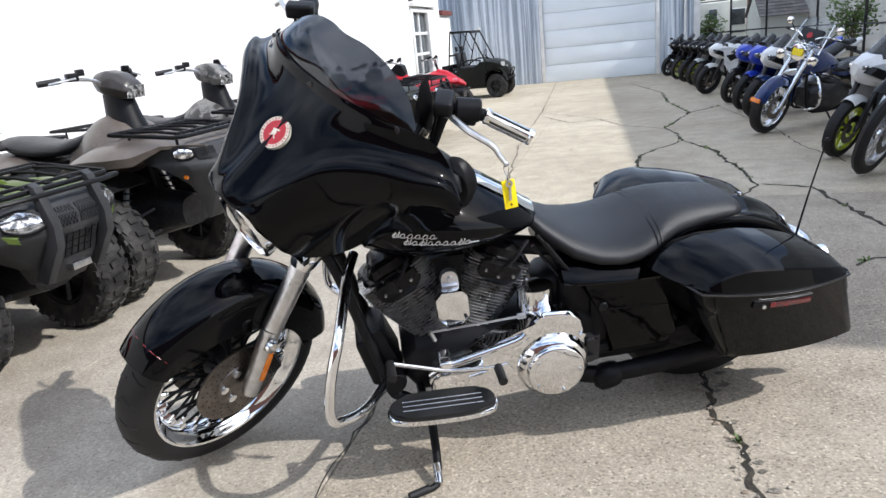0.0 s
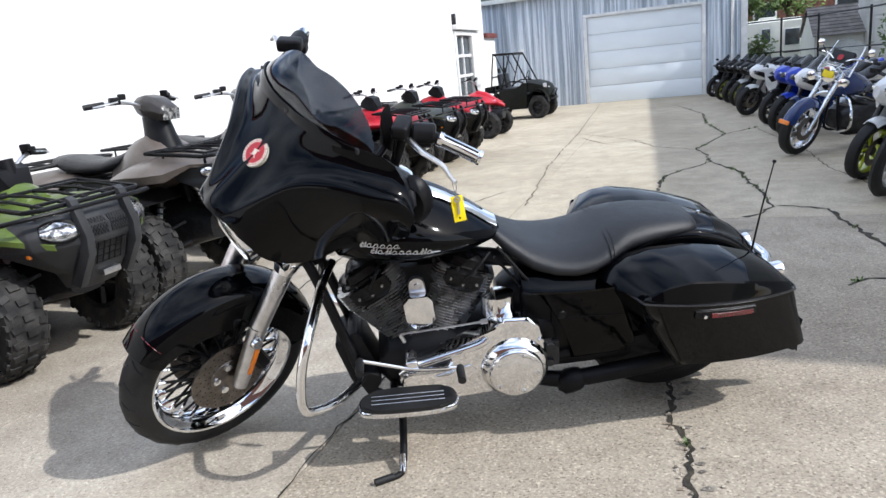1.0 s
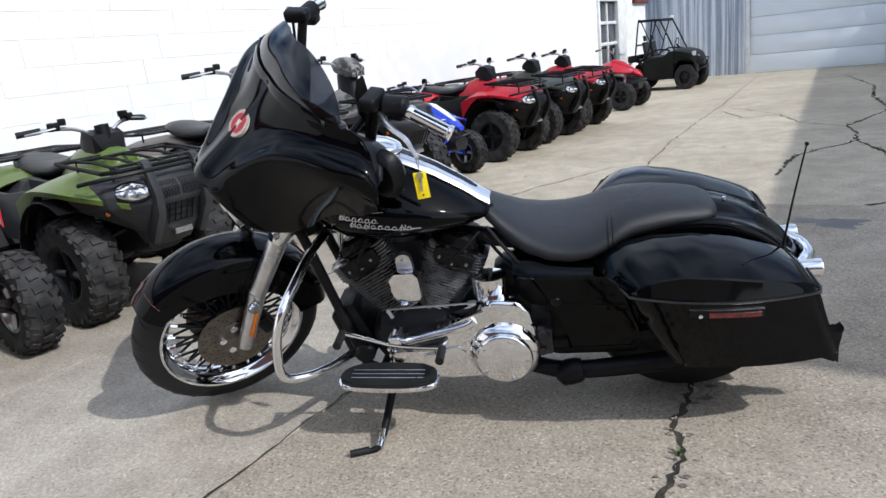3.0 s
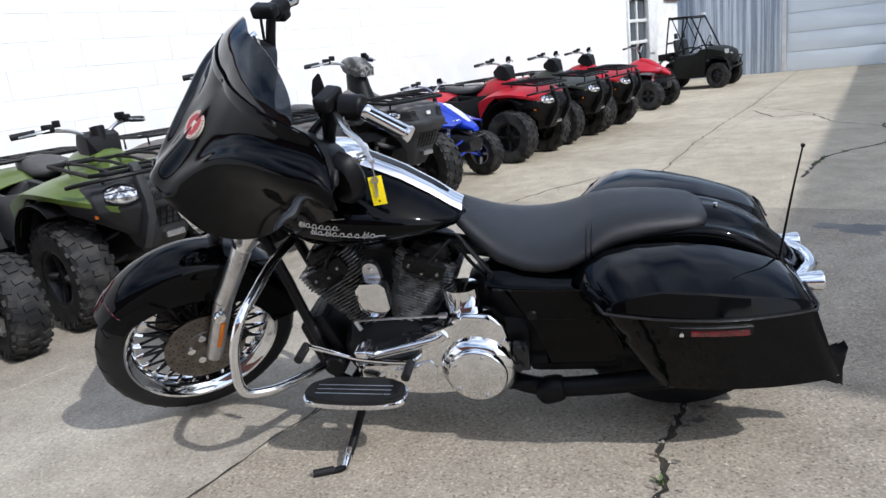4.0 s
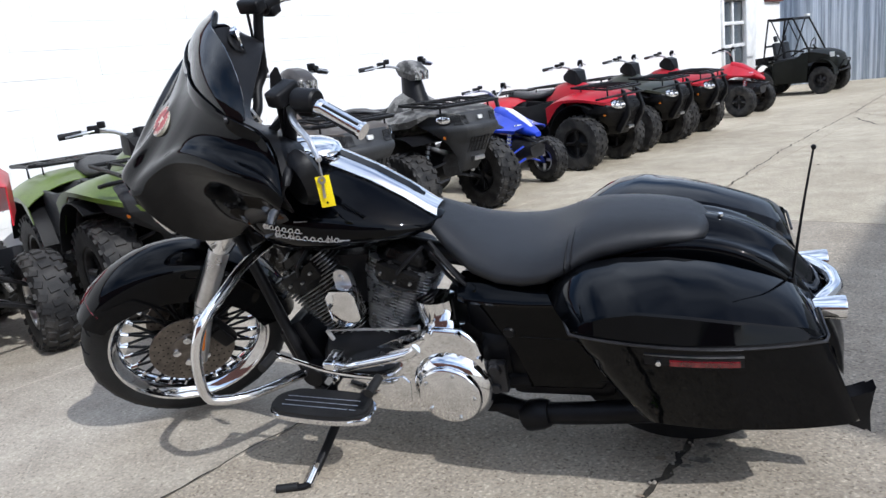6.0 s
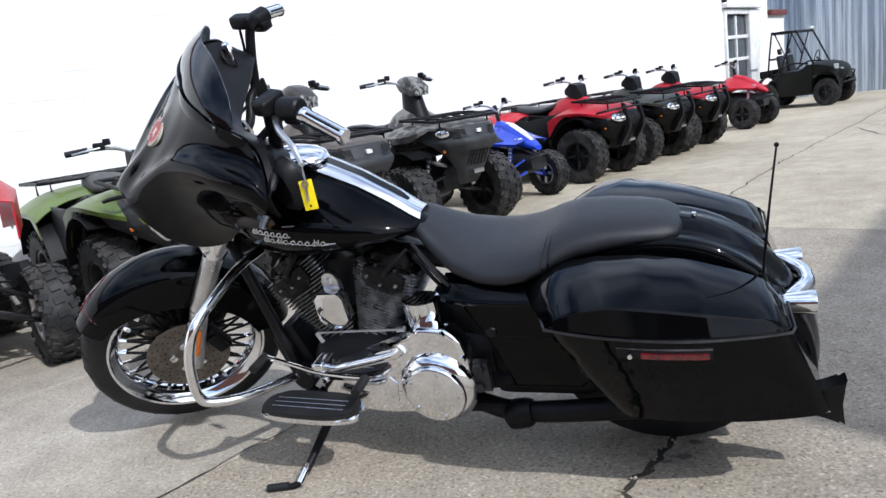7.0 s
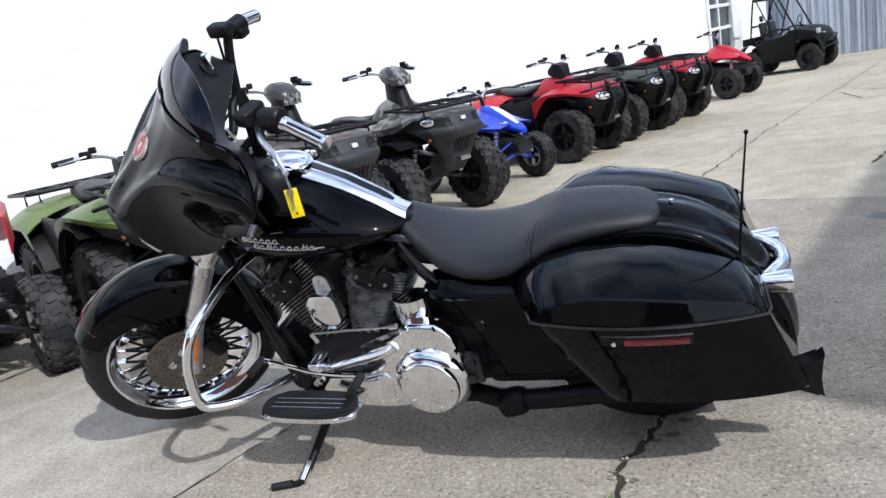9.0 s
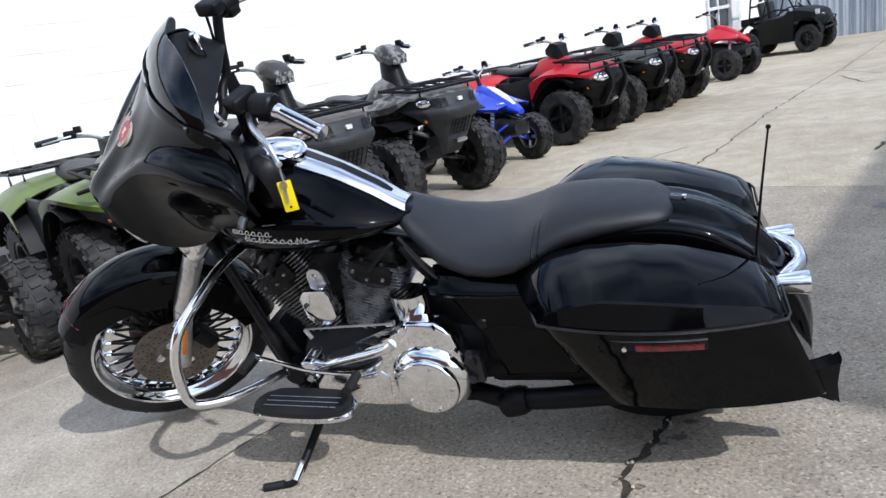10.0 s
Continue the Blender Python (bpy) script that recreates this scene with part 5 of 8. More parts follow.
# saddlebags: corners of the outer face at the lid's seam and at the bottom, front to rear
BAG_TF, BAG_TR, BAG_BF, BAG_BR = Vector((0.368, 0.408, 0.617)), Vector((0.905, 0.336, 0.553)), Vector((0.520, 0.362, 0.318)), Vector((0.990, 0.330, 0.313))


def bag_face(t, k):
    """The outer face: t runs front to rear, k from the bottom to the seam."""
    p = BAG_BF.lerp(BAG_BR, t).lerp(BAG_TF.lerp(BAG_TR, t), k)
    p.y += (0.028 + 0.015 * k) * 4 * t * (1 - t) - 0.0045 * (1 if k < 0.74 else 0)
    p.x += -0.010 * math.sin(math.pi * k) * (1 - t)
    return p


LID = [(0.0, 0.372, 0.405, 0.624, 0.615, 0.292), (0.06, 0.402, 0.406, 0.647, 0.650, 0.330), (0.15, 0.452, 0.407, 0.664, 0.677, 0.386), (0.28, 0.515, 0.405, 0.670, 0.690, 0.470), (0.47, 0.62, 0.398, 0.654, 0.687, 0.585), (0.66, 0.72, 0.383, 0.630, 0.666, 0.70), (0.84, 0.82, 0.359, 0.601, 0.629, 0.81), (0.95, 0.876, 0.340, 0.584, 0.600, 0.872), (1.0, 0.903, 0.332, 0.560, 0.560, 0.902)]
for side in (-1, 1):

    def out(p, dy=0.0):
        return Vector((p.x, side * (p.y + dy), p.z))

    rings = []
    for i in range(25):
        t = i / 24
        edge = 0.012 if i in (0, 24) else 0.0
        ring = [out(bag_face(t, k), -edge) for k in (0.03, 0.10, 0.25, 0.45, 0.62, 0.735, 0.745, 0.85, 1.0)]
        low, high = bag_face(t, 0.0), bag_face(t, 1.0)
        ring.insert(0, Vector((low.x + 0.002, side * (low.y - 0.022), low.z - 0.006)))
        back = 0.075 * (1 - t)
        ring.append(Vector((high.x - back * 0.5, side * 0.25, high.z - 0.004)))
        ring.append(Vector((high.x - back, side * 0.135, high.z - 0.004)))
        ring.append(Vector((low.x - back * 0.6, side * 0.15, low.z - 0.006)))
        rings.append(ring)
    bag = bp("saddlebag", loft(B(), rings), PAINT, "stretched glossy black saddlebag", steer=REAR, angle=40)
    rings = []
    for i in range(29):
        t = i / 28
        xr, yr, zr, zc, xc = lerp_table(LID, t)
        S = bag_face(t, 1.0)
        kin = 0.010 if i in (0, 28) else 0.0
        ridge, crown = Vector((xr, yr - kin, zr)), Vector((xc, 0.232, zc))
        side_dir = (ridge - S).normalized()
        top_dir = (Vector((xr * 0.72 + xc * 0.28, yr * 0.72 + 0.25 * 0.28, zr + (zc - zr) * 0.45)) - ridge).normalized()
        prof = [S + Vector((0, -kin, 0.002)), S + Vector((0, 0.003 - kin, 0.010)), S.lerp(ridge, 0.5) + Vector((0, 0.003, 0)), ridge - side_dir * 0.004, ridge + top_dir * 0.004, Vector((xr * 0.72 + xc * 0.28, yr * 0.72 + 0.25 * 0.28, zr + (zc - zr) * 0.45)), Vector((xr * 0.35 + xc * 0.65, yr * 0.35 + 0.25 * 0.65, zr + (zc - zr) * 0.86)), crown, Vector((xc, 0.175, zc - 0.004)), Vector((xc, 0.148, zc - 0.018)), Vector((xc, 0.134, S.z + (zc - S.z) * 0.2))]
        rings.append([out(p) for p in prof])
    bp("lid", loft(B(), rings), PAINT, "", bag, REAR, 18)
    b = B()
    tube(b, [tuple(out(bag_face(0, 1.0) + Vector((-0.076, -0.27, -0.004)))), tuple(out(bag_face(0, 1.0) + Vector((-0.04, -0.12, -0.002)))), tuple(out(bag_face(0, 1.0) + Vector((-0.004, -0.008, 0.0))))] + [tuple(out(bag_face(i / 14, 1.0), 0.002)) for i in range(15)] + [tuple(out(BAG_TR + Vector((0.008, -0.02, 0)))), tuple(out(BAG_TR + Vector((0.006, -0.13, 0))))], 0.0038, 6)
    bp("lid_seam", b, DARKMETAL, "thin lid edge trim", bag, REAR)
    # latch with red reflector
    def latch_strip(t0, t1, z0, z1, d0, d1, n=6):
        rows = []
        for i in range(n):
            p = bag_face(t0 + (t1 - t0) * i / (n - 1), 0.845)
            rows.append([Vector((p.x, side * (p.y + dy), p.z + dz)) for dy, dz in ((d0, z0), (d1, z0 + 0.002), (d1, z1 - 0.002), (d0, z1))])
        return loft(B(), rows)

    bp("latch", latch_strip(0.27, 0.66, -0.011, 0.015, -0.004, 0.006), BLACKMATTE, "black latch with a red reflector", bag, REAR)
    bp("latch_trim", latch_strip(0.27, 0.66, 0.0145, 0.018, -0.004, 0.007), ALLOY, "", bag, REAR)
    bp("reflector", latch_strip(0.37, 0.645, -0.009, 0.008, 0.003, 0.0095), REDLENS, "red reflector", bag, REAR)
    b = B()
    p = bag_face(0.325, 0.845)
    lathe(b, [(0.0, -0.006), (0.006, -0.005), (0.007, 0), (0.0, 0.004)], (p.x, side * (p.y + 0.010), p.z), 12)
    bp("lock", b, CHROME, "", bag, REAR)
    b = B()
    box(b, (0.79, side * 0.25, 0.285), (0.020, 0.03, 0.055), ry(12), 0.005)
    bp("bag_tab", b, BLACKMATTE, "", bag, REAR)
    # side cover: gloss panel with a groove, under a ledge that follows the seat
    b = B()
    prism(b, [(0.075, 0.585), (0.345, 0.575), (0.385, 0.50), (0.435, 0.33), (0.40, 0.285), (0.20, 0.285), (0.185, 0.42)], side * 0.15, side * 0.196, 0.012, 3)
    cover = bp("side_cover", b, PAINT, "gloss black side cover", steer=REAR)
    b = B()
    tube(b, [(0.19, side * 0.1955, 0.462), (0.39, side * 0.1955, 0.448)], 0.0022, 5)
    bp("cover_groove", b, BLACKMATTE, "", cover, REAR)
    b = B()
    loft(b, [[Vector((x, side * y, z)) for y, z in ((0.11, z0 - 0.055), (yo - 0.003, z0 - 0.045), (yo, z0 - 0.036), (yo - 0.006, z0 - 0.026), (yo - 0.042, z0), (0.11, z0 + 0.006))] for x, z0, yo in ((0.035, 0.618, 0.190), (0.06, 0.617, 0.203), (0.12, 0.615, 0.213), (0.22, 0.610, 0.217), (0.33, 0.606, 0.214), (0.40, 0.60, 0.20))])
    bp("cover_shelf", b, PAINT, "gloss black ledge under the seat", steer=REAR, angle=30)
    b = B()
    lathe(b, [(0.0, -side * 0.0), (0.014, 0.0), (0.017, -side * 0.006), (0.0, -side * 0.006)], (0.165, side * 0.203, 0.475), 16)
    bp("cover_plug", b, BLACKMATTE, "", cover, REAR)
    # muffler with fishtail
    b = B()
    tube(b, [(-0.05, side * 0.10, 0.21), (0.1, side * 0.15, 0.185), (0.2, side * 0.175, 0.182), (0.35, side * 0.185, 0.195), (0.6, side * 0.19, 0.225), (0.96 if side < 0 else 0.9, side * 0.195, 0.262)], [0.028, 0.036], 16, k=4)
    mu = bp("muffler", b, BLACKMATTE, "black slash muffler", steer=REAR)
    tall = 1.0 if side < 0 else 0.7
    b = B()
    OUT = [(0.0, 0.036), (0.05, 0.042), (0.075, 0.054), (0.088, 0.069), (0.083, 0.042), (0.073, 0.0)]
    OUT = [(x, h * tall) for x, h in OUT] + [(x, -h * tall) for x, h in OUT[-2::-1]]
    prism(b, [((0.955 if side < 0 else 0.83) + x, 0.262 + h) for x, h in OUT], side * 0.195 - 0.022, side * 0.195 + 0.022, 0.006, 2)
    bp("fishtail_tip", b, BLACKMATTE, "fishtail exhaust tip", mu, REAR)
    b = B()
    tube(b, [(0.155, side * 0.178, 0.160), (0.17, side * 0.180, 0.165), (0.195, side * 0.182, 0.178), (0.225, side * 0.184, 0.186), (0.24, side * 0.184, 0.188)], [0.020, 0.040, 0.046, 0.044, 0.038], 16)
    bp("heat_shield", b, BLACKMATTE, "", mu, REAR)

# tail: light bar and bullet signals
b = B()
tube(b, [(0.915, -0.118, 0.498), (0.945, -0.085, 0.505), (0.975, -0.04, 0.503), (0.98, 0, 0.502), (0.975, 0.04, 0.503), (0.945, 0.085, 0.505), (0.915, 0.118, 0.498)], 0.021, 12, k=4)
bar = bp("rear_light_bar", b, CHROME, "chrome rear light bar", steer=REAR)
for s in (-1, 1):
    b = B()
    lathe(b, [(0.0, -0.05), (0.018, -0.045), (0.026, -0.02), (0.029, 0.02), (0.031, 0.04), (0.03, 0.046), (0.0, 0.046)], (0, 0, 0), 20, m=rz(-90))
    bmesh.ops.transform(b, matrix=Matrix.Translation((0.940, s * 0.118, 0.498)), verts=b.verts)
    bp("turn_signal", b, CHROME, "chrome bullet turn signal", bar, steer=REAR)
b = B()
box(b, (0.972, 0, 0.455), (0.03, 0.11, 0.07), ry(10), 0.012, 3)
bp("tail_lamp", b, REDLENS, "red tail lamp", steer=REAR)
b = B()
tube(b, [(0.867, -0.117, 0.565), (0.874, -0.119, 0.66), (0.884, -0.122, 0.78), (0.898, -0.127, 0.917)], [0.0042, 0.0022], 6, k=4)
lathe(b, [(0.0, -0.006), (0.005, -0.004), (0.006, 0.0), (0.005, 0.004), (0.0, 0.006)], (0.898, -0.127, 0.919), 10)
bp("antenna", b, BLACKMATTE, "thin black whip antenna", steer=REAR)
b = B()
lathe(b, [(0.0, 0.02), (0.008, 0.02), (0.012, 0.0), (0.012, -0.03), (0.0, -0.03)], (0.867, -0.117, 0.565), 12, m=rx(90))
bp("antenna_base", b, BLACKMATTE, steer=REAR)

# engine
def fin(c, axis, w, h, p=0.5):
    d = Vector((0, 1, 0))
    e = axis.cross(d).normalized()
    pts = []
    for k in range(20):
        a = 2 * math.pi * k / 20
        cx, sx = math.cos(a), math.sin(a)
        pts.append(c + e * (w * abs(cx) ** p * (1 if cx > 0 else -1)) + d * (h * abs(sx) ** p * (1 if sx > 0 else -1)))
    return pts


for base, topp, grow in ((Vector((-0.338, 0, 0.395)), Vector((-0.470, 0, 0.640)), 0.054), (Vector((-0.234, 0, 0.395)), Vector((-0.128, 0, 0.640)), 0.044)):
    ax = (topp - base).normalized()
    e_ = ax.cross(Vector((0, 1, 0))).normalized()
    L_ = (topp - base).length
    wh = 0.060 + grow
    cyl = bp("cylinder", loft(B(), [fin(base + ax * h, ax, wc, 0.084) for h, wc in ((-0.03, 0.052), (L_ * 0.70, 0.058 + grow * 0.8), (L_ * 1.0, wh - 0.012))]), ENGBLACK, "black finned engine cylinder")
    for k in range(24):
        h = 0.008 + k * L_ / 24
        w = 0.066 + grow * min(1.0, k / 17)
        bp("fin", loft(B(), [fin(base + ax * (h + e), ax, w - d, 0.100 - d, 0.5 if k < 18 else 0.36) for e, d in ((0, 0.001), (0.0006, 0), (0.0018, 0), (0.0024, 0.001))]), FINMETAL, "", cyl)
    b = B()
    loft(b, [[base + ax * h + e_ * (w * cx) + Vector((0, -0.092 - d * k, 0)) for cx, k in ((-1, 0), (-0.94, 0.8), (-0.6, 1), (0.6, 1), (0.94, 0.8), (1, 0))] for h, w, d in ((L_ * 0.72, wh * 0.28, 0.008), (L_ * 0.76, wh * 0.50, 0.014), (L_ * 0.82, wh * 0.66, 0.018), (L_ * 0.98, wh * 0.66, 0.018), (L_ * 1.0, wh * 0.58, 0.008))])
    bp("cylinder_head", b, ENGBLACK, "black cylinder head", cyl, angle=30)
    bp("rocker_cover", loft(B(), [fin(base + ax * h, ax, w, q, 0.34) for h, w, q in ((L_ * 0.985, 0.066, 0.082), (L_ * 1.0, 0.078, 0.092), (L_ * 1.03, 0.078, 0.092), (L_ * 1.04, 0.068, 0.082), (L_ * 1.13, 0.060, 0.074), (L_ * 1.17, 0.040, 0.056))]), ENGBLACK, "gloss black rocker cover", cyl, angle=30)
    for dx, hh in ((-0.046, 0.88), (0.0, 0.84), (0.046, 0.88), (-0.03, 1.015), (0.03, 1.015)):
        b = B()
        lathe(b, [(0.0, -0.008), (0.0042, -0.008), (0.0055, 0.0), (0.0, 0.004)], base + ax * (L_ * hh) + e_ * dx + Vector((0, -0.110 if hh < 1 else -0.092, 0)), 8)
        bp("head_bolt", b, FINMETAL if hh < 1 else DARKMETAL, "", cyl)
    b = B()
    tube(b, [tuple(base + ax * (L_ * 0.92) + Vector((0, -0.105, 0))), tuple(base + ax * (L_ * 1.0) + Vector((0.03, -0.125, 0.02))), tuple(base + ax * (L_ * 1.12) + Vector((0.07, -0.09, 0.03)))], 0.0055, 8, k=4)
    bp("plug_wire", b, BLACKMATTE, "", cyl)
b = B()
loft(b, [[Vector((x, y, z)) for y, z in ((-0.05, 0.50), (0.06, 0.50), (0.08, 0.60), (0.05, 0.66), (-0.05, 0.66), (-0.07, 0.60))] for x in (-0.37, -0.21)])
bp("intake_manifold", b, BLACKMATTE, "black intake body")
b = B()
lathe(b, [(0.0, 0.0), (0.07, 0.0), (0.10, 0.012), (0.105, 0.03), (0.098, 0.06), (0.08, 0.068), (0.0, 0.07)], (-0.29, 0.115, 0.565), 32)
bp("air_cleaner", b, BLACKMATTE, "round black air cleaner")
b = B()
box(b, (0.115, 0, 0.50), (0.13, 0.21, 0.20), None, 0.02, 3)
bp("battery_box", b, BLACKMATTE, "black battery box behind the engine")
b = B()
box(b, (-0.515, 0, 0.36), (0.045, 0.17, 0.17), ry(-20), 0.008)
cooler = bp("oil_cooler", b, BLACKMATTE, "black oil cooler")
for k in range(6):
    b = B()
    box(b, (-0.562 + 0.0087 * k, 0, 0.30 + 0.024 * k), (0.02, 0.16, 0.006), ry(-20), 0.001)
    bp("cooler_fin", b, BLACKMATTE, "", cooler)
b = B()
loft(b, [oval(x, zb, zt, w, 20, 3.0) for x, zb, zt, w in ((-0.46, 0.24, 0.36, 0.10), (-0.42, 0.19, 0.42, 0.135), (-0.3, 0.175, 0.44, 0.15), (-0.15, 0.175, 0.43, 0.15), (0.05, 0.19, 0.46, 0.14), (0.16, 0.22, 0.45, 0.12))])
bp("crankcase", b, BLACKMATTE, "black engine case")
# primary cover
PRIM = [(-0.395, 0.300), (-0.372, 0.345), (-0.315, 0.372), (-0.105, 0.425), (-0.060, 0.478), (-0.02, 0.496), (0.06, 0.490), (0.098, 0.455), (0.115, 0.37), (0.108, 0.27), (0.07, 0.225), (0.0, 0.208), (-0.17, 0.205), (-0.33, 0.205), (-0.385, 0.24)]
prim = bp("primary_cover", prism(B(), PRIM, -0.130, -0.198, 0.017, 4), CHROME, "chrome primary cover")
b = B()
prism(b, [(-0.27, 0.305), (-0.145, 0.335), (-0.125, 0.31), (-0.135, 0.245), (-0.16, 0.232), (-0.27, 0.232)], -0.196, -0.203, 0.003)
bp("inspection_panel", b, CHROME, "", prim)
b = B()
tube(b, [(-0.385, -0.188, 0.322), (-0.345, -0.196, 0.352), (-0.22, -0.200, 0.386), (-0.115, -0.202, 0.414), (-0.085, -0.198, 0.430)], [0.014, 0.024, 0.026, 0.027, 0.016], 14, k=3)
bp("cover_rib", b, CHROME, "", prim)
DC = Vector((0.005, -0.2, 0.302))
b = B()
lathe(b, [(0.0, -0.044), (0.085, -0.044), (0.091, -0.040), (0.094, -0.033), (0.094, -0.028), (0.094, -0.026), (0.104, -0.020), (0.114, -0.008), (0.119, 0.004), (0.0, 0.01)], DC, 56)
derby = bp("derby_cover", b, CHROME, "round chrome clutch cover", prim)
for k in range(5):
    a = 2 * math.pi * k / 5 + 1.25
    b = B()
    lathe(b, [(0.0, -0.005), (0.005, -0.004), (0.0055, 0.0), (0.0, 0.001)], DC + Vector((0.076 * math.cos(a), -0.044, 0.076 * math.sin(a))), 10)
    bp("cover_bolt", b, ALLOY, "", derby)
for x, z in ((-0.372, 0.318), (-0.32, 0.362), (-0.21, 0.392), (-0.115, 0.420), (-0.035, 0.482), (0.05, 0.478), (0.098, 0.4)):
    b = B()
    lathe(b, [(0.0, -0.008), (0.009, -0.007), (0.011, 0.0), (0.011, 0.03), (0.0, 0.03)], (x, -0.2, z), 10)
    bp("cover_bolt", b, CHROME, "", prim)
# horn cover between the cylinders
b = B()
prism(b, [(-0.331, 0.604), (-0.268, 0.604), (-0.251, 0.585), (-0.247, 0.512), (-0.272, 0.484), (-0.322, 0.482), (-0.348, 0.512), (-0.353, 0.580)], -0.124, -0.172, 0.012, 2)
bp("horn_cover", b, CHROME, "chrome horn cover")
b = B()
prism(b, [(-0.326, 0.590), (-0.328, 0.628), (-0.322, 0.646), (-0.308, 0.655), (-0.292, 0.655), (-0.279, 0.646), (-0.273, 0.628), (-0.270, 0.590)], -0.108, -0.134, 0.006, 2)
lathe(b, [(0.0, -0.010), (0.008, -0.009), (0.010, 0.0), (0.0, 0.002)], (-0.300, -0.134, 0.630), 12)
bp("horn_bracket", b, ALLOY, "polished bracket")
# linkage, shifter, footboard
b = B()
rod(b, (-0.375, -0.165, 0.468), (-0.10, -0.165, 0.478), 0.0038, 8)
tube(b, [(-0.10, -0.165, 0.478), (-0.075, -0.165, 0.48)], 0.009, 8)
tube(b, [(-0.375, -0.165, 0.468), (-0.362, -0.165, 0.435)], 0.007, 8)
bp("shift_rod", b, ALLOY, "steel shift rod")
b = B()
tube(b, [(-0.505, -0.27, 0.450), (-0.42, -0.262, 0.414), (-0.352, -0.258, 0.388), (-0.26, -0.262, 0.378), (-0.185, -0.265, 0.376)], 0.0068, 8, k=3)
sh = bp("heel_toe_shifter", b, CHROME, "chrome heel-toe shifter")
for x, z in ((-0.510, 0.446), (-0.188, 0.374)):
    b = B()
    tube(b, [(x, -0.262, z), (x, -0.335, z)], 0.014, 12)
    bp("shift_peg", b, RUBBERNEW, "black rubber peg", sh)
b = B()
box(b, (-0.345, -0.22, 0.39), (0.04, 0.08, 0.05), None, 0.01, 3)
bp("shift_pivot", b, CHROME, "", sh)
BD = [(-0.525, -0.03), (-0.53, 0.0), (-0.515, 0.03), (-0.47, 0.05), (-0.36, 0.055), (-0.26, 0.05), (-0.222, 0.035), (-0.21, 0.0), (-0.222, -0.04), (-0.3, -0.06), (-0.43, -0.06), (-0.5, -0.05)]

BD = [(p.x, p.y) for p in smooth_path([(x, y, 0) for x, y in BD], 3, True)]


def board(z0, z1, grow, y=-0.325):
    b = B()
    a = [b.verts.new((-0.37 + (x + 0.37) * grow, y + yy * grow, z0)) for x, yy in BD]
    c = [b.verts.new((-0.37 + (x + 0.37) * grow, y + yy * grow, z1)) for x, yy in BD]
    b.faces.new(a[::-1]), b.faces.new(c)
    for j in range(len(a)):
        b.faces.new((a[j], a[(j + 1) % len(a)], c[(j + 1) % len(a)], c[j]))
    es = list({e for v in c for e in v.link_edges if e.other_vert(v) in c})
    bmesh.ops.bevel(b, geom=es, offset=0.006, segments=2, affect="EDGES")
    bmesh.ops.rotate(b, verts=b.verts, cent=(-0.37, y, 0.27), matrix=Matrix.Rotation(radians(2), 3, "Y"))
    bmesh.ops.translate(b, verts=b.verts, vec=(0.0, 0.022 if y < 0 else -0.022, 0.036))
    return b


for side in (-1, 1):
    fb = board(0.245, 0.262, 1.04, side * 0.325)
    fb = bp("footboard", fb, CHROME, "chrome-edged footboard with black rubber pad")
    bp("pad", board(0.2615, 0.276, 1.0, side * 0.325), RUBBERNEW, "black rubber pad", fb)
    for k in range(3):
        b = B()
        y = side * 0.325 + (-0.025 + 0.02 * k)
        rod(b, (-0.49, y - side * 0.022, 0.3152), (-0.25, y - side * 0.022, 0.3070), 0.0018, 6)
        bp("pad_strip", b, ALLOY, "", fb)
    b = B()
    tube(b, [(-0.42, side * 0.13, 0.245), (-0.42, side * 0.30, 0.268)], 0.014, 8)
    bp("board_bracket", b, BLACKMATTE, "", fb)
    # crash bar
    b = B()
    tube(b, [(-0.575, side * 0.04, 0.705), (-0.60, side * 0.14, 0.69), (-0.625, side * 0.27, 0.645), (-0.645, side * 0.350, 0.605), (-0.672, side * 0.383, 0.53), (-0.690, side * 0.390, 0.44), (-0.692, side * 0.388, 0.385), (-0.672, side * 0.372, 0.353), (-0.60, side * 0.30, 0.325), (-0.52, side * 0.12, 0.28), (-0.49, side * 0.02, 0.26)], 0.0155, 14, k=6)
    bp("engine_guard", b, CHROME, "chrome engine guard tube")
    # frame tubes
    b = B()
    tube(b, [(-0.66, side * 0.06, 0.74), (-0.62, side * 0.085, 0.64), (-0.525, side * 0.10, 0.26), (-0.48, side * 0.115, 0.20), (-0.36, side * 0.12, 0.175), (0.2, side * 0.12, 0.18)], 0.018, 10, k=4)
    bp("frame_tube", b, BLACKMATTE, "black frame downtube")
b = B()
tube(b, [(-0.72, 0, 0.98), (-0.63, 0, 0.70)], 0.04, 14)
tube(b, [(-0.66, 0, 0.80), (-0.3, 0, 0.70), (0.05, 0, 0.62), (0.35, 0, 0.56)], 0.032, 10, k=3)
bp("frame_spine", b, BLACKMATTE)
b = B()
box(b, (-0.56, 0, 0.33), (0.06, 0.2, 0.18), ry(-14), 0.02, 3)
bp("oil_cooler", b, BLACKMATTE, "black oil cooler")
b = B()
lathe(b, [(0.0, -0.05), (0.035, -0.05), (0.04, -0.04), (0.04, 0.04), (0.0, 0.04)], (-0.50, -0.09, 0.27), 20)
bp("regulator", b, BLACKMATTE)
b = B()
loft(b, [oval(x, 0.40, zt, w, 16, 3) for x, zt, w in ((-0.02, 0.53, 0.07), (0.02, 0.56, 0.09), (0.1, 0.56, 0.09), (0.14, 0.52, 0.07))])
bp("transmission", b, BLACKMATTE)
b = B()
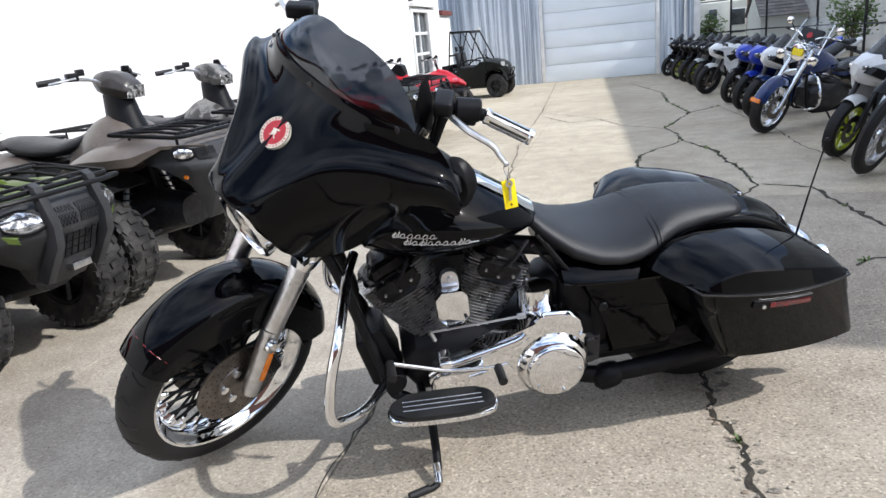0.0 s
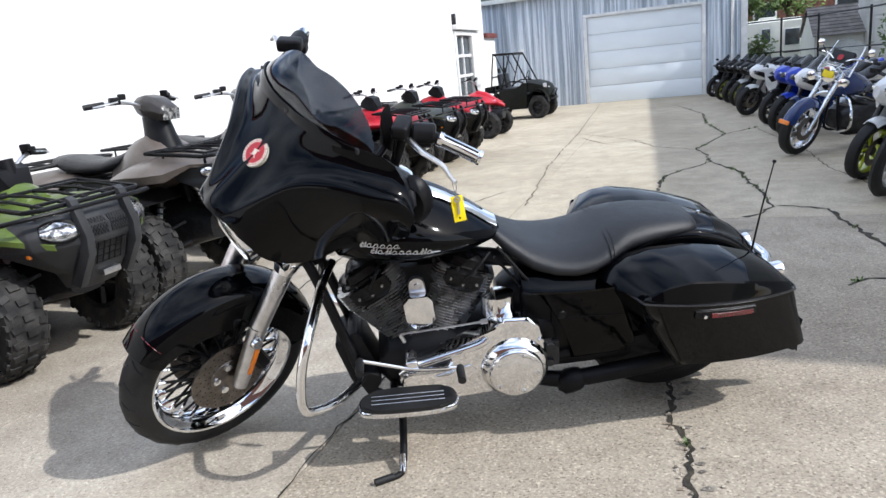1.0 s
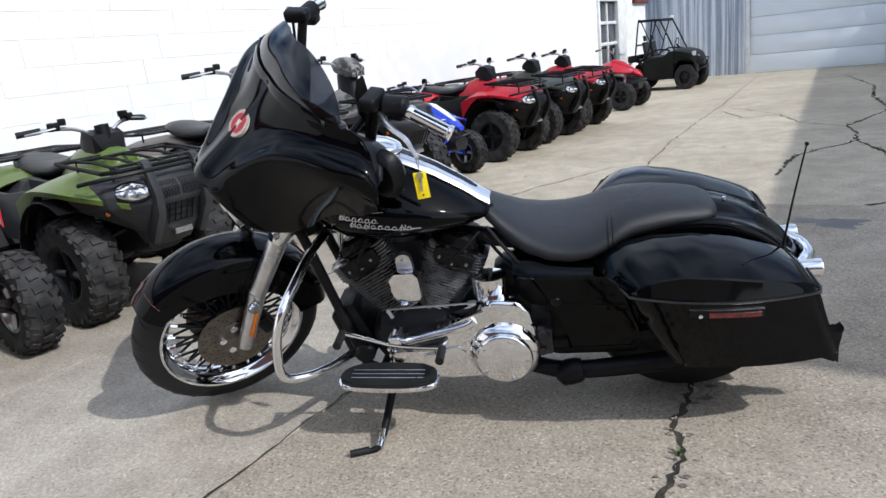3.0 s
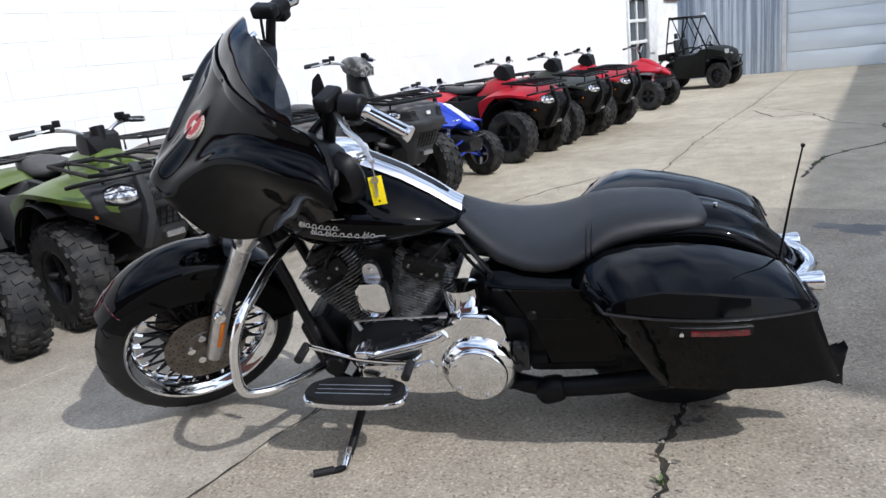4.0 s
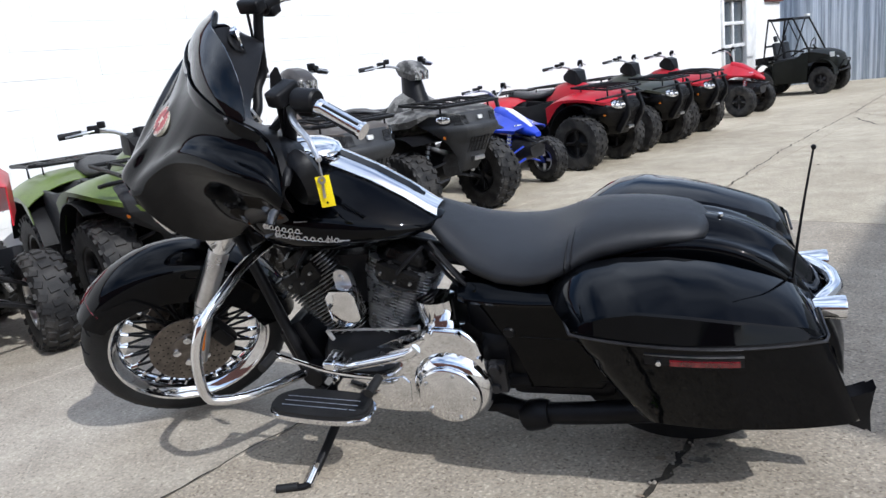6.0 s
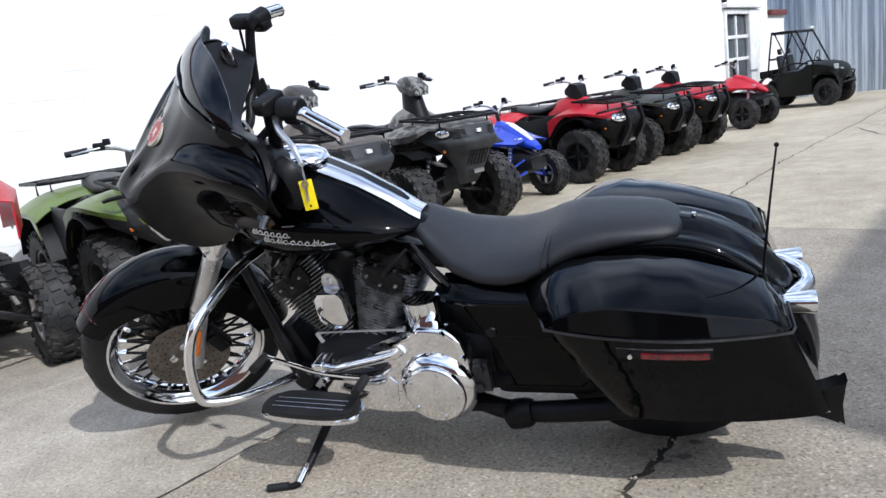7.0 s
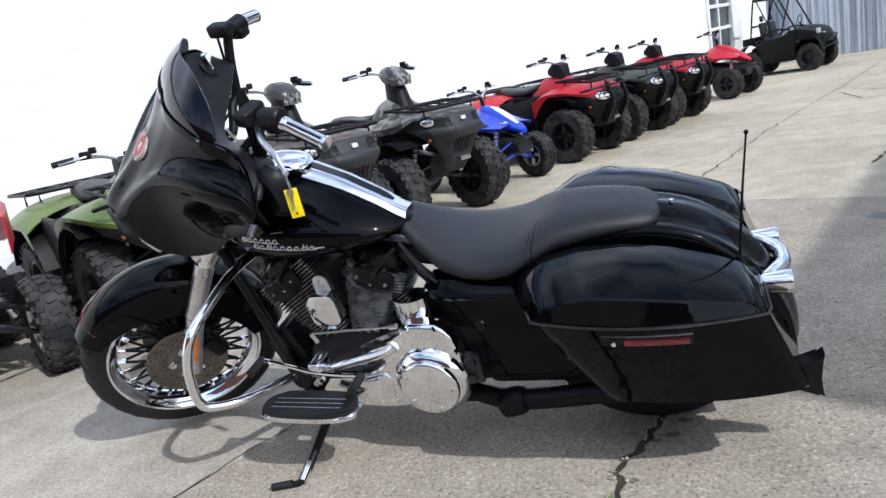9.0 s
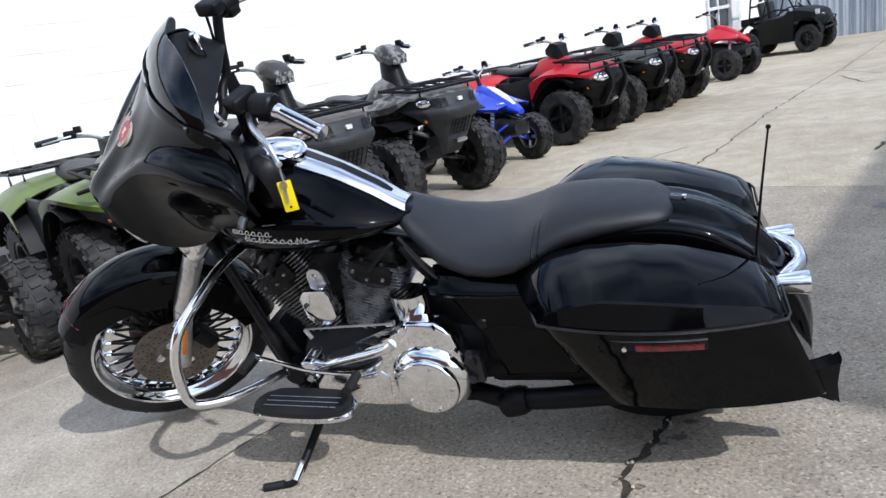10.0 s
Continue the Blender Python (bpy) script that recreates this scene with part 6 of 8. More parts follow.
lathe(b, [(0.0, -0.06), (0.03, -0.06), (0.038, -0.05), (0.04, 0.0), (0.04, 0.05), (0.0, 0.05)], (0.0, 0, 0), 20, m=rx(90))
bmesh.ops.transform(b, matrix=Matrix.Translation((-0.030, -0.110, 0.500)) @ Matrix.Diagonal((1.45, 1.15, 1.0, 1)), verts=b.verts)
bp("oil_filler", b, CHROME, "chrome filler cover")
for y, x0, z0 in ((-0.10, 0.03, 0.68), (-0.12, 0.05, 0.66), (-0.09, 0.02, 0.64)):
    b = B()
    tube(b, [(x0 - 0.05, y, z0 + 0.04), (x0, y - 0.01, z0 - 0.03), (x0 + 0.04, y, z0 - 0.09), (x0 + 0.05, y + 0.03, z0 - 0.14)], 0.006, 6, k=4)
    bp("cable", b, BLACKMATTE)
b = B()
lathe(b, [(0.0, -0.012), (0.016, -0.01), (0.019, 0.0), (0.0, 0.0)], (0.135, -0.19, 0.36), 14)
lathe(b, [(0.0, -0.012), (0.014, -0.01), (0.016, 0.0), (0.0, 0.0)], (0.13, -0.19, 0.30), 14)
box(b, (0.14, -0.175, 0.33), (0.05, 0.03, 0.1), None, 0.01)
bp("pivot_cover", b, DARKMETAL)
# air cleaner side is hidden; inner mass between wheel and cases
b = B()
box(b, (0.30, 0, 0.39), (0.30, 0.24, 0.34), None, 0.03)
bp("battery_box", b, BLACKMATTE)
b = B()
tube(b, [(0.12, -0.11, 0.27), (0.35, -0.115, 0.29), (0.606, -0.12, 0.325)], 0.028, 8)
tube(b, [(0.12, 0.11, 0.27), (0.35, 0.115, 0.29), (0.606, 0.12, 0.325)], 0.028, 8)
bp("swingarm", b, BLACKMATTE)
# side stand
b = B()
tube(b, [(-0.40, -0.12, 0.19), (-0.40, -0.20, 0.17), (-0.405, -0.33, 0.128), (-0.412, -0.415, 0.100)], [0.016, 0.012], 10, k=3)
tube(b, [(-0.412, -0.405, 0.105), (-0.43, -0.425, 0.094), (-0.50, -0.450, 0.0985)], [0.012, 0.0095], 8, k=3)
st = bp("side_stand", b, BLACKMATTE, "black side stand, folded out")
b = B()
tube(b, [(-0.445, -0.43, 0.098), (-0.505, -0.452, 0.1015)], 0.0125, 10)
bp("stand_foot", b, RUBBERNEW, "", st)
b = B()
tube(b, [(-0.41, -0.36, 0.118), (-0.413, -0.42, 0.099)], 0.0145, 10)
bp("stand_knuckle", b, CHROME, "", st)

# ---- quads along the white wall: x to their front, y to their left ----


def knobby(parent, c, R, w, rim_mat, steer=0.0, rim_style=0, seedk=0):
    """A balloon tyre with lugs, and its rim, standing on the ground at c."""
    ri = R * 0.50
    m = Matrix.Translation(c) @ rz(steer)
    prof = [(ri, -w * 0.40), (ri + 0.012, -w * 0.47), (R * 0.78, -w * 0.52), (R * 0.90, -w * 0.49), (R * 0.955, -w * 0.40), (R * 0.965, 0), (R * 0.955, w * 0.40), (R * 0.90, w * 0.49), (R * 0.78, w * 0.52), (ri + 0.012, w * 0.47), (ri, w * 0.40)]
    wh = part("wheel", lathe(B(), prof, (0, 0, 0), 36, closed=True), RUBBER, parent, "knobby balloon tyre", m=m)
    b = B()
    n = 24
    for k in range(n):
        for lane, (y0, y1) in enumerate(((-0.48, -0.22), (-0.16, 0.16), (0.22, 0.48))):
            a = 2 * math.pi * (k + (0.5 if lane == 1 else 0.0)) / n
            mm = Matrix.Rotation(-a, 4, "Y")
            skew = (0.35, 0.0, -0.35)[lane] if seedk % 2 else (-0.35, 0.2, 0.35)[lane]
            rr = R * (0.972 if lane == 1 else 0.955)
            tilt = rx((18, 0, -18)[lane])
            box(b, (0, 0, 0), (0.034, w * (y1 - y0) * 0.86, R * 0.05), mm @ Matrix.Translation((0, w * (y0 + y1) / 2, rr)) @ tilt @ rz(skew * 50))
        # shoulder lugs
        for s in (-1, 1):
            a = 2 * math.pi * (k + 0.25) / n
            mm = Matrix.Rotation(-a, 4, "Y")
            box(b, (0, 0, 0), (0.030, 0.016, R * 0.10), mm @ Matrix.Translation((0, s * w * 0.505, R * 0.86)) @ rx(-s * 14))
    part("tread", b, RUBBER, wh, angle=20, m=m)
    b = B()
    lathe(b, [(ri + 0.004, -w * 0.44), (ri - 0.012, -w * 0.42), (ri - 0.02, -w * 0.3), (ri * 0.85, -w * 0.1), (ri * 0.85, w * 0.1), (ri - 0.02, w * 0.3), (ri - 0.012, w * 0.42), (ri + 0.004, w * 0.44)], (0, 0, 0), 32, closed=True)
    part("rim", b, rim_mat, wh, "", m=m)
    b = B()
    lathe(b, [(0.0, -w * 0.30), (0.035, -w * 0.30), (0.05, -w * 0.24), (ri * 0.55, -w * 0.18), (ri * 0.88, -w * 0.16), (ri * 0.88, w * 0.16), (ri * 0.55, w * 0.18), (0.05, w * 0.24), (0.035, w * 0.30), (0.0, w * 0.30)], (0, 0, 0), 28)
    part("disc_plate", b, BLACKMATTE if rim_style == 0 else DARKMETAL, wh, m=m)
    cnt = 5 if rim_style else 4
    for s in (-1, 1):
        for k in range(cnt):
            a = 2 * math.pi * k / cnt
            for off in (-0.22, 0.22) if rim_style else (0.0,):
                p0 = Vector((0.045 * math.cos(a), s * w * 0.27, 0.045 * math.sin(a)))
                p1 = Vector((ri * 0.92 * math.cos(a + off), s * w * 0.33, ri * 0.92 * math.sin(a + off)))
                b = B()
                tube(b, [tuple(p0), tuple(p1)], 0.011 if rim_style else 0.02, 6)
                part("spoke", b, rim_mat, wh, m=m)
    return wh


def shell(prof, hw, edge, n=20, thick=0.006, lip=0.05, power=3.5):
    """A fender shell: prof rows of (x, top z); edge(x) gives the height of the outer rim."""
    rows = []
    for x, z in prof:
        row = []
        w = hw(x) if callable(hw) else hw
        d = lip(x) if callable(lip) else lip
        for i in range(n + 1):
            s = -1 + 2 * i / n
            e = edge(x)
            row.append(Vector((x, w * s, z - (z - e) * abs(s) ** power)))
        # turned-down lip
        first, last = row[0], row[-1]
        row.insert(0, first + Vector((0, 0.002, -d * 0.2)))
        row.insert(0, first + Vector((0, 0.010, -d)))
        row.append(last + Vector((0, -0.002, -d * 0.2)))
        row.append(last + Vector((0, -0.010, -d)))
        rows.append(row)
    return sheet(B(), rows, thick)


def rack(parent, x0, x1, hw, z, material, slope=0.0, label="black steel cargo rack"):
    b = B()

    def zz(x):
        return z + slope * (x - x0)
    tube(b, [(x0, -hw, zz(x0)), (x1 - 0.05, -hw, zz(x1)), (x1, -hw * 0.85, zz(x1)), (x1, hw * 0.85, zz(x1)), (x1 - 0.05, hw, zz(x1)), (x0, hw, zz(x0))], 0.013, 8, closed=True)
    r = part("rack", b, material, parent, label)
    for k in range(5):
        y = -hw * 0.75 + 1.5 * hw * k / 4
        b = B()
        tube(b, [(x0, y, zz(x0) + 0.002), ((x0 + x1) / 2, y, zz((x0 + x1) / 2) + 0.016), (x1, y, zz(x1) + 0.002)], 0.010, 6)
        part("rack_bar", b, material, r)
    for xx in (x0 + 0.08, x1 - 0.08):
        b = B()
        tube(b, [(xx, -hw * 0.8, zz(xx) - 0.1), (xx, -hw * 0.8, zz(xx) + 0.008), (xx, hw * 0.8, zz(xx) + 0.008), (xx, hw * 0.8, zz(xx) - 0.1)], 0.010, 6)
        part("rack_brace", b, material, r)
    return r


def bars(parent, x, z, hw=0.40, grip=BLACKMATTE):
    b = B()
    tube(b, [(x + 0.05, 0, z - 0.10), (x + 0.05, 0.08, z - 0.05), (x + 0.02, 0.16, z - 0.01), (x - 0.06, 0.3, z), (x - 0.12, hw, z - 0.01)], 0.012, 8, k=3)
    tube(b, [(x + 0.05, 0, z - 0.10), (x + 0.05, -0.08, z - 0.05), (x + 0.02, -0.16, z - 0.01), (x - 0.06, -0.3, z), (x - 0.12, -hw, z - 0.01)], 0.012, 8, k=3)
    h = part("handlebar", b, ALLOY, parent, "quad handlebar with black grips")
    for s in (-1, 1):
        b = B()
        tube(b, [(x - 0.065, s * 0.3, z), (x - 0.125, s * (hw + 0.02), z - 0.01)], 0.019, 10)
        part("grip", b, RUBBERNEW, h)
        b = B()
        box(b, (x - 0.03, s * 0.24, z + 0.012), (0.06, 0.07, 0.05), rz(s * 25), 0.01)
        box(b, (x - 0.0, s * 0.2, z + 0.035), (0.05, 0.045, 0.04), rz(s * 25), 0.008)
        part("control_pod", b, BLACKMATTE, h)
        b = B()
        tube(b, [(x + 0.01, s * 0.25, z + 0.005), (x - 0.01, s * 0.33, z - 0.005), (x - 0.06, s * 0.40, z - 0.015)], 0.006, 6, k=2)
        part("lever", b, ALLOY, h)
    return h


def chassis(parent, wf=0.64, wr=-0.64, track=0.44, R=0.31, shock=DARKMETAL, arm=DARKMETAL):
    b = B()
    loft(b, [oval(x, zb, zt, w, 14, 3) for x, zb, zt, w in ((-0.75, 0.36, 0.55, 0.14), (-0.4, 0.26, 0.62, 0.19), (0.0, 0.24, 0.66, 0.2), (0.35, 0.26, 0.62, 0.18), (0.8, 0.36, 0.55, 0.13))])
    part("engine", b, DARKMETAL, parent, "dark engine and frame")
    for s in (-1, 1):
        b = B()
        for x in (wf - 0.16, wf + 0.14):
            rod(b, (x, s * 0.13, 0.36), (wf, s * (track - 0.06), R - 0.03), 0.014, 6)
            rod(b, (x, s * 0.15, 0.5), (wf, s * (track - 0.07), R + 0.1), 0.012, 6)
        part("control_arm", b, arm, parent)
        b = B()
        p0, p1 = Vector((wf - 0.02, s * 0.16, 0.72)), Vector((wf, s * (track - 0.14), 0.36))
        rod(b, p0, p1, 0.02, 8)
        sh = part("shock", b, ALLOY, parent)
        b = B()
        pts = []
        for i in range(60):
            t = i / 59
            a = t * 2 * math.pi * 7
            pts.append(tuple(p0.lerp(p1, 0.1 + 0.75 * t) + Vector((0.032 * math.cos(a), 0.032 * math.sin(a), 0))))
        tube(b, pts, 0.006, 5)
        part("spring", b, shock, sh)
        b = B()
        rod(b, (wr, s * 0.1, R), (wr, s * track, R), 0.02, 8)
        rod(b, (wr + 0.35, s * 0.18, 0.36), (wr, s * (track - 0.1), R), 0.02, 6)
        part("rear_axle", b, DARKMETAL, parent)
        b = B()
        box(b, (0.0, s * 0.34, 0.34), (0.46, 0.22, 0.03), None, 0.01)
        box(b, (0.25, s * 0.36, 0.43), (0.03, 0.24, 0.2), ry(-20), 0.01)
        part("footwell", b, BLACKMATTE, parent)


def utility_quad(label, v, u, colour, lower, heading=0.0, pod=None, guard=False, nose_m=Matrix(), rim=BLACKMATTE, rim_style=0, steer=0.0, wf=None, track=None, drop=0.0, z=0.0):
    q = thing("quad_bike", label, "quad bike", yard(v - 0.59, u, z, heading), "quads along the wall")
    R = 0.32
    tall = pod is not None
    WF = wf or (0.73 if tall else 0.64)
    for i, (x, s) in enumerate(((WF, 1), (WF, -1), (-0.62, 1), (-0.62, -1))):
        knobby(q, Vector((x, s * (track or (0.48 if tall else 0.44)), R - 0.008)), R, 0.22 if x > 0 else 0.25, rim, steer if x > 0 else 0, rim_style, i)
    chassis(q, WF, R=R)

    up = Matrix.Translation((0, 0, 0.045 if tall else 0.0))

    def edge_f(x):
        if tall:
            return 0.815 + 0.16 * max(0, min(1, (x - 0.74) / 0.12)) * 0.3 - 0.10 * max(0, x - 0.85) - 1.1 * max(0, 0.46 - x) ** 2
        return 0.805 - 0.6 * max(0, x - 0.62) ** 2 - 1.1 * max(0, 0.50 - x) ** 2

    def wide_f(x):
        return lerp_table([(0.2, 0.52), (0.6, 0.53), (0.78, 0.46 if tall else 0.53), (0.90, 0.34 if tall else 0.46), (1.0, 0.26 if tall else 0.36), (1.10, 0.19 if tall else 0.24)], x)[0]

    def lip_f(x):
        return ((0.05 if x < 0.76 else 0.02) if tall else 0.03) + (1.6 if tall else 0.8) * max(0, 0.44 - x)
    if tall:
        prof = [(0.24, 0.82), (0.30, 0.855), (0.38, 0.885), (0.48, 0.90), (0.6, 0.905), (0.75, 0.90), (0.88, 0.885), (0.98, 0.862), (1.05, 0.84), (1.085, 0.81)]
    else:
        prof = [(0.24, 0.79), (0.30, 0.82), (0.38, 0.85), (0.48, 0.872), (0.6, 0.88), (0.72, 0.87), (0.84, 0.848), (0.94, 0.815), (1.02, 0.775), (1.05, 0.74)]
    part("front_fender", shell(prof, wide_f, edge_f, 24, lip=lip_f, power=4.0 if tall else 3.0), colour, q, "front fender panel", angle=50, m=Matrix.Translation((nose_m[0][3], 0, 0)) @ up)

    def edge_r(x):
        return 0.755 - 0.7 * max(0, -0.66 - x) ** 2 - 1.3 * max(0, x + 0.52) ** 2
    part("rear_fender", shell([(-1.03, 0.80), (-0.93, 0.85), (-0.8, 0.875), (-0.62, 0.88), (-0.45, 0.865), (-0.3, 0.82)], 0.57, edge_r, lip=lambda x: 0.035 + 0.5 * max(0, x + 0.46)), colour, q, "rear fender panel", angle=55)
    b = B()
    loft(b, [[Vector((x, s * w, z)) for s, z in ((-1, zb), (-1, 0.74), (-0.8, zt), (0.8, zt), (1, 0.74), (1, zb))] for x, w, zb, zt in ((-1.0, 0.30, 0.62, 0.78), (-0.9, 0.40, 0.58, 0.82), (-0.5, 0.36, 0.56, 0.84), (-0.24, 0.30, 0.50, 0.80))])
    part("rear_body", b, lower, q, "dark rear body under the fender", angle=30)
    # inner arch liners in black
    for xc in (WF, -0.62):
        for s in (-1, 1):
            b = B()
            rows = []
            for i in range(9):
                a = radians((58 if xc > 0 else 15) + (107 if xc > 0 else 150) * i / 8)
                rows.append([Vector((xc + 0.385 * math.cos(a), s * y, min(0.80, R + 0.43 * math.sin(a)))) for y in (0.2, 0.36, 0.545)])
            sheet(b, rows, 0.006)
            part("arch_liner", b, BLACKMATTE, q)
    # tank cover and seat
    b = B()
    loft(b, [oval(x, zb, zt, w, 18, 2.8, top=w * 0.6) for x, zb, zt, w in ((0.56, 0.80, 0.90, 0.12 + 0.10 * tall), (0.46, 0.72, 0.965 + 0.03 * tall, 0.17 + 0.11 * tall), (0.34, 0.66, 1.0 + 0.05 * tall, 0.19 + 0.10 * tall), (0.22, 0.64, 0.99 + 0.03 * tall, 0.19 + 0.06 * tall), (0.1, 0.60, 0.96, 0.18), (-0.02, 0.60, 0.90, 0.15))])
    part("tank_cover", b, colour, q, angle=60, m=up)
    b = B()
    loft(b, [oval(x, zb, zt, w, 18, 3.0, top=w * 0.8) for x, zb, zt, w in ((0.14, 0.90, 0.955, 0.09), (0.06, 0.83, 0.93, 0.14), (-0.1, 0.80, 0.895, 0.165), (-0.3, 0.80, 0.90, 0.175), (-0.5, 0.82, 0.935, 0.165), (-0.62, 0.86, 0.94, 0.13), (-0.66, 0.88, 0.925, 0.08))])
    part("seat", b, LEATHER, q, "black quad seat", angle=60, m=up)
    for s in (-1, 1):
        b = B()
        prism(b, [(0.30, 0.80), (0.34, 0.56), (0.22, 0.40), (-0.15, 0.40), (-0.28, 0.58), (-0.25, 0.82), (0.0, 0.79)], s * 0.19, s * 0.23, 0.01)
        part("side_panel", b, lower, q)
        if not tall:
            b = B()
            prism(b, [(0.31, 0.80), (0.25, 0.58), (0.10, 0.48), (-0.24, 0.48), (-0.36, 0.62), (-0.36, 0.78), (-0.1, 0.76)], s * 0.42, s * 0.45, 0.008)
            part("side_skirt", b, lower, q, "dark grey plastic side skirt")
    # nose: rings stacked upwards, each with rear, corner and front points
    if tall:
        RING = [(0.33, 0.84, 0.15, 0.90, 0.14, 0.94, 0.12), (0.45, 0.87, 0.21, 0.96, 0.205, 1.02, 0.16), (0.56, 0.86, 0.31, 0.98, 0.295, 1.06, 0.19), (0.60, 0.84, 0.365, 1.00, 0.345, 1.10, 0.22), (0.66, 0.78, 0.42, 1.02, 0.395, 1.145, 0.245), (0.695, 0.70, 0.455, 1.00, 0.415, 1.14, 0.25), (0.72, 0.64, 0.455, 0.955, 0.405, 1.10, 0.245), (0.79, 0.58, 0.47, 0.95, 0.425, 1.08, 0.26), (0.80, 0.60, 0.44, 0.93, 0.40, 1.06, 0.25)]
    else:
        RING = [(0.36, 0.84, 0.15, 0.92, 0.15, 0.97, 0.12), (0.46, 0.86, 0.22, 0.97, 0.21, 1.03, 0.15), (0.57, 0.82, 0.42, 0.97, 0.38, 1.065, 0.19), (0.62, 0.74, 0.50, 0.99, 0.44, 1.10, 0.22), (0.69, 0.68, 0.525, 0.985, 0.455, 1.105, 0.22), (0.75, 0.66, 0.50, 0.95, 0.43, 1.06, 0.20), (0.77, 0.68, 0.46, 0.92, 0.40, 1.02, 0.18)]
    slim = 0.74 if tall else 0.86
    RING = [(z, xr + 0.08 * tall, wr * slim, xm, wm * slim, xf, wf * slim) for z, xr, wr, xm, wm, xf, wf in RING]
    b = B()
    loft(b, [[Vector((x, y, z)) for x, y in ((xr, -wr), (xm, -wm), (xf, -wf), (xf + 0.015, 0), (xf, wf), (xm, wm), (xr, wr))] for z, xr, wr, xm, wm, xf, wf in RING])
    bmesh.ops.bevel(b, geom=list(b.edges), offset=0.007, segments=1, affect="EDGES")
    nose = part("nose", b, lower, q, "dark moulded nose", angle=30, m=nose_m)

    def face(t, z, s, out=0.0):
        """A point on the nose: t 0 at the corner, 1 at the front edge, 2 at the middle."""
        _, _, xm, wm, xf, wf = lerp_table(RING, z)
        p = (Vector((xm, wm, z)).lerp(Vector((xf, wf, z)), t) if t < 1 else Vector((xf, wf, z)).lerp(Vector((xf + 0.015, 0, z)), t - 1))
        p += Vector((0.6, 0.8 * (1 if t < 1 else 0.1), 0)) * out
        return Vector((p.x, s * p.y, p.z))

    lo, hi = (0.722, 0.794) if tall else (0.650, 0.752)
    t0, t1 = (-0.10, 0.50) if tall else (0.30, 1.0)
    for s in (-1, 1):
        rows = []
        for i in range(7):
            t = t0 + (t1 - t0) * i / 6
            k = math.sin(math.pi * (0.12 + 0.76 * i / 6)) ** 0.6
            mid, half = (lo + hi) / 2 + (0.0 if tall else 0.012 * (0.5 - i / 6)), (hi - lo) / 2 * k
            rows.append([face(t, mid + half * e, s, 0.008 + 0.012 * (1 - e * e)) for e in (-1, -0.5, 0, 0.5, 1)])
        part("headlamp", sheet(B(), rows, 0.004), LENS, nose, "clear headlamp", angle=70, m=nose_m)
        b = B()
        rim_pts = [r[0] for r in rows] + [r[-1] for r in rows[::-1]]
        tube(b, [tuple(p) for p in rim_pts], 0.008, 6, closed=True)
        part("lamp_bezel", b, BLACKMATTE, nose, m=nose_m)
        b = B()
        c = face(0.0, 0.62 if tall else 0.60, s, 0.012) + Vector((-0.05, 0, 0))
        box(b, c, (0.03, 0.02, 0.026), rz(s * 10), 0.008, 2)
        part("side_marker", b, AMBER, nose, "amber marker", m=nose_m)
        # grille mesh beside the lamp
        g0, g1 = (0.58, 1.30) if tall else (1.0, 1.95)
        gl, gh = (0.712, 0.782) if tall else (0.64, 0.73)
        rows = [[face(g0 + (g1 - g0) * i / 8, gl + (gh - gl) * e, s, 0.004) for e in (0, 0.5, 1)] for i in range(9)]
        part("grille_recess", sheet(B(), rows, 0.002), BLACKMATTE, nose, m=nose_m)
        b = B()
        for i in range(9):
            for e in range(3):
                a = g0 + (g1 - g0) * i / 9
                d = (g1 - g0) / 9
                z0 = gl + (gh - gl) * e / 3
                z1 = z0 + (gh - gl) / 3
                rod(b, face(a, z0, s, 0.009), face(min(1.99, a + d * 0.5), z1, s, 0.009), 0.0022, 4)
                rod(b, face(min(1.99, a + d * 0.5), z1, s, 0.009), face(min(1.99, a + d), z0, s, 0.009), 0.0022, 4)
        part("grille", b, GREYPLASTIC, nose, "grey mesh grille", m=nose_m)
    b = B()
    for k in range(4):
        p = face(1.4, 0.49 + 0.035 * k, 1, 0.006)
        rod(b, (p.x + 0.006, -p.y, p.z), (p.x + 0.006, p.y, p.z), 0.004, 4)
    for k in range(7):
        y = -0.12 + 0.04 * k
        rod(b, (face(1.5, 0.485, 1).x + 0.012, y, 0.485), (face(1.5, 0.60, 1).x + 0.012, y, 0.60), 0.004, 4)
    part("lower_grille", b, BLACKMATTE, nose, m=nose_m)
    b = B()
    box(b, (1.045, 0, 0.43), (0.05, 0.12, 0.035), None, 0.008)
    part("tow_hook", b, ALLOY, q, m=nose_m)
    if tall:
        b = B()
        p = face(1.99, 0.752, 1)
        box(b, (p.x + 0.012, 0, p.z), (0.008, 0.05, 0.030), None, 0.011, 3)
        part("emblem", b, WHITEPRINT, nose, "plain pale emblem", m=nose_m)
    if guard:
        b = B()
        for s in (-1, 1):
            prism(b, [(0.95, 0.40), (1.02, 0.38), (1.14, 0.56), (1.15, 0.66), (1.09, 0.84), (1.055, 0.86), (1.06, 0.80), (1.105, 0.65), (1.08, 0.56)], s * 0.16 - 0.025, s * 0.16 + 0.025, 0.008)
        part("front_guard", b, lower, q, "moulded front guard", m=nose_m)
        b = B()
        tube(b, [(0.90, -0.47, 0.775), (1.0, -0.43, 0.79), (1.09, -0.25, 0.80), (1.10, 0, 0.802), (1.09, 0.25, 0.80), (1.0, 0.43, 0.79), (0.90, 0.47, 0.775)], 0.012, 8, k=3)
        part("guard_rail", b, BLACKMATTE, q, m=nose_m)
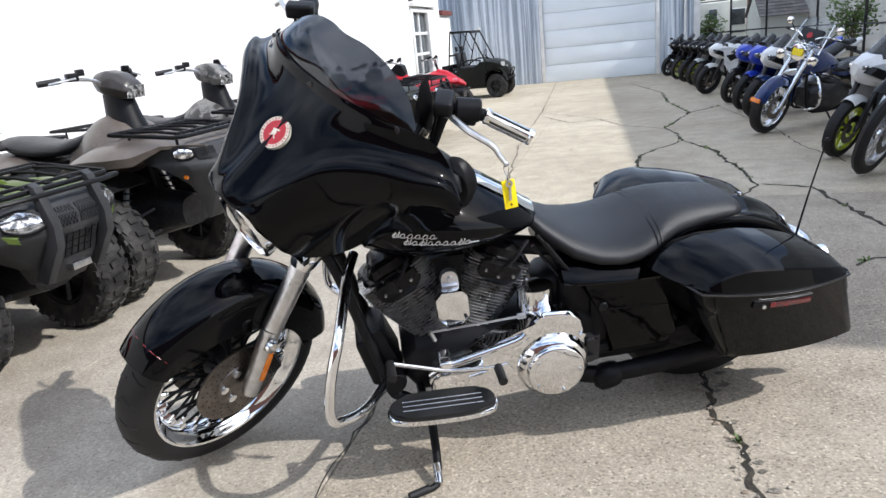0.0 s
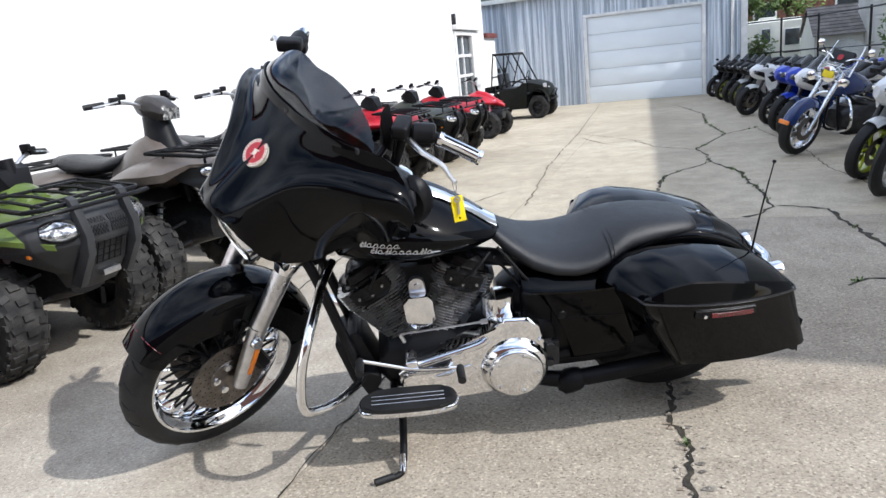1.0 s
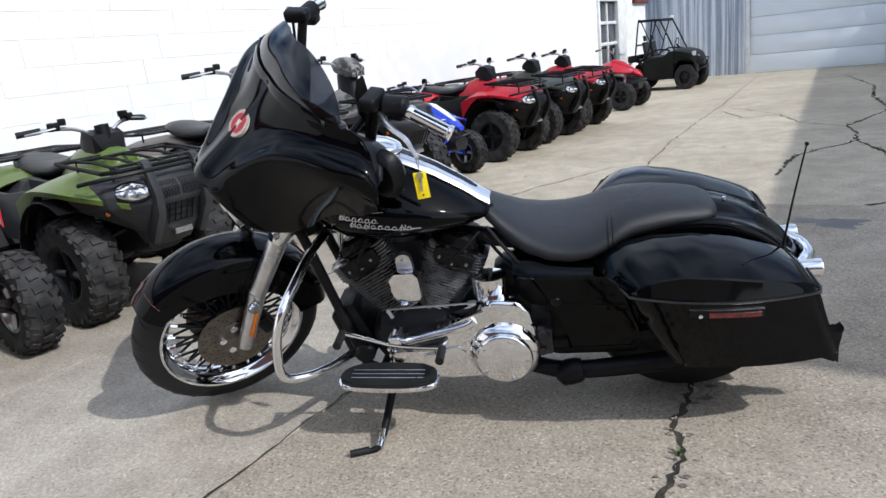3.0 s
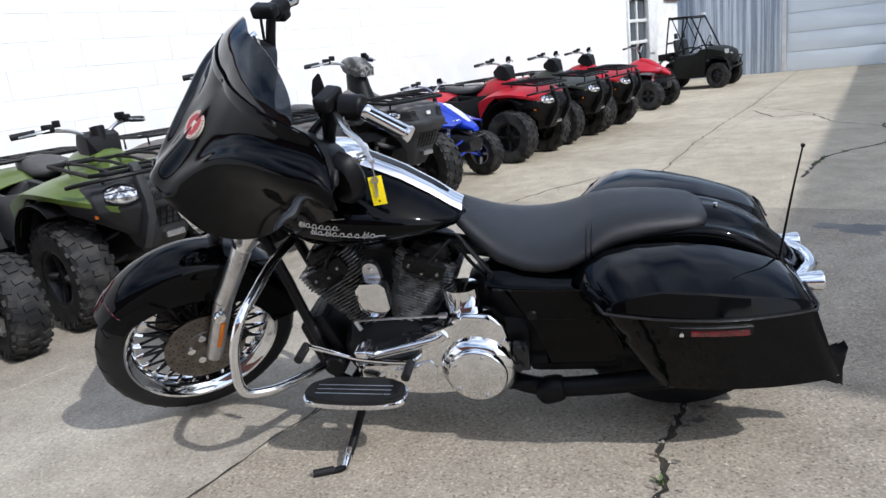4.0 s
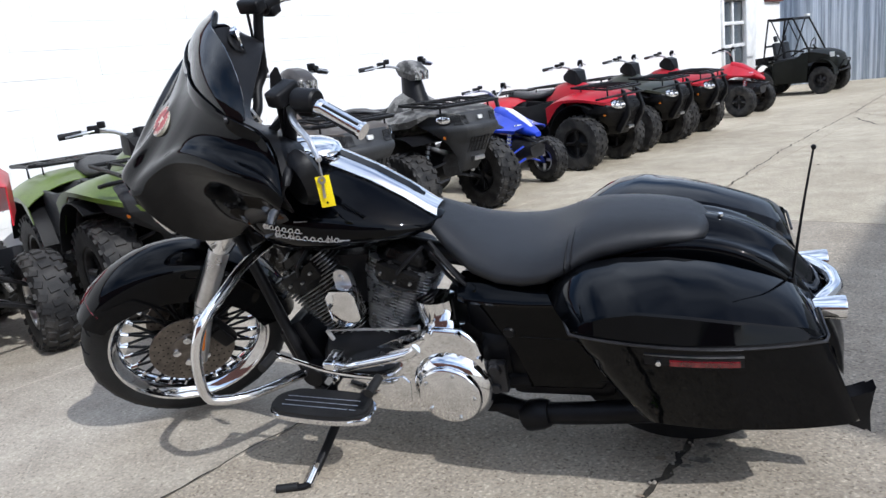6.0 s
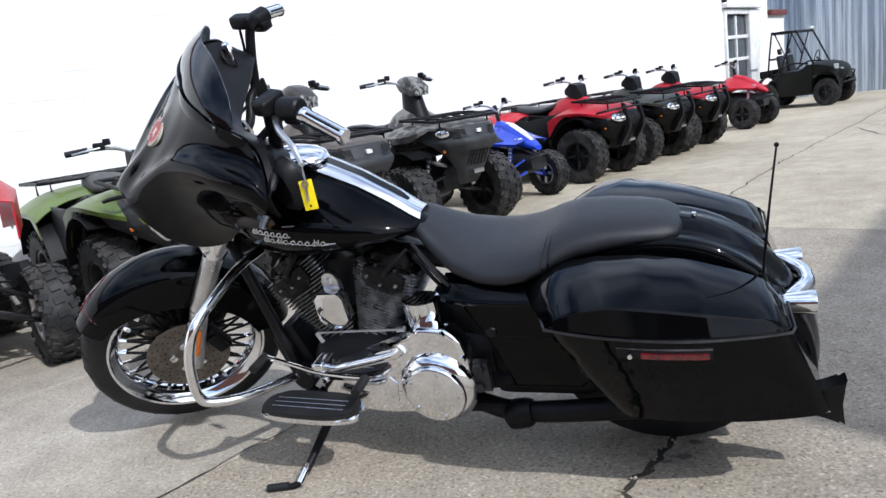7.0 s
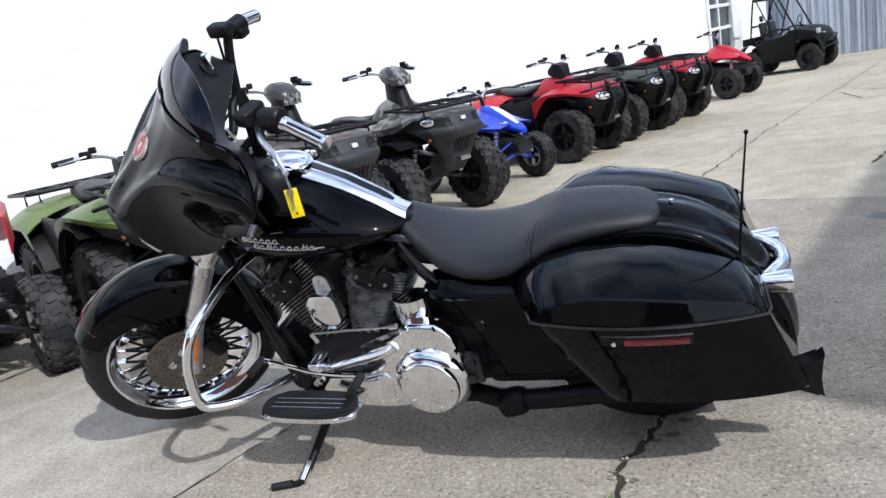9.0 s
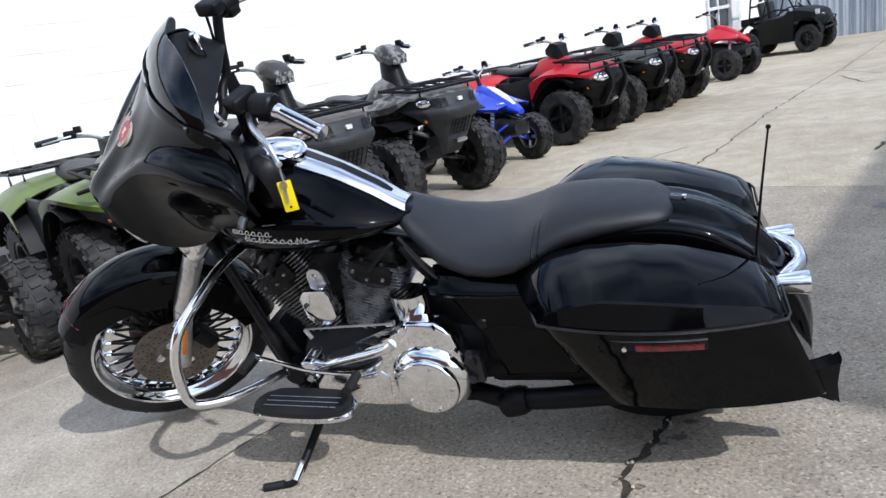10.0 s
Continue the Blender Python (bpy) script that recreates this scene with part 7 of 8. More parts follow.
    rack(q, 0.52 + nose_m[0][3], 1.03 + nose_m[0][3], 0.35 if tall else 0.37, 0.985 if tall else 0.925, BLACKMATTE, -0.07 if tall else -0.10)
    rack(q, -1.10, -0.55, 0.42, 0.925, BLACKMATTE, 0.0)
    bz = 0.125 if pod is not None else -0.02 - drop
    bars(q, 0.30, 1.19 + bz)
    b = B()
    if pod is not None:
        loft(b, [[Vector((x, sy * w, z)) for sy, z in ((-0.62, zb), (-1.0, zb + 0.45 * (zt - zb)), (-0.86, zb + 0.80 * (zt - zb)), (-0.48, zt), (0.48, zt), (0.86, zb + 0.80 * (zt - zb)), (1.0, zb + 0.45 * (zt - zb)), (0.62, zb))] for x, zb, zt, w in ((0.215, 1.120, 1.170, 0.050), (0.245, 1.080, 1.205, 0.092), (0.34, 1.052, 1.232, 0.122), (0.45, 1.046, 1.222, 0.128), (0.535, 1.055, 1.178, 0.112), (0.560, 1.070, 1.150, 0.090))])
        bmesh.ops.bevel(b, geom=list(b.edges), offset=0.005, segments=1, affect="EDGES")
        PODM = Matrix.Translation((0.37, 0, 1.14 + bz)) @ ry(9) @ Matrix.Scale(0.86, 4) @ Matrix.Translation((-0.37, 0, -1.14))
        p = part("bar_pod", b, pod, q, "headlamp pod on the bars", angle=20, m=PODM)
        rows = [[Vector((0.566 - 0.45 * y * y - 0.05 * (z - 1.09), y, z - 0.4 * abs(y) * (z - 1.115))) for z in (1.062, 1.085, 1.11, 1.135, 1.150)] for y in (-0.088, -0.06, -0.03, 0.0, 0.03, 0.06, 0.088)]
        part("headlamp", sheet(B(), rows, 0.012), LENS, p, "clear headlamp", m=PODM)
        b = B()
        loft(b, [[Vector((0.37 + cx + r * math.cos(2 * math.pi * k / 16), 0.8 * r * math.sin(2 * math.pi * k / 16), z)) for k in range(16)] for z, r, cx in ((0.90, 0.17, 0.03), (0.98, 0.15, 0.025), (1.08, 0.12, 0.015), (1.08 + bz, 0.10, 0.0))])
        part("bar_shroud", b, BLACKMATTE, q, "black shroud under the pod")
    else:
        loft(b, [[Vector((x, s * w, z)) for s, z in ((-1, zb), (-1, zt), (1, zt), (1, zb))] for x, w, zb, zt in ((0.24, 0.08, 1.07, 1.12), (0.34, 0.11, 1.03, 1.19), (0.42, 0.10, 1.0, 1.16), (0.46, 0.06, 0.98, 1.06))])
        part("bar_pod", b, BLACKMATTE, q, "black instrument pod", angle=30, m=Matrix.Translation((-0.02, 0, -0.10 - drop)) @ Matrix.Scale(1.04, 4))
    b = B()
    rod(b, (0.40, 0, 0.92), (0.37, 0, 1.15 if tall else 1.10), 0.045, 10)
    part("steering_stem", b, BLACKMATTE, q)
    q.matrix_world = q.matrix_world @ Matrix.Diagonal((0.92, 0.92, 0.97 if tall else 0.95, 1))
    return q


def sport_quad(label, v, u, colour, trim, heading=0.0, scale=1.0, z=0.0, arm=None, rim=ALLOY, lift=0.0, back=0.13, stripe=False):
    q = thing("sport_quad", label, "quad bike", yard(v - 0.58 * scale, u, z, heading), "quads along the wall")
    R = 0.27
    ms = Matrix.Scale(scale, 4)
    for i, (x, s) in enumerate(((0.58, 1), (0.58, -1), (-0.55, 1), (-0.55, -1))):
        knobby(q, Vector((x, s * 0.43, R - 0.006)), R if x > 0 else R * 0.96, 0.17 if x > 0 else 0.25, rim, -6 if x > 0 else 0, 0, i)
    chassis(q, 0.58, -0.55, 0.43, R, shock=trim, arm=arm or DARKMETAL)

    def edge(x):
        return 0.74 - 0.12 * max(0, x - 0.4)
    part("front_fender", shell([(0.16, 0.84), (0.26, 0.90), (0.38, 0.92), (0.5, 0.905), (0.62, 0.86), (0.74, 0.79), (0.84, 0.72)], lambda x: 0.40 - 0.35 * max(0, x - 0.5), edge, lip=lambda x: 0.03 + 0.10 * max(0, 0.6 - x) + lift * 0.7, power=1.25 + 6 * lift), colour, q, "pointed front fender", angle=55, m=Matrix.Translation((-back, 0, lift)))
    b = B()
    loft(b, [oval(x, zb, zt, w, 14, 2.5) for x, zb, zt, w in ((0.40, 0.74, 0.95, 0.10), (0.58, 0.66, 0.90, 0.13), (0.74, 0.62, 0.80, 0.13), (0.86, 0.60, 0.71, 0.10), (0.95, 0.585, 0.64, 0.05))])
    part("nose", b, colour, q, angle=50, m=Matrix.Translation((-back, 0, 0)))
    if stripe:
        b = B()
        loft(b, [oval(x, zb, zt, w, 10, 2.5) for x, zb, zt, w in ((0.52, 0.86, 0.926, 0.03), (0.60, 0.80, 0.905, 0.06), (0.74, 0.72, 0.818, 0.06), (0.87, 0.64, 0.715, 0.03))])
        part("nose_stripe", b, WHITEP, q, "white stripe on the nose", m=Matrix.Translation((-back, 0, 0)))
    part("rear_fender", shell([(-0.88, 0.84), (-0.75, 0.83), (-0.55, 0.80), (-0.35, 0.76)], 0.40, lambda x: 0.72 + 0.05 * (x + 0.5) ** 2, lip=0.03, power=2.2), colour, q, "rear fender panel", angle=55)
    b = B()
    loft(b, [oval(x, zb, zt, w, 16, 2.6, top=w * 0.6) for x, zb, zt, w in ((0.42, 0.72, 0.84, 0.10), (0.28, 0.66, 0.88, 0.15), (0.1, 0.62, 0.84, 0.13), (0.0, 0.62, 0.79, 0.10))])
    part("tank_cover", b, trim, q, angle=60)
    b = B()
    loft(b, [oval(x, zb, zt, w, 16, 3.0, top=w * 0.8) for x, zb, zt, w in ((0.12, 0.78, 0.845, 0.07), (-0.05, 0.72, 0.80, 0.11), (-0.3, 0.72, 0.80, 0.13), (-0.55, 0.78, 0.85, 0.12), (-0.72, 0.82, 0.86, 0.07))])
    part("seat", b, LEATHER, q, "black quad seat", angle=60)
    for s in (-1, 1):
        b = B()
        box(b, (0.76 - back, s * 0.13, 0.71), (0.07, 0.1, 0.06), rz(s * 20), 0.015, 3)
        part("headlamp", b, LENS, q, "clear headlamp")
    b = B()
    tube(b, [(0.62, -0.11, 0.42), (0.86, -0.10, 0.52), (0.89, 0, 0.54), (0.86, 0.10, 0.52), (0.62, 0.11, 0.42)], 0.011, 8, k=3)
    tube(b, [(0.62, -0.09, 0.62), (0.86, -0.09, 0.53)], 0.009, 6)
    tube(b, [(0.62, 0.09, 0.62), (0.86, 0.09, 0.53)], 0.009, 6)
    part("bumper_bar", b, DARKMETAL, q, "dark front bumper bar")
    b = B()
    tube(b, [(0.0, -0.19, 0.42), (-0.2, -0.24, 0.52), (-0.5, -0.2, 0.66), (-0.78, -0.17, 0.70)], [0.02, 0.045], 10, k=3)
    part("exhaust", b, ALLOY, q, "bare metal exhaust")
    b = B()
    lathe(b, [(0.0, -0.03), (0.09, -0.03), (0.1, 0.0), (0.09, 0.02), (0.0, 0.02)], (0.06, -0.2, 0.42), 20)
    part("engine_cover", b, ALLOY, q)
    bars(q, 0.20, 1.15, 0.36)
    b = B()
    rod(b, (0.30, 0, 0.8), (0.22, 0, 1.13), 0.024, 8)
    part("steering_stem", b, BLACKMATTE, q)
    if scale != 1.0:
        q.matrix_world = q.matrix_world @ ms
    return q


sport_quad("red sport quad with bare metal rims beside the green quad", -2.68, 1.49, RED, BLACKMATTE, 0, 0.98, lift=0.21, back=-0.12)
utility_quad("green utility quad with a grey front guard and black racks", -2.60, 2.68, GREEN, GREYPLASTIC, -3, guard=True, nose_m=Matrix.Translation((-0.07, 0, 0.055)), rim=DARKMETAL, drop=0.06, wf=0.49, track=0.40)
utility_quad("bronze utility quad with a headlamp pod and black racks", -2.56, 3.81, BROWN, GREYPLASTIC, -4, pod=DARKTAUPE, nose_m=Matrix.Translation((0.04, 0, 0.09)), rim=DARKMETAL, rim_style=1, wf=0.46)
utility_quad("camouflage utility quad with a headlamp pod and black racks", -2.69, 5.08, CAMO, GREYPLASTIC, -6, pod=CAMO, nose_m=Matrix.Translation((0.07, 0, 0.09)), rim=BLACKMATTE, rim_style=1)
sport_quad("small blue and white sport quad with blue suspension arms", -2.80, 6.36, BLUE, BLUE, -4, 0.85, arm=BLUE, stripe=True)
utility_quad("red utility quad with black racks and black wheels", -2.78, 7.81, RED, BLACKMATTE, -2, guard=True)
utility_quad("dark olive utility quad with black racks", -2.78, 9.14, DARKGREEN, BLACKMATTE, -2, guard=True)
utility_quad("red utility quad with black racks", -2.78, 10.28, RED, BLACKMATTE, -2, guard=True)
sport_quad("red sport quad with a white front stripe", -2.87, 12.98, RED, RED, -3, 0.93, rim=DARKMETAL)

# ---- side-by-side utility vehicle ----
utv = thing("side_by_side", "olive-black side-by-side utility vehicle with an open roll cage", "utility vehicle", yard(-3.44, 17.17, 0, -2) @ Matrix.Diagonal((0.80, 0.88, 0.87, 1)))
for i, (x, s) in enumerate(((0.95, 1), (0.95, -1), (-0.5, 1), (-0.5, -1))):
    knobby(utv, Vector((x, s * 0.56, 0.312)), 0.32, 0.22, BLACKMATTE, -8 if x > 0 else 0, 1, i)
b = B()
loft(b, [[Vector((x, s * 0.52, z)) for s, z in ((-1, 0.28), (-1, 0.42), (1, 0.42), (1, 0.28))] for x in (-1.1, 1.0)])
part("floor_pan", b, BLACKMATTE, utv)
b = B()
loft(b, [[Vector((x, s * w, z)) for s, z in ((-1, zb), (-1, zm), (-0.75, zt), (0.75, zt), (1, zm), (1, zb))] for x, w, zb, zm, zt in ((0.50, 0.60, 0.72, 0.98, 1.02), (0.75, 0.62, 0.74, 0.96, 1.01), (1.05, 0.60, 0.70, 0.90, 0.95), (1.25, 0.48, 0.62, 0.82, 0.88), (1.33, 0.36, 0.58, 0.74, 0.80))])
part("hood", b, UTVBLACK, utv, "dark olive hood", angle=35)
for s in (-1, 1):
    b = B()
    prism(b, [(0.52, 0.30), (0.56, 0.98), (0.36, 0.98), (0.2, 0.86), (-0.55, 0.80), (-0.6, 0.30)], s * 0.60, s * 0.64, 0.015)
    part("door", b, UTVBLACK, utv, "dark olive half door")
    b = B()
    box(b, (1.28, s * 0.33, 0.80), (0.05, 0.16, 0.07), rz(s * 25), 0.015, 3)
    part("headlamp", b, LENS, utv, "clear headlamp")
    b = B()
    rows = [[Vector((0.95 + 0.40 * math.cos(radians(a)), s * y, 0.40 + 0.40 * math.sin(radians(a)))) for y in (0.36, 0.5, 0.66)] for a in range(5, 181, 18)]
    part("fender_arch", sheet(b, rows, 0.01), UTVBLACK, utv)
    b = B()
    rows = [[Vector((-0.9 + 0.40 * math.cos(radians(a)), s * y, 0.40 + 0.40 * math.sin(radians(a)))) for y in (0.36, 0.5, 0.66)] for a in range(5, 181, 18)]
    part("fender_arch", sheet(b, rows, 0.01), UTVBLACK, utv)
    b = B()
    tube(b, [(0.58, s * 0.60, 0.98), (0.10, s * 0.58, 1.72), (0.0, s * 0.57, 1.78), (-0.62, s * 0.57, 1.80), (-0.72, s * 0.575, 1.74), (-0.86, s * 0.6, 0.82)], 0.026, 10, k=3)
    tube(b, [(-0.06, s * 0.575, 1.78), (-0.45, s * 0.60, 0.85)], 0.022, 8)
    tube(b, [(-0.62, s * 0.57, 1.79), (-0.3, s * 0.585, 1.25)], 0.018, 8)
    part("roll_cage", b, BLACKMATTE, utv, "black roll cage tube")
    b = B()
    box(b, (-0.28, s * 0.30, 0.80), (0.5, 0.46, 0.14), None, 0.04, 3)
    part("seat", b, LEATHER, utv, "black bucket seat")
    b = B()
    box(b, (-0.55, s * 0.30, 1.04), (0.10, 0.40, 0.46), ry(-12), 0.04, 3)
    part("backrest", b, LEATHER, utv)
b = B()
for x, z in ((0.04, 1.765), (-0.66, 1.785), (-0.82, 1.2)):
    tube(b, [(x, -0.57, z), (x, 0.57, z)], 0.024, 8)
part("cage_crossbar", b, BLACKMATTE, utv)
b = B()
box(b, (-0.94, 0, 0.80), (0.42, 1.10, 0.05), None, 0.01)
for y in (-0.58, 0.58):
    box(b, (-0.94, y * 0.93, 0.86), (0.42, 0.03, 0.16), None, 0.008)
box(b, (-1.14, 0, 0.86), (0.03, 1.10, 0.16), None, 0.008)
part("cargo_bed", b, BLACKMATTE, utv, "black cargo bed")
b = B()
tube(b, [(0.30 + 0.05 * math.sin(a), 0.30 + 0.17 * math.cos(a), 1.12 + 0.16 * math.sin(a)) for a in [2 * math.pi * k / 20 for k in range(20)]], 0.014, 8, closed=True)
rod(b, (0.30, 0.30, 1.12), (0.5, 0.30, 0.98), 0.02, 8)
part("steering_wheel", b, BLACKMATTE, utv, "black steering wheel")
b = B()
tube(b, [(1.30, -0.4, 0.48), (1.44, -0.33, 0.5), (1.46, 0, 0.52), (1.44, 0.33, 0.5), (1.30, 0.4, 0.48)], 0.022, 8, k=3)
tube(b, [(1.32, -0.3, 0.5), (1.46, -0.26, 0.72), (1.46, 0.26, 0.72), (1.32, 0.3, 0.5)], 0.02, 8, k=2)
part("front_bumper", b, BLACKMATTE, utv, "black tube bumper")
b = B()
loft(b, [oval(x, 0.35, zt, 0.35, 12, 3) for x, zt in ((-1.0, 0.7), (-0.6, 0.76), (0.6, 0.72), (1.1, 0.6))])
part("chassis_core", b, BLACKMATTE, utv)
b = B()
box(b, (0.06, 0.45, 1.84), (0.12, 0.2, 0.06), None, 0.02)
part("cage_tag", b, WHITEPRINT, utv, "white paper tag")
b = B()
box(b, (1.22, -0.54, 0.88), (0.16, 0.012, 0.11), rz(-14), 0.004)
part("hood_tag", b, WHITEPRINT, utv, "white paper tag on the hood")
for s in (-1, 1):
    b = B()
    tube(b, [(-0.60, s * 0.585, 0.84), (-0.1, s * 0.60, 1.04), (0.42, s * 0.61, 1.0)], 0.02, 8, k=3)
    part("door_bar", b, BLACKMATTE, utv)
    b = B()
    box(b, (-0.61, s * 0.30, 1.36), (0.07, 0.18, 0.14), ry(-12), 0.03, 3)
    part("headrest", b, LEATHER, utv)
# a short wheelbase: the body is drawn in towards the front axle
for ob in utv.children:
    if not ob.name.startswith("wheel"):
        for vert in ob.data.vertices:
            vert.co.x = 0.95 + (vert.co.x - 0.95) * 0.78

# ---- motorcycles parked along the shaded side: x to their front ----


def road_wheel(parent, c, R, w, rim_mat, style, m):
    prof = [(R * 0.72, -w * 0.36), (R * 0.76, -w * 0.46), (R * 0.86, -w * 0.5), (R * 0.95, -w * 0.38), (R, 0), (R * 0.95, w * 0.38), (R * 0.86, w * 0.5), (R * 0.76, w * 0.46), (R * 0.72, w * 0.36)]
    wh = part("wheel", lathe(B(), prof, c, 40, closed=True), RUBBERNEW, parent, "", m=m)
    r = R * 0.74
    part("rim", lathe(B(), [(r, -w * 0.38), (r * 0.94, -w * 0.4), (r * 0.88, -w * 0.2), (r * 0.88, w * 0.2), (r * 0.94, w * 0.4), (r, w * 0.38)], c, 36, closed=True), rim_mat, wh, m=m)
    b = B()
    cnt = 28 if style == "wire" else 5
    for k in range(cnt):
        a = 2 * math.pi * k / cnt
        s = 1 if k % 2 else -1
        p0 = Vector(c) + Vector((0.03 * math.cos(a + 0.5), s * 0.03 if style == "wire" else 0, 0.03 * math.sin(a + 0.5)))
        p1 = Vector(c) + Vector((r * 0.92 * math.cos(a), 0, r * 0.92 * math.sin(a)))
        rod(b, p0, p1, 0.004 if style == "wire" else 0.017, 5)
    part("spokes", b, rim_mat, wh, m=m)
    part("hub", lathe(B(), [(0.0, -0.05), (0.04, -0.05), (0.05, -0.03), (0.05, 0.03), (0.04, 0.05), (0.0, 0.05)], c, 18), DARKMETAL if style != "wire" else CHROME, wh, m=m)
    for s in (-1, 1):
        part("brake_disc", lathe(B(), [(0.08, s * 0.06 - 0.003), (0.145, s * 0.06 - 0.003), (0.145, s * 0.06 + 0.003), (0.08, s * 0.06 + 0.003)], c, 28, closed=True), DISC, wh, m=m)
    return wh


def street_bike(kind, label, v, u, colour, second, rim, heading, steer=18, windshield=False):
    """kind: sport, cruiser or dirt. The origin is under the front wheel's middle."""
    lean = 9
    q = thing("motorcycle", label, "motorcycle", yard(v, u, 0, heading) @ rx(-lean) @ Matrix.Scale({"sport": 0.87, "cruiser": 0.92, "dirt": 0.93}[kind], 4), "motorcycles along the shaded side")
    R = {"sport": 0.305, "cruiser": 0.335, "dirt": 0.345}[kind]
    wb = {"sport": 1.40, "cruiser": 1.65, "dirt": 1.45}[kind]
    rake = {"sport": 24, "cruiser": 31, "dirt": 27}[kind]
    ax = Vector((0, 0, R))
    up = Vector((-math.sin(radians(rake)), 0, math.cos(radians(rake))))
    st = Matrix.Translation(ax) @ Matrix.Rotation(radians(steer), 4, up) @ Matrix.Translation(-ax)
    one = Matrix()
    w = {"sport": 0.12, "cruiser": 0.13, "dirt": 0.085}[kind]
    style = "cast" if kind == "sport" else "wire"
    road_wheel(q, tuple(ax), R, w, rim, style, st)
    road_wheel(q, (-wb, 0, R * 0.98), R * 0.98, w * 1.5, rim, style, one)
    head = ax + up * (0.62 if kind == "sport" else 0.72)
    fork_mat = CHROME if kind == "cruiser" else (DARKMETAL if kind == "sport" else ALLOY)
    for s in (-1, 1):
        b = B()
        tube(b, [tuple(ax + Vector((0.0, s * 0.1, -0.01))), tuple(ax + up * 0.3 + Vector((0, s * 0.1, 0))), tuple(head + Vector((0, s * 0.1, 0)))], [0.024, 0.028], 10)
        part("fork_leg", b, fork_mat, q, m=st)
        if kind != "dirt":
            b = B()
            box(b, ax + Vector((-0.10, s * 0.085, 0.06)), (0.06, 0.05, 0.11), None, 0.012)
            part("brake_caliper", b, DARKMETAL, q, m=st)
    # front fender
    R2 = R + (0.03 if kind != "dirt" else 0.19)
    a0, a1 = {"sport": (70, 150), "cruiser": (20, 175), "dirt": (52, 118)}[kind]
    rows = []
    for i in range(13):
        a = radians(a0 + (a1 - a0) * i / 12)
        row = []
        for j in range(9):
            s = -1 + j / 4
            wid = w * (0.62 if kind != "dirt" else 0.8)
            row.append(ax + Vector((0, wid * s, 0)) + Vector((math.cos(a), 0, math.sin(a))) * (R2 - 0.05 * abs(s) ** 3 * (2.0 if kind == "cruiser" else 1.0)))
        rows.append(row)
    part("front_fender", sheet(B(), rows, -0.006), colour if kind != "sport" else second, q, m=st, angle=60)
    if kind == "cruiser":
        b = B()
        box(b, ax + Vector((R2 * math.cos(radians(24)) + 0.01, 0, R2 * math.sin(radians(24)) - 0.02)), (0.03, 0.12, 0.05), ry(-20), 0.01)
        part("fender_tip", b, AMBER, q, "amber fender tip lamp", m=st)
    # engine and frame
    b = B()
    loft(b, [oval(x, zb, zt, ww, 14, 3) for x, zb, zt, ww in ((-0.45, 0.28, 0.5, 0.13), (-0.6, 0.2, 0.6, 0.18), (-0.85, 0.2, 0.6, 0.18), (-1.05, 0.26, 0.5, 0.14))])
    part("engine", b, DARKMETAL, q)
    b = B()
    for s in (-1, 1):
        tube(b, [tuple(head + Vector((-0.05, s * 0.03, -0.08))), (-0.55, s * 0.12, 0.62), (-1.0, s * 0.13, 0.48), (-wb, s * 0.12, R)], 0.022, 8, k=3)
        tube(b, [tuple(head + Vector((-0.06, s * 0.03, -0.12))), (-0.42, s * 0.1, 0.35), (-0.55, s * 0.12, 0.22), (-0.95, s * 0.12, 0.22)], 0.016, 8, k=3)
    part("frame", b, BLACKMATTE, q)
    tz = {"sport": 0.80, "cruiser": 0.78, "dirt": 0.86}[kind]
    b = B()
    loft(b, [oval(x, zb, zt, ww, 16, 2.5, top=ww * 0.6) for x, zb, zt, ww in ((-0.36, tz - 0.1, tz + 0.08, 0.06), (-0.45, tz - 0.14, tz + 0.15, 0.13), (-0.6, tz - 0.14, tz + 0.16, 0.15), (-0.78, tz - 0.12, tz + 0.08, 0.12), (-0.9, tz - 0.08, tz, 0.06))])
    part("fuel_tank", b, colour, q, "", angle=70)
    sz = {"sport": 0.82, "cruiser": 0.70, "dirt": 0.92}[kind]
    rise = {"sport": 0.16, "cruiser": 0.04, "dirt": 0.04}[kind]
    b = B()
    loft(b, [oval(x, zb, zt, ww, 14, 3, top=ww * 0.8) for x, zb, zt, ww in ((-0.82, sz - 0.05, sz + 0.0, 0.06), (-0.95, sz - 0.06, sz + 0.01, 0.12), (-1.12, sz - 0.04, sz + 0.03 + rise * 0.3, 0.13), (-1.3, sz + rise * 0.4, sz + 0.04 + rise * 0.8, 0.11), (-1.5, sz + rise * 0.8, sz + 0.03 + rise, 0.06))])
    part("seat", b, LEATHER, q, "", angle=60)
    b = B()
    loft(b, [oval(x, zb, zt, ww, 12, 2.6) for x, zb, zt, ww in ((-1.0, sz - 0.12, sz - 0.04, 0.11), (-1.3, sz - 0.06 + rise * 0.3, sz + 0.02 + rise * 0.5, 0.11), (-1.62, sz + rise * 0.7, sz + 0.03 + rise, 0.05))])
    part("tail", b, colour, q, "", angle=60)
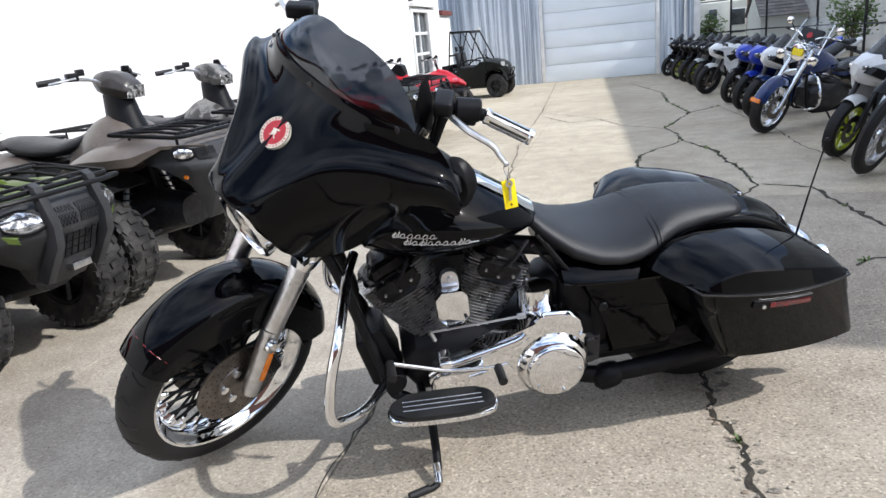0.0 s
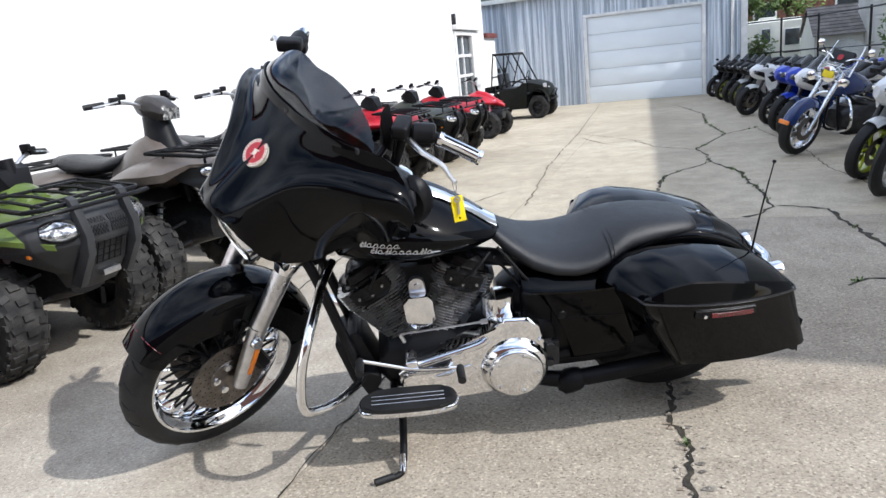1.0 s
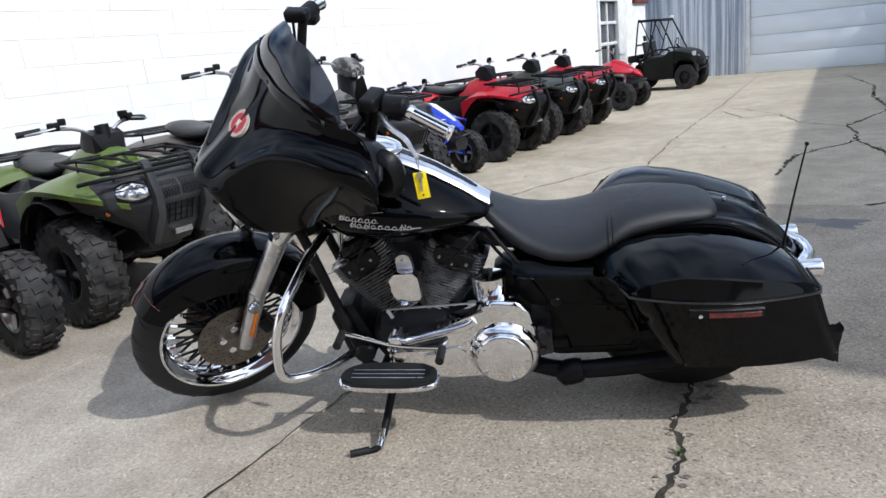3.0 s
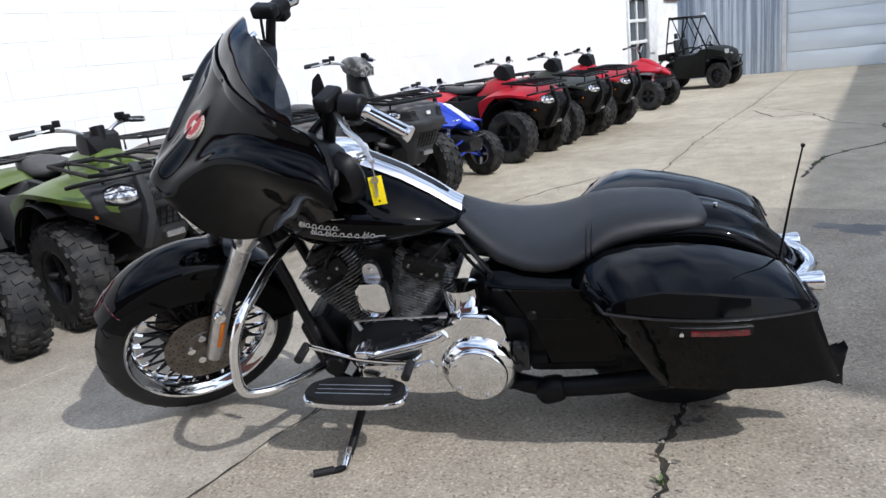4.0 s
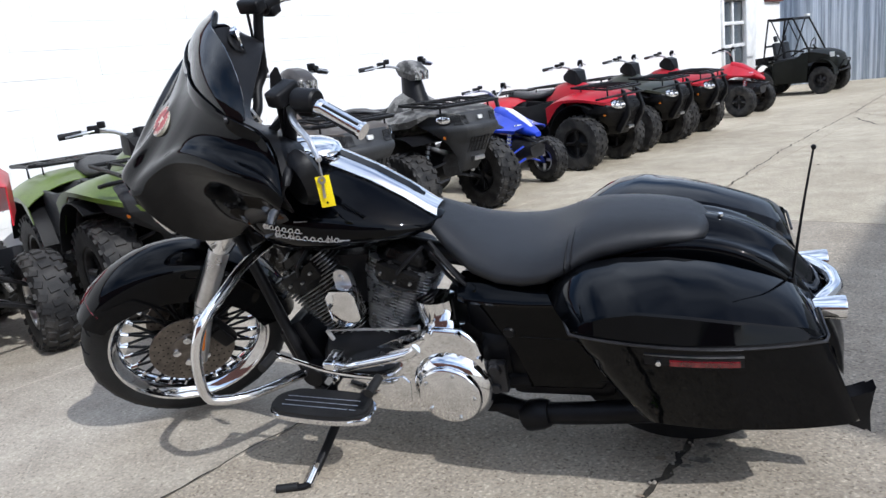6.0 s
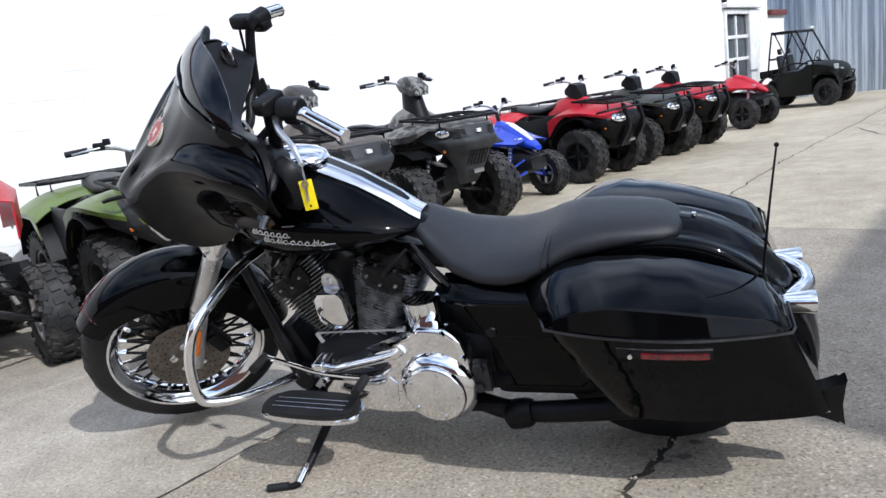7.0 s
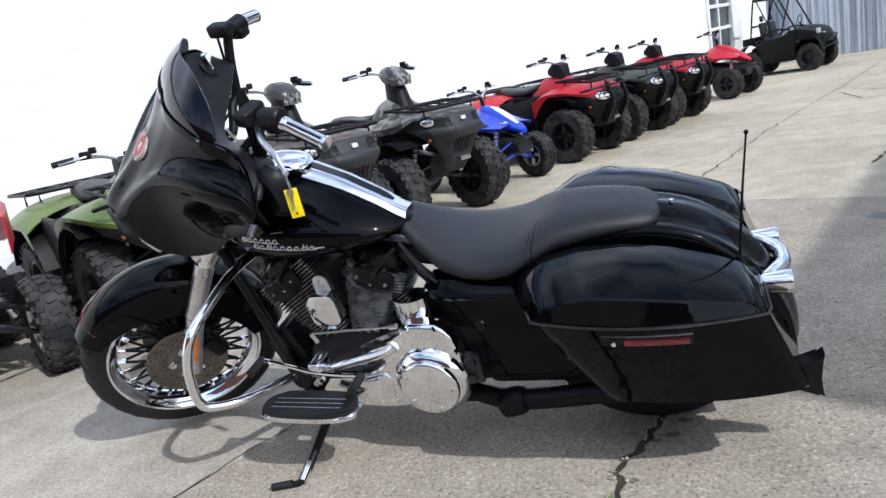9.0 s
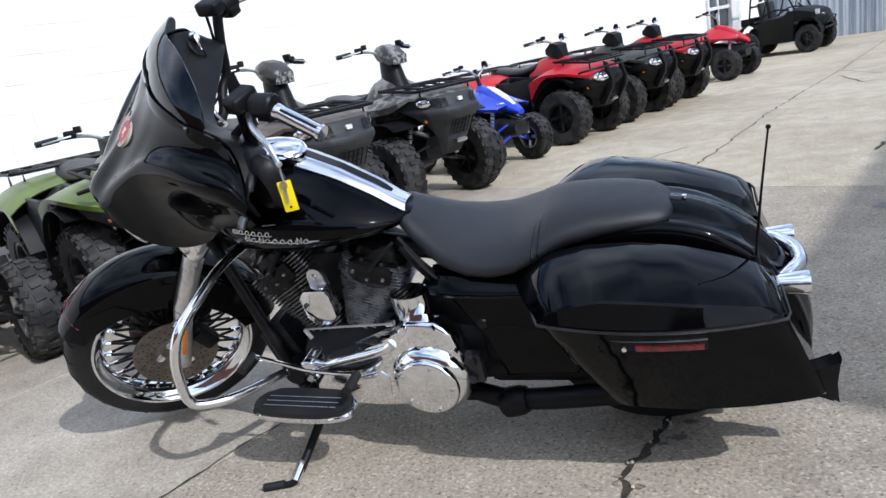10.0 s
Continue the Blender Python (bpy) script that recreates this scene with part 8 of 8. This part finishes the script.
    if kind == "sport":
        b = B()
        nose = head + Vector((0.14, 0, 0.06))
        loft(b, [[nose + Vector((dx, s * ww, z)) for s, z in ((-1, zb), (-1, zm), (-0.5, zt), (0.5, zt), (1, zm), (1, zb), (0.4, zb - 0.05), (-0.4, zb - 0.05))] for dx, ww, zb, zm, zt in ((-0.28, 0.20, -0.2, 0.0, 0.06), (-0.15, 0.19, -0.2, 0.02, 0.08), (0.0, 0.15, -0.16, 0.0, 0.07), (0.10, 0.09, -0.1, -0.02, 0.03), (0.14, 0.04, -0.06, -0.03, 0.0))])
        n = part("nose_fairing", b, colour, q, "", angle=35)
        for s in (-1, 1):
            b = B()
            box(b, nose + Vector((0.085, s * 0.065, -0.03)), (0.06, 0.07, 0.04), rz(s * -25), 0.012, 3)
            part("headlamp", b, LENS, n)
            b = B()
            prism(b, [(-0.16, 0.86), (-0.2, 0.62), (-0.32, 0.44), (-0.55, 0.30), (-0.98, 0.26), (-1.02, 0.36), (-0.75, 0.5), (-0.62, 0.7), (-0.45, 0.84)], s * 0.185, s * 0.215, 0.014)
            part("side_fairing", b, second, q)
            b = B()
            prism(b, [(-0.14, 0.90), (-0.2, 0.66), (-0.34, 0.62), (-0.62, 0.72), (-0.46, 0.88)], s * 0.216, s * 0.23, 0.006)
            part("side_fairing_upper", b, colour, q)
            b = B()
            prism(b, [(-0.20, 0.80), (-0.30, 0.68), (-0.52, 0.75), (-0.40, 0.83)], s * 0.2305, s * 0.236, 0.002)
            part("fairing_inlay", b, BLACKMATTE, q)
            b = B()
            prism(b, [(nose.x + 0.13, nose.z - 0.07), (nose.x + 0.05, nose.z - 0.02), (nose.x - 0.16, nose.z - 0.10), (nose.x - 0.1, nose.z - 0.17)], s * 0.10, s * 0.192, 0.004)
            part("nose_inlay", b, BLACKMATTE, q)
            b = B()
            rod(b, nose + Vector((-0.05, s * 0.14, 0.05)), nose + Vector((-0.04, s * 0.25, 0.075)), 0.007, 6)
            box(b, nose + Vector((-0.05, s * 0.275, 0.085)), (0.03, 0.11, 0.05), rz(s * -15), 0.014, 3)
            part("mirror", b, BLACKMATTE, q)
        rows = [[nose + Vector((-0.02 - 0.2 * r, 0.13 * s * (1 - 0.3 * r), 0.05 + 0.20 * r - 0.05 * s * s)) for s in (-1, -0.6, -0.2, 0.2, 0.6, 1)] for r in (0, 0.33, 0.66, 1)]
        part("windscreen", sheet(B(), rows, 0.004), SMOKE, q)
        b = B()
        tube(b, [(-1.0, -0.15, 0.3), (-1.25, -0.2, 0.38), (-1.5, -0.2, 0.55)], [0.03, 0.05], 10)
        part("exhaust", b, DARKMETAL, q)
    elif kind == "cruiser":
        hl = head + Vector((0.09, 0, -0.02))
        b = B()
        lathe(b, [(0.0, -0.13), (0.06, -0.12), (0.09, -0.05), (0.098, 0.02), (0.09, 0.03), (0.0, 0.036)], (0, 0, 0), 26, m=rz(-90))
        bmesh.ops.transform(b, matrix=Matrix.Translation(hl), verts=b.verts)
        part("headlamp", b, CHROME, q, "chrome headlamp", m=st)
        b = B()
        rod(b, hl + Vector((0, -0.22, -0.06)), hl + Vector((0, 0.22, -0.06)), 0.012, 8)
        for s in (-1, 1):
            lathe(b, [(0.0, -0.07), (0.035, -0.06), (0.055, -0.01), (0.055, 0.02), (0.0, 0.03)], tuple(hl + Vector((0.02, s * 0.2, -0.06))), 18, m=rz(-90))
        part("spot_lamps", b, CHROME, q, "chrome spot lamps", m=st)
        if windshield:
            rows = [[hl + Vector((-0.05 - 0.22 * r, (0.20 + 0.03 * r) * s * (1 - 0.25 * r * r), 0.0 + 0.36 * r - 0.05 * r * s * s)) for s in (-1, -0.6, -0.2, 0.2, 0.6, 1)] for r in (0, 0.25, 0.5, 0.75, 1)]
            part("windscreen", sheet(B(), rows, 0.005), CLEAR, q, "tall clear windscreen", m=st)
            b = B()
            for s in (-1, 1):
                tube(b, [tuple(rows[0][0 if s < 0 else 5]), tuple(rows[4][0 if s < 0 else 5])], 0.009, 6)
            tube(b, [tuple(rows[1][0]), tuple(rows[1][5])], 0.009, 6)
            part("windscreen_frame", b, CHROME, q, "", m=st)
            b = B()
            box(b, hl + Vector((-0.16, 0, 0.17)), (0.06, 0.27, 0.15), ry(-32), 0.02, 2)
            bag = part("windscreen_bag", b, LEATHER, q, "black leather bag behind the windscreen", m=st)
            b = B()
            lathe(b, [(0.0, -0.004), (0.034, -0.004), (0.036, 0.0), (0.0, 0.002)], (0, 0, 0), 18, m=rz(90))
            bmesh.ops.transform(b, matrix=Matrix.Translation(hl + Vector((-0.118, 0, 0.178))) @ ry(-32), verts=b.verts)
            part("bag_badge", b, REDPRINT, bag, "plain round badge", m=st)
            b = B()
            box(b, hl + Vector((0.035, 0, 0.01)), (0.012, 0.13, 0.09), ry(-15), 0.005)
            part("sale_sticker", b, YELLOW, q, "yellow sale sticker with no readable writing", m=st)
        b = B()
        for s in (-1, 1):
            tube(b, [(-0.44, s * 0.05, 0.70), (-0.40, s * 0.22, 0.66), (-0.36, s * 0.33, 0.52), (-0.36, s * 0.33, 0.36), (-0.44, s * 0.1, 0.25)], 0.016, 8, k=4)
        part("engine_guard", b, CHROME, q, "chrome engine guard")
        for x0, x1 in ((-0.64, -0.56), (-0.78, -0.86)):
            b = B()
            for k in range(8):
                t = k / 8
                box(b, (x0 + (x1 - x0) * t, 0, 0.42 + 0.2 * t), (0.14, 0.2, 0.008), ry(20 if x1 > x0 else -20), 0)
            part("cylinder", b, ALLOY, q, "finned cylinder")
        for s in (-1, 1):
            b = B()
            loft(b, [oval(x, 0.45, 0.72, 0.09, 12, 3, cy=s * 0.27) for x in (-1.25, -1.3, -1.75, -1.8)])
            part("saddlebag", b, BLACKMATTE, q)
        b = B()
        tube(b, [(-0.6, -0.16, 0.3), (-1.0, -0.2, 0.25), (-1.8, -0.22, 0.28)], [0.03, 0.045], 10)
        part("exhaust", b, CHROME, q)
    else:
        b = B()
        prism(b, [(-0.02, 0.95), (0.06, 1.02), (0.0, 1.2), (-0.1, 1.16)], -0.1, 0.1, 0.02)
        part("number_plate_shroud", b, second, q, m=st)
        b = B()
        tube(b, [(-0.9, -0.12, 0.62), (-1.2, -0.17, 0.72), (-1.55, -0.17, 0.82)], [0.02, 0.045], 10)
        part("exhaust", b, ALLOY, q)
    hb = head + Vector((-0.08, 0, 0.06 if kind == "sport" else 0.16))
    b = B()
    for s in (-1, 1):
        tube(b, [tuple(hb + Vector((0.06, s * 0.02, -0.1))), tuple(hb + Vector((0.03, s * 0.14, 0))), tuple(hb + Vector((-0.1, s * 0.37, -0.02)))], 0.011, 8, k=3)
    h = part("handlebar", b, CHROME if kind == "cruiser" else BLACKMATTE, q, m=st)
    for s in (-1, 1):
        b = B()
        tube(b, [tuple(hb + Vector((-0.055, s * 0.27, -0.012))), tuple(hb + Vector((-0.105, s * 0.385, -0.02)))], 0.018, 8)
        part("grip", b, RUBBERNEW, h, m=st)
        if kind != "sport":
            b = B()
            rod(b, hb + Vector((0, s * 0.22, 0)), hb + Vector((0.0, s * 0.30, 0.09)), 0.006, 6)
            part("mirror_stem", b, BLACKMATTE, h, m=st)
    if kind == "cruiser":
        for s in (-1, 1):
            b = B()
            lathe(b, [(0.0, -0.02), (0.038, -0.012), (0.045, 0.0), (0.041, 0.01), (0.0, 0.01)], (0, 0, 0), 18, m=rz(90))
            bmesh.ops.transform(b, matrix=Matrix.Translation(hb + Vector((0.0, s * 0.31, 0.10))), verts=b.verts)
            part("mirror", b, CHROME, q, m=st)
    b = B()
    tube(b, [(-0.75, 0.12, 0.22), (-0.72, 0.30, 0.06), (-0.71, 0.33, 0.02)], 0.012, 6)
    part("side_stand", b, BLACKMATTE, q)
    return q


HB = 180 + 28
street_bike("dirt", "dirt motorcycle with wire wheels and knobby tyres", 1.97, 5.96, BLACKMATTE, WHITEP, ALLOY, HB + 4, 20)
street_bike("sport", "white and black sport motorcycle with lime green rims", 1.97, 6.78, WHITEP, WHITEP, LIME, HB, 20)
street_bike("cruiser", "blue cruiser motorcycle with chrome forks and clear windscreen", 1.68, 8.43, DEEPBLUE, DEEPBLUE, CHROME, HB + 6, 14, True)
street_bike("sport", "white and blue sport motorcycle with black rims", 1.81, 9.85, WHITEP, DEEPBLUE, BLACKMATTE, HB, 16)
street_bike("sport", "blue and white sport motorcycle with black rims", 1.81, 10.71, BLUE, BLUE, BLACKMATTE, HB, 16)
street_bike("sport", "blue sport motorcycle with black rims", 1.79, 11.75, BLUE, BLACKMATTE, BLACKMATTE, HB, 16)
street_bike("sport", "white sport motorcycle with a white front fender", 1.62, 13.51, WHITEP, WHITEP, BLACKMATTE, HB - 6, 16)
street_bike("sport", "black sport motorcycle beside a white one", 1.66, 14.74, BLACKMATTE, BLACKMATTE, BLACKMATTE, HB, 16)
street_bike("sport", "black and lime sport motorcycle", 1.62, 15.70, BLACKMATTE, WHITEP, LIME, HB, 16)
street_bike("sport", "black sport motorcycle with dark rims", 1.55, 16.74, BLACKMATTE, BLACKMATTE, BLACKMATTE, HB, 16)
street_bike("sport", "black and lime sport motorcycle", 1.45, 17.79, BLACKMATTE, BLACKMATTE, LIME, HB, 16)
street_bike("sport", "black sport motorcycle close to the garage", 1.32, 19.21, BLACKMATTE, BLACKMATTE, BLACKMATTE, HB, 16)

# ---- courses of painted block on the white wall ----
BH, BW = 0.2, 0.4


def block_mesh(w):
    b = B()
    box(b, (0.002, 0, 0), (0.010, w, BH - 0.0014), bevel=0.0015, seg=1)
    return finish("block", b, WHITEWALL, 25)


FULL = block_mesh(BW - 0.0007)
verts, faces = [], []
for r in range(17):
    z = -0.15 + BH * (r + 0.5)
    u = -3.0 + (BW / 2 if r % 2 else 0.0)
    while u + BW / 2 < WALL_END:
        inside = WIN_U0 - 0.25 < u < WIN_U1 + 0.25 and WIN_Z0 - 0.1 < z < WIN_Z1 + 0.1
        if not inside:
            if 1.4 <= u < 8.2:
                o = new("block", FULL)
                o.parent = wall_white
                o.matrix_world = UV @ Matrix.Translation((WALLV + 0.001 + 0.0012 * math.sin(u * 37 + r * 11), u, z))
            else:
                k = len(verts)
                h, w, d = (BH - 0.0014) / 2, (BW - 0.0007) / 2, 0.006
                verts += [tuple(UV @ Vector((WALLV + dx, u + sy * w, z + sz * h))) for dx in (-0.01, d) for sy in (-1, 1) for sz in (-1, 1)]
                faces += [tuple(k + i for i in f) for f in ((4, 6, 7, 5), (0, 1, 5, 4), (2, 6, 7, 3), (0, 4, 6, 2), (1, 3, 7, 5))]
        u += BW
me = bpy.data.meshes.new("blocks")
me.from_pydata(verts, [], faces)
me.materials.append(WHITEWALL)
rest = tagged(new("blocks", me), kind="stuff")
rest.parent = wall_white
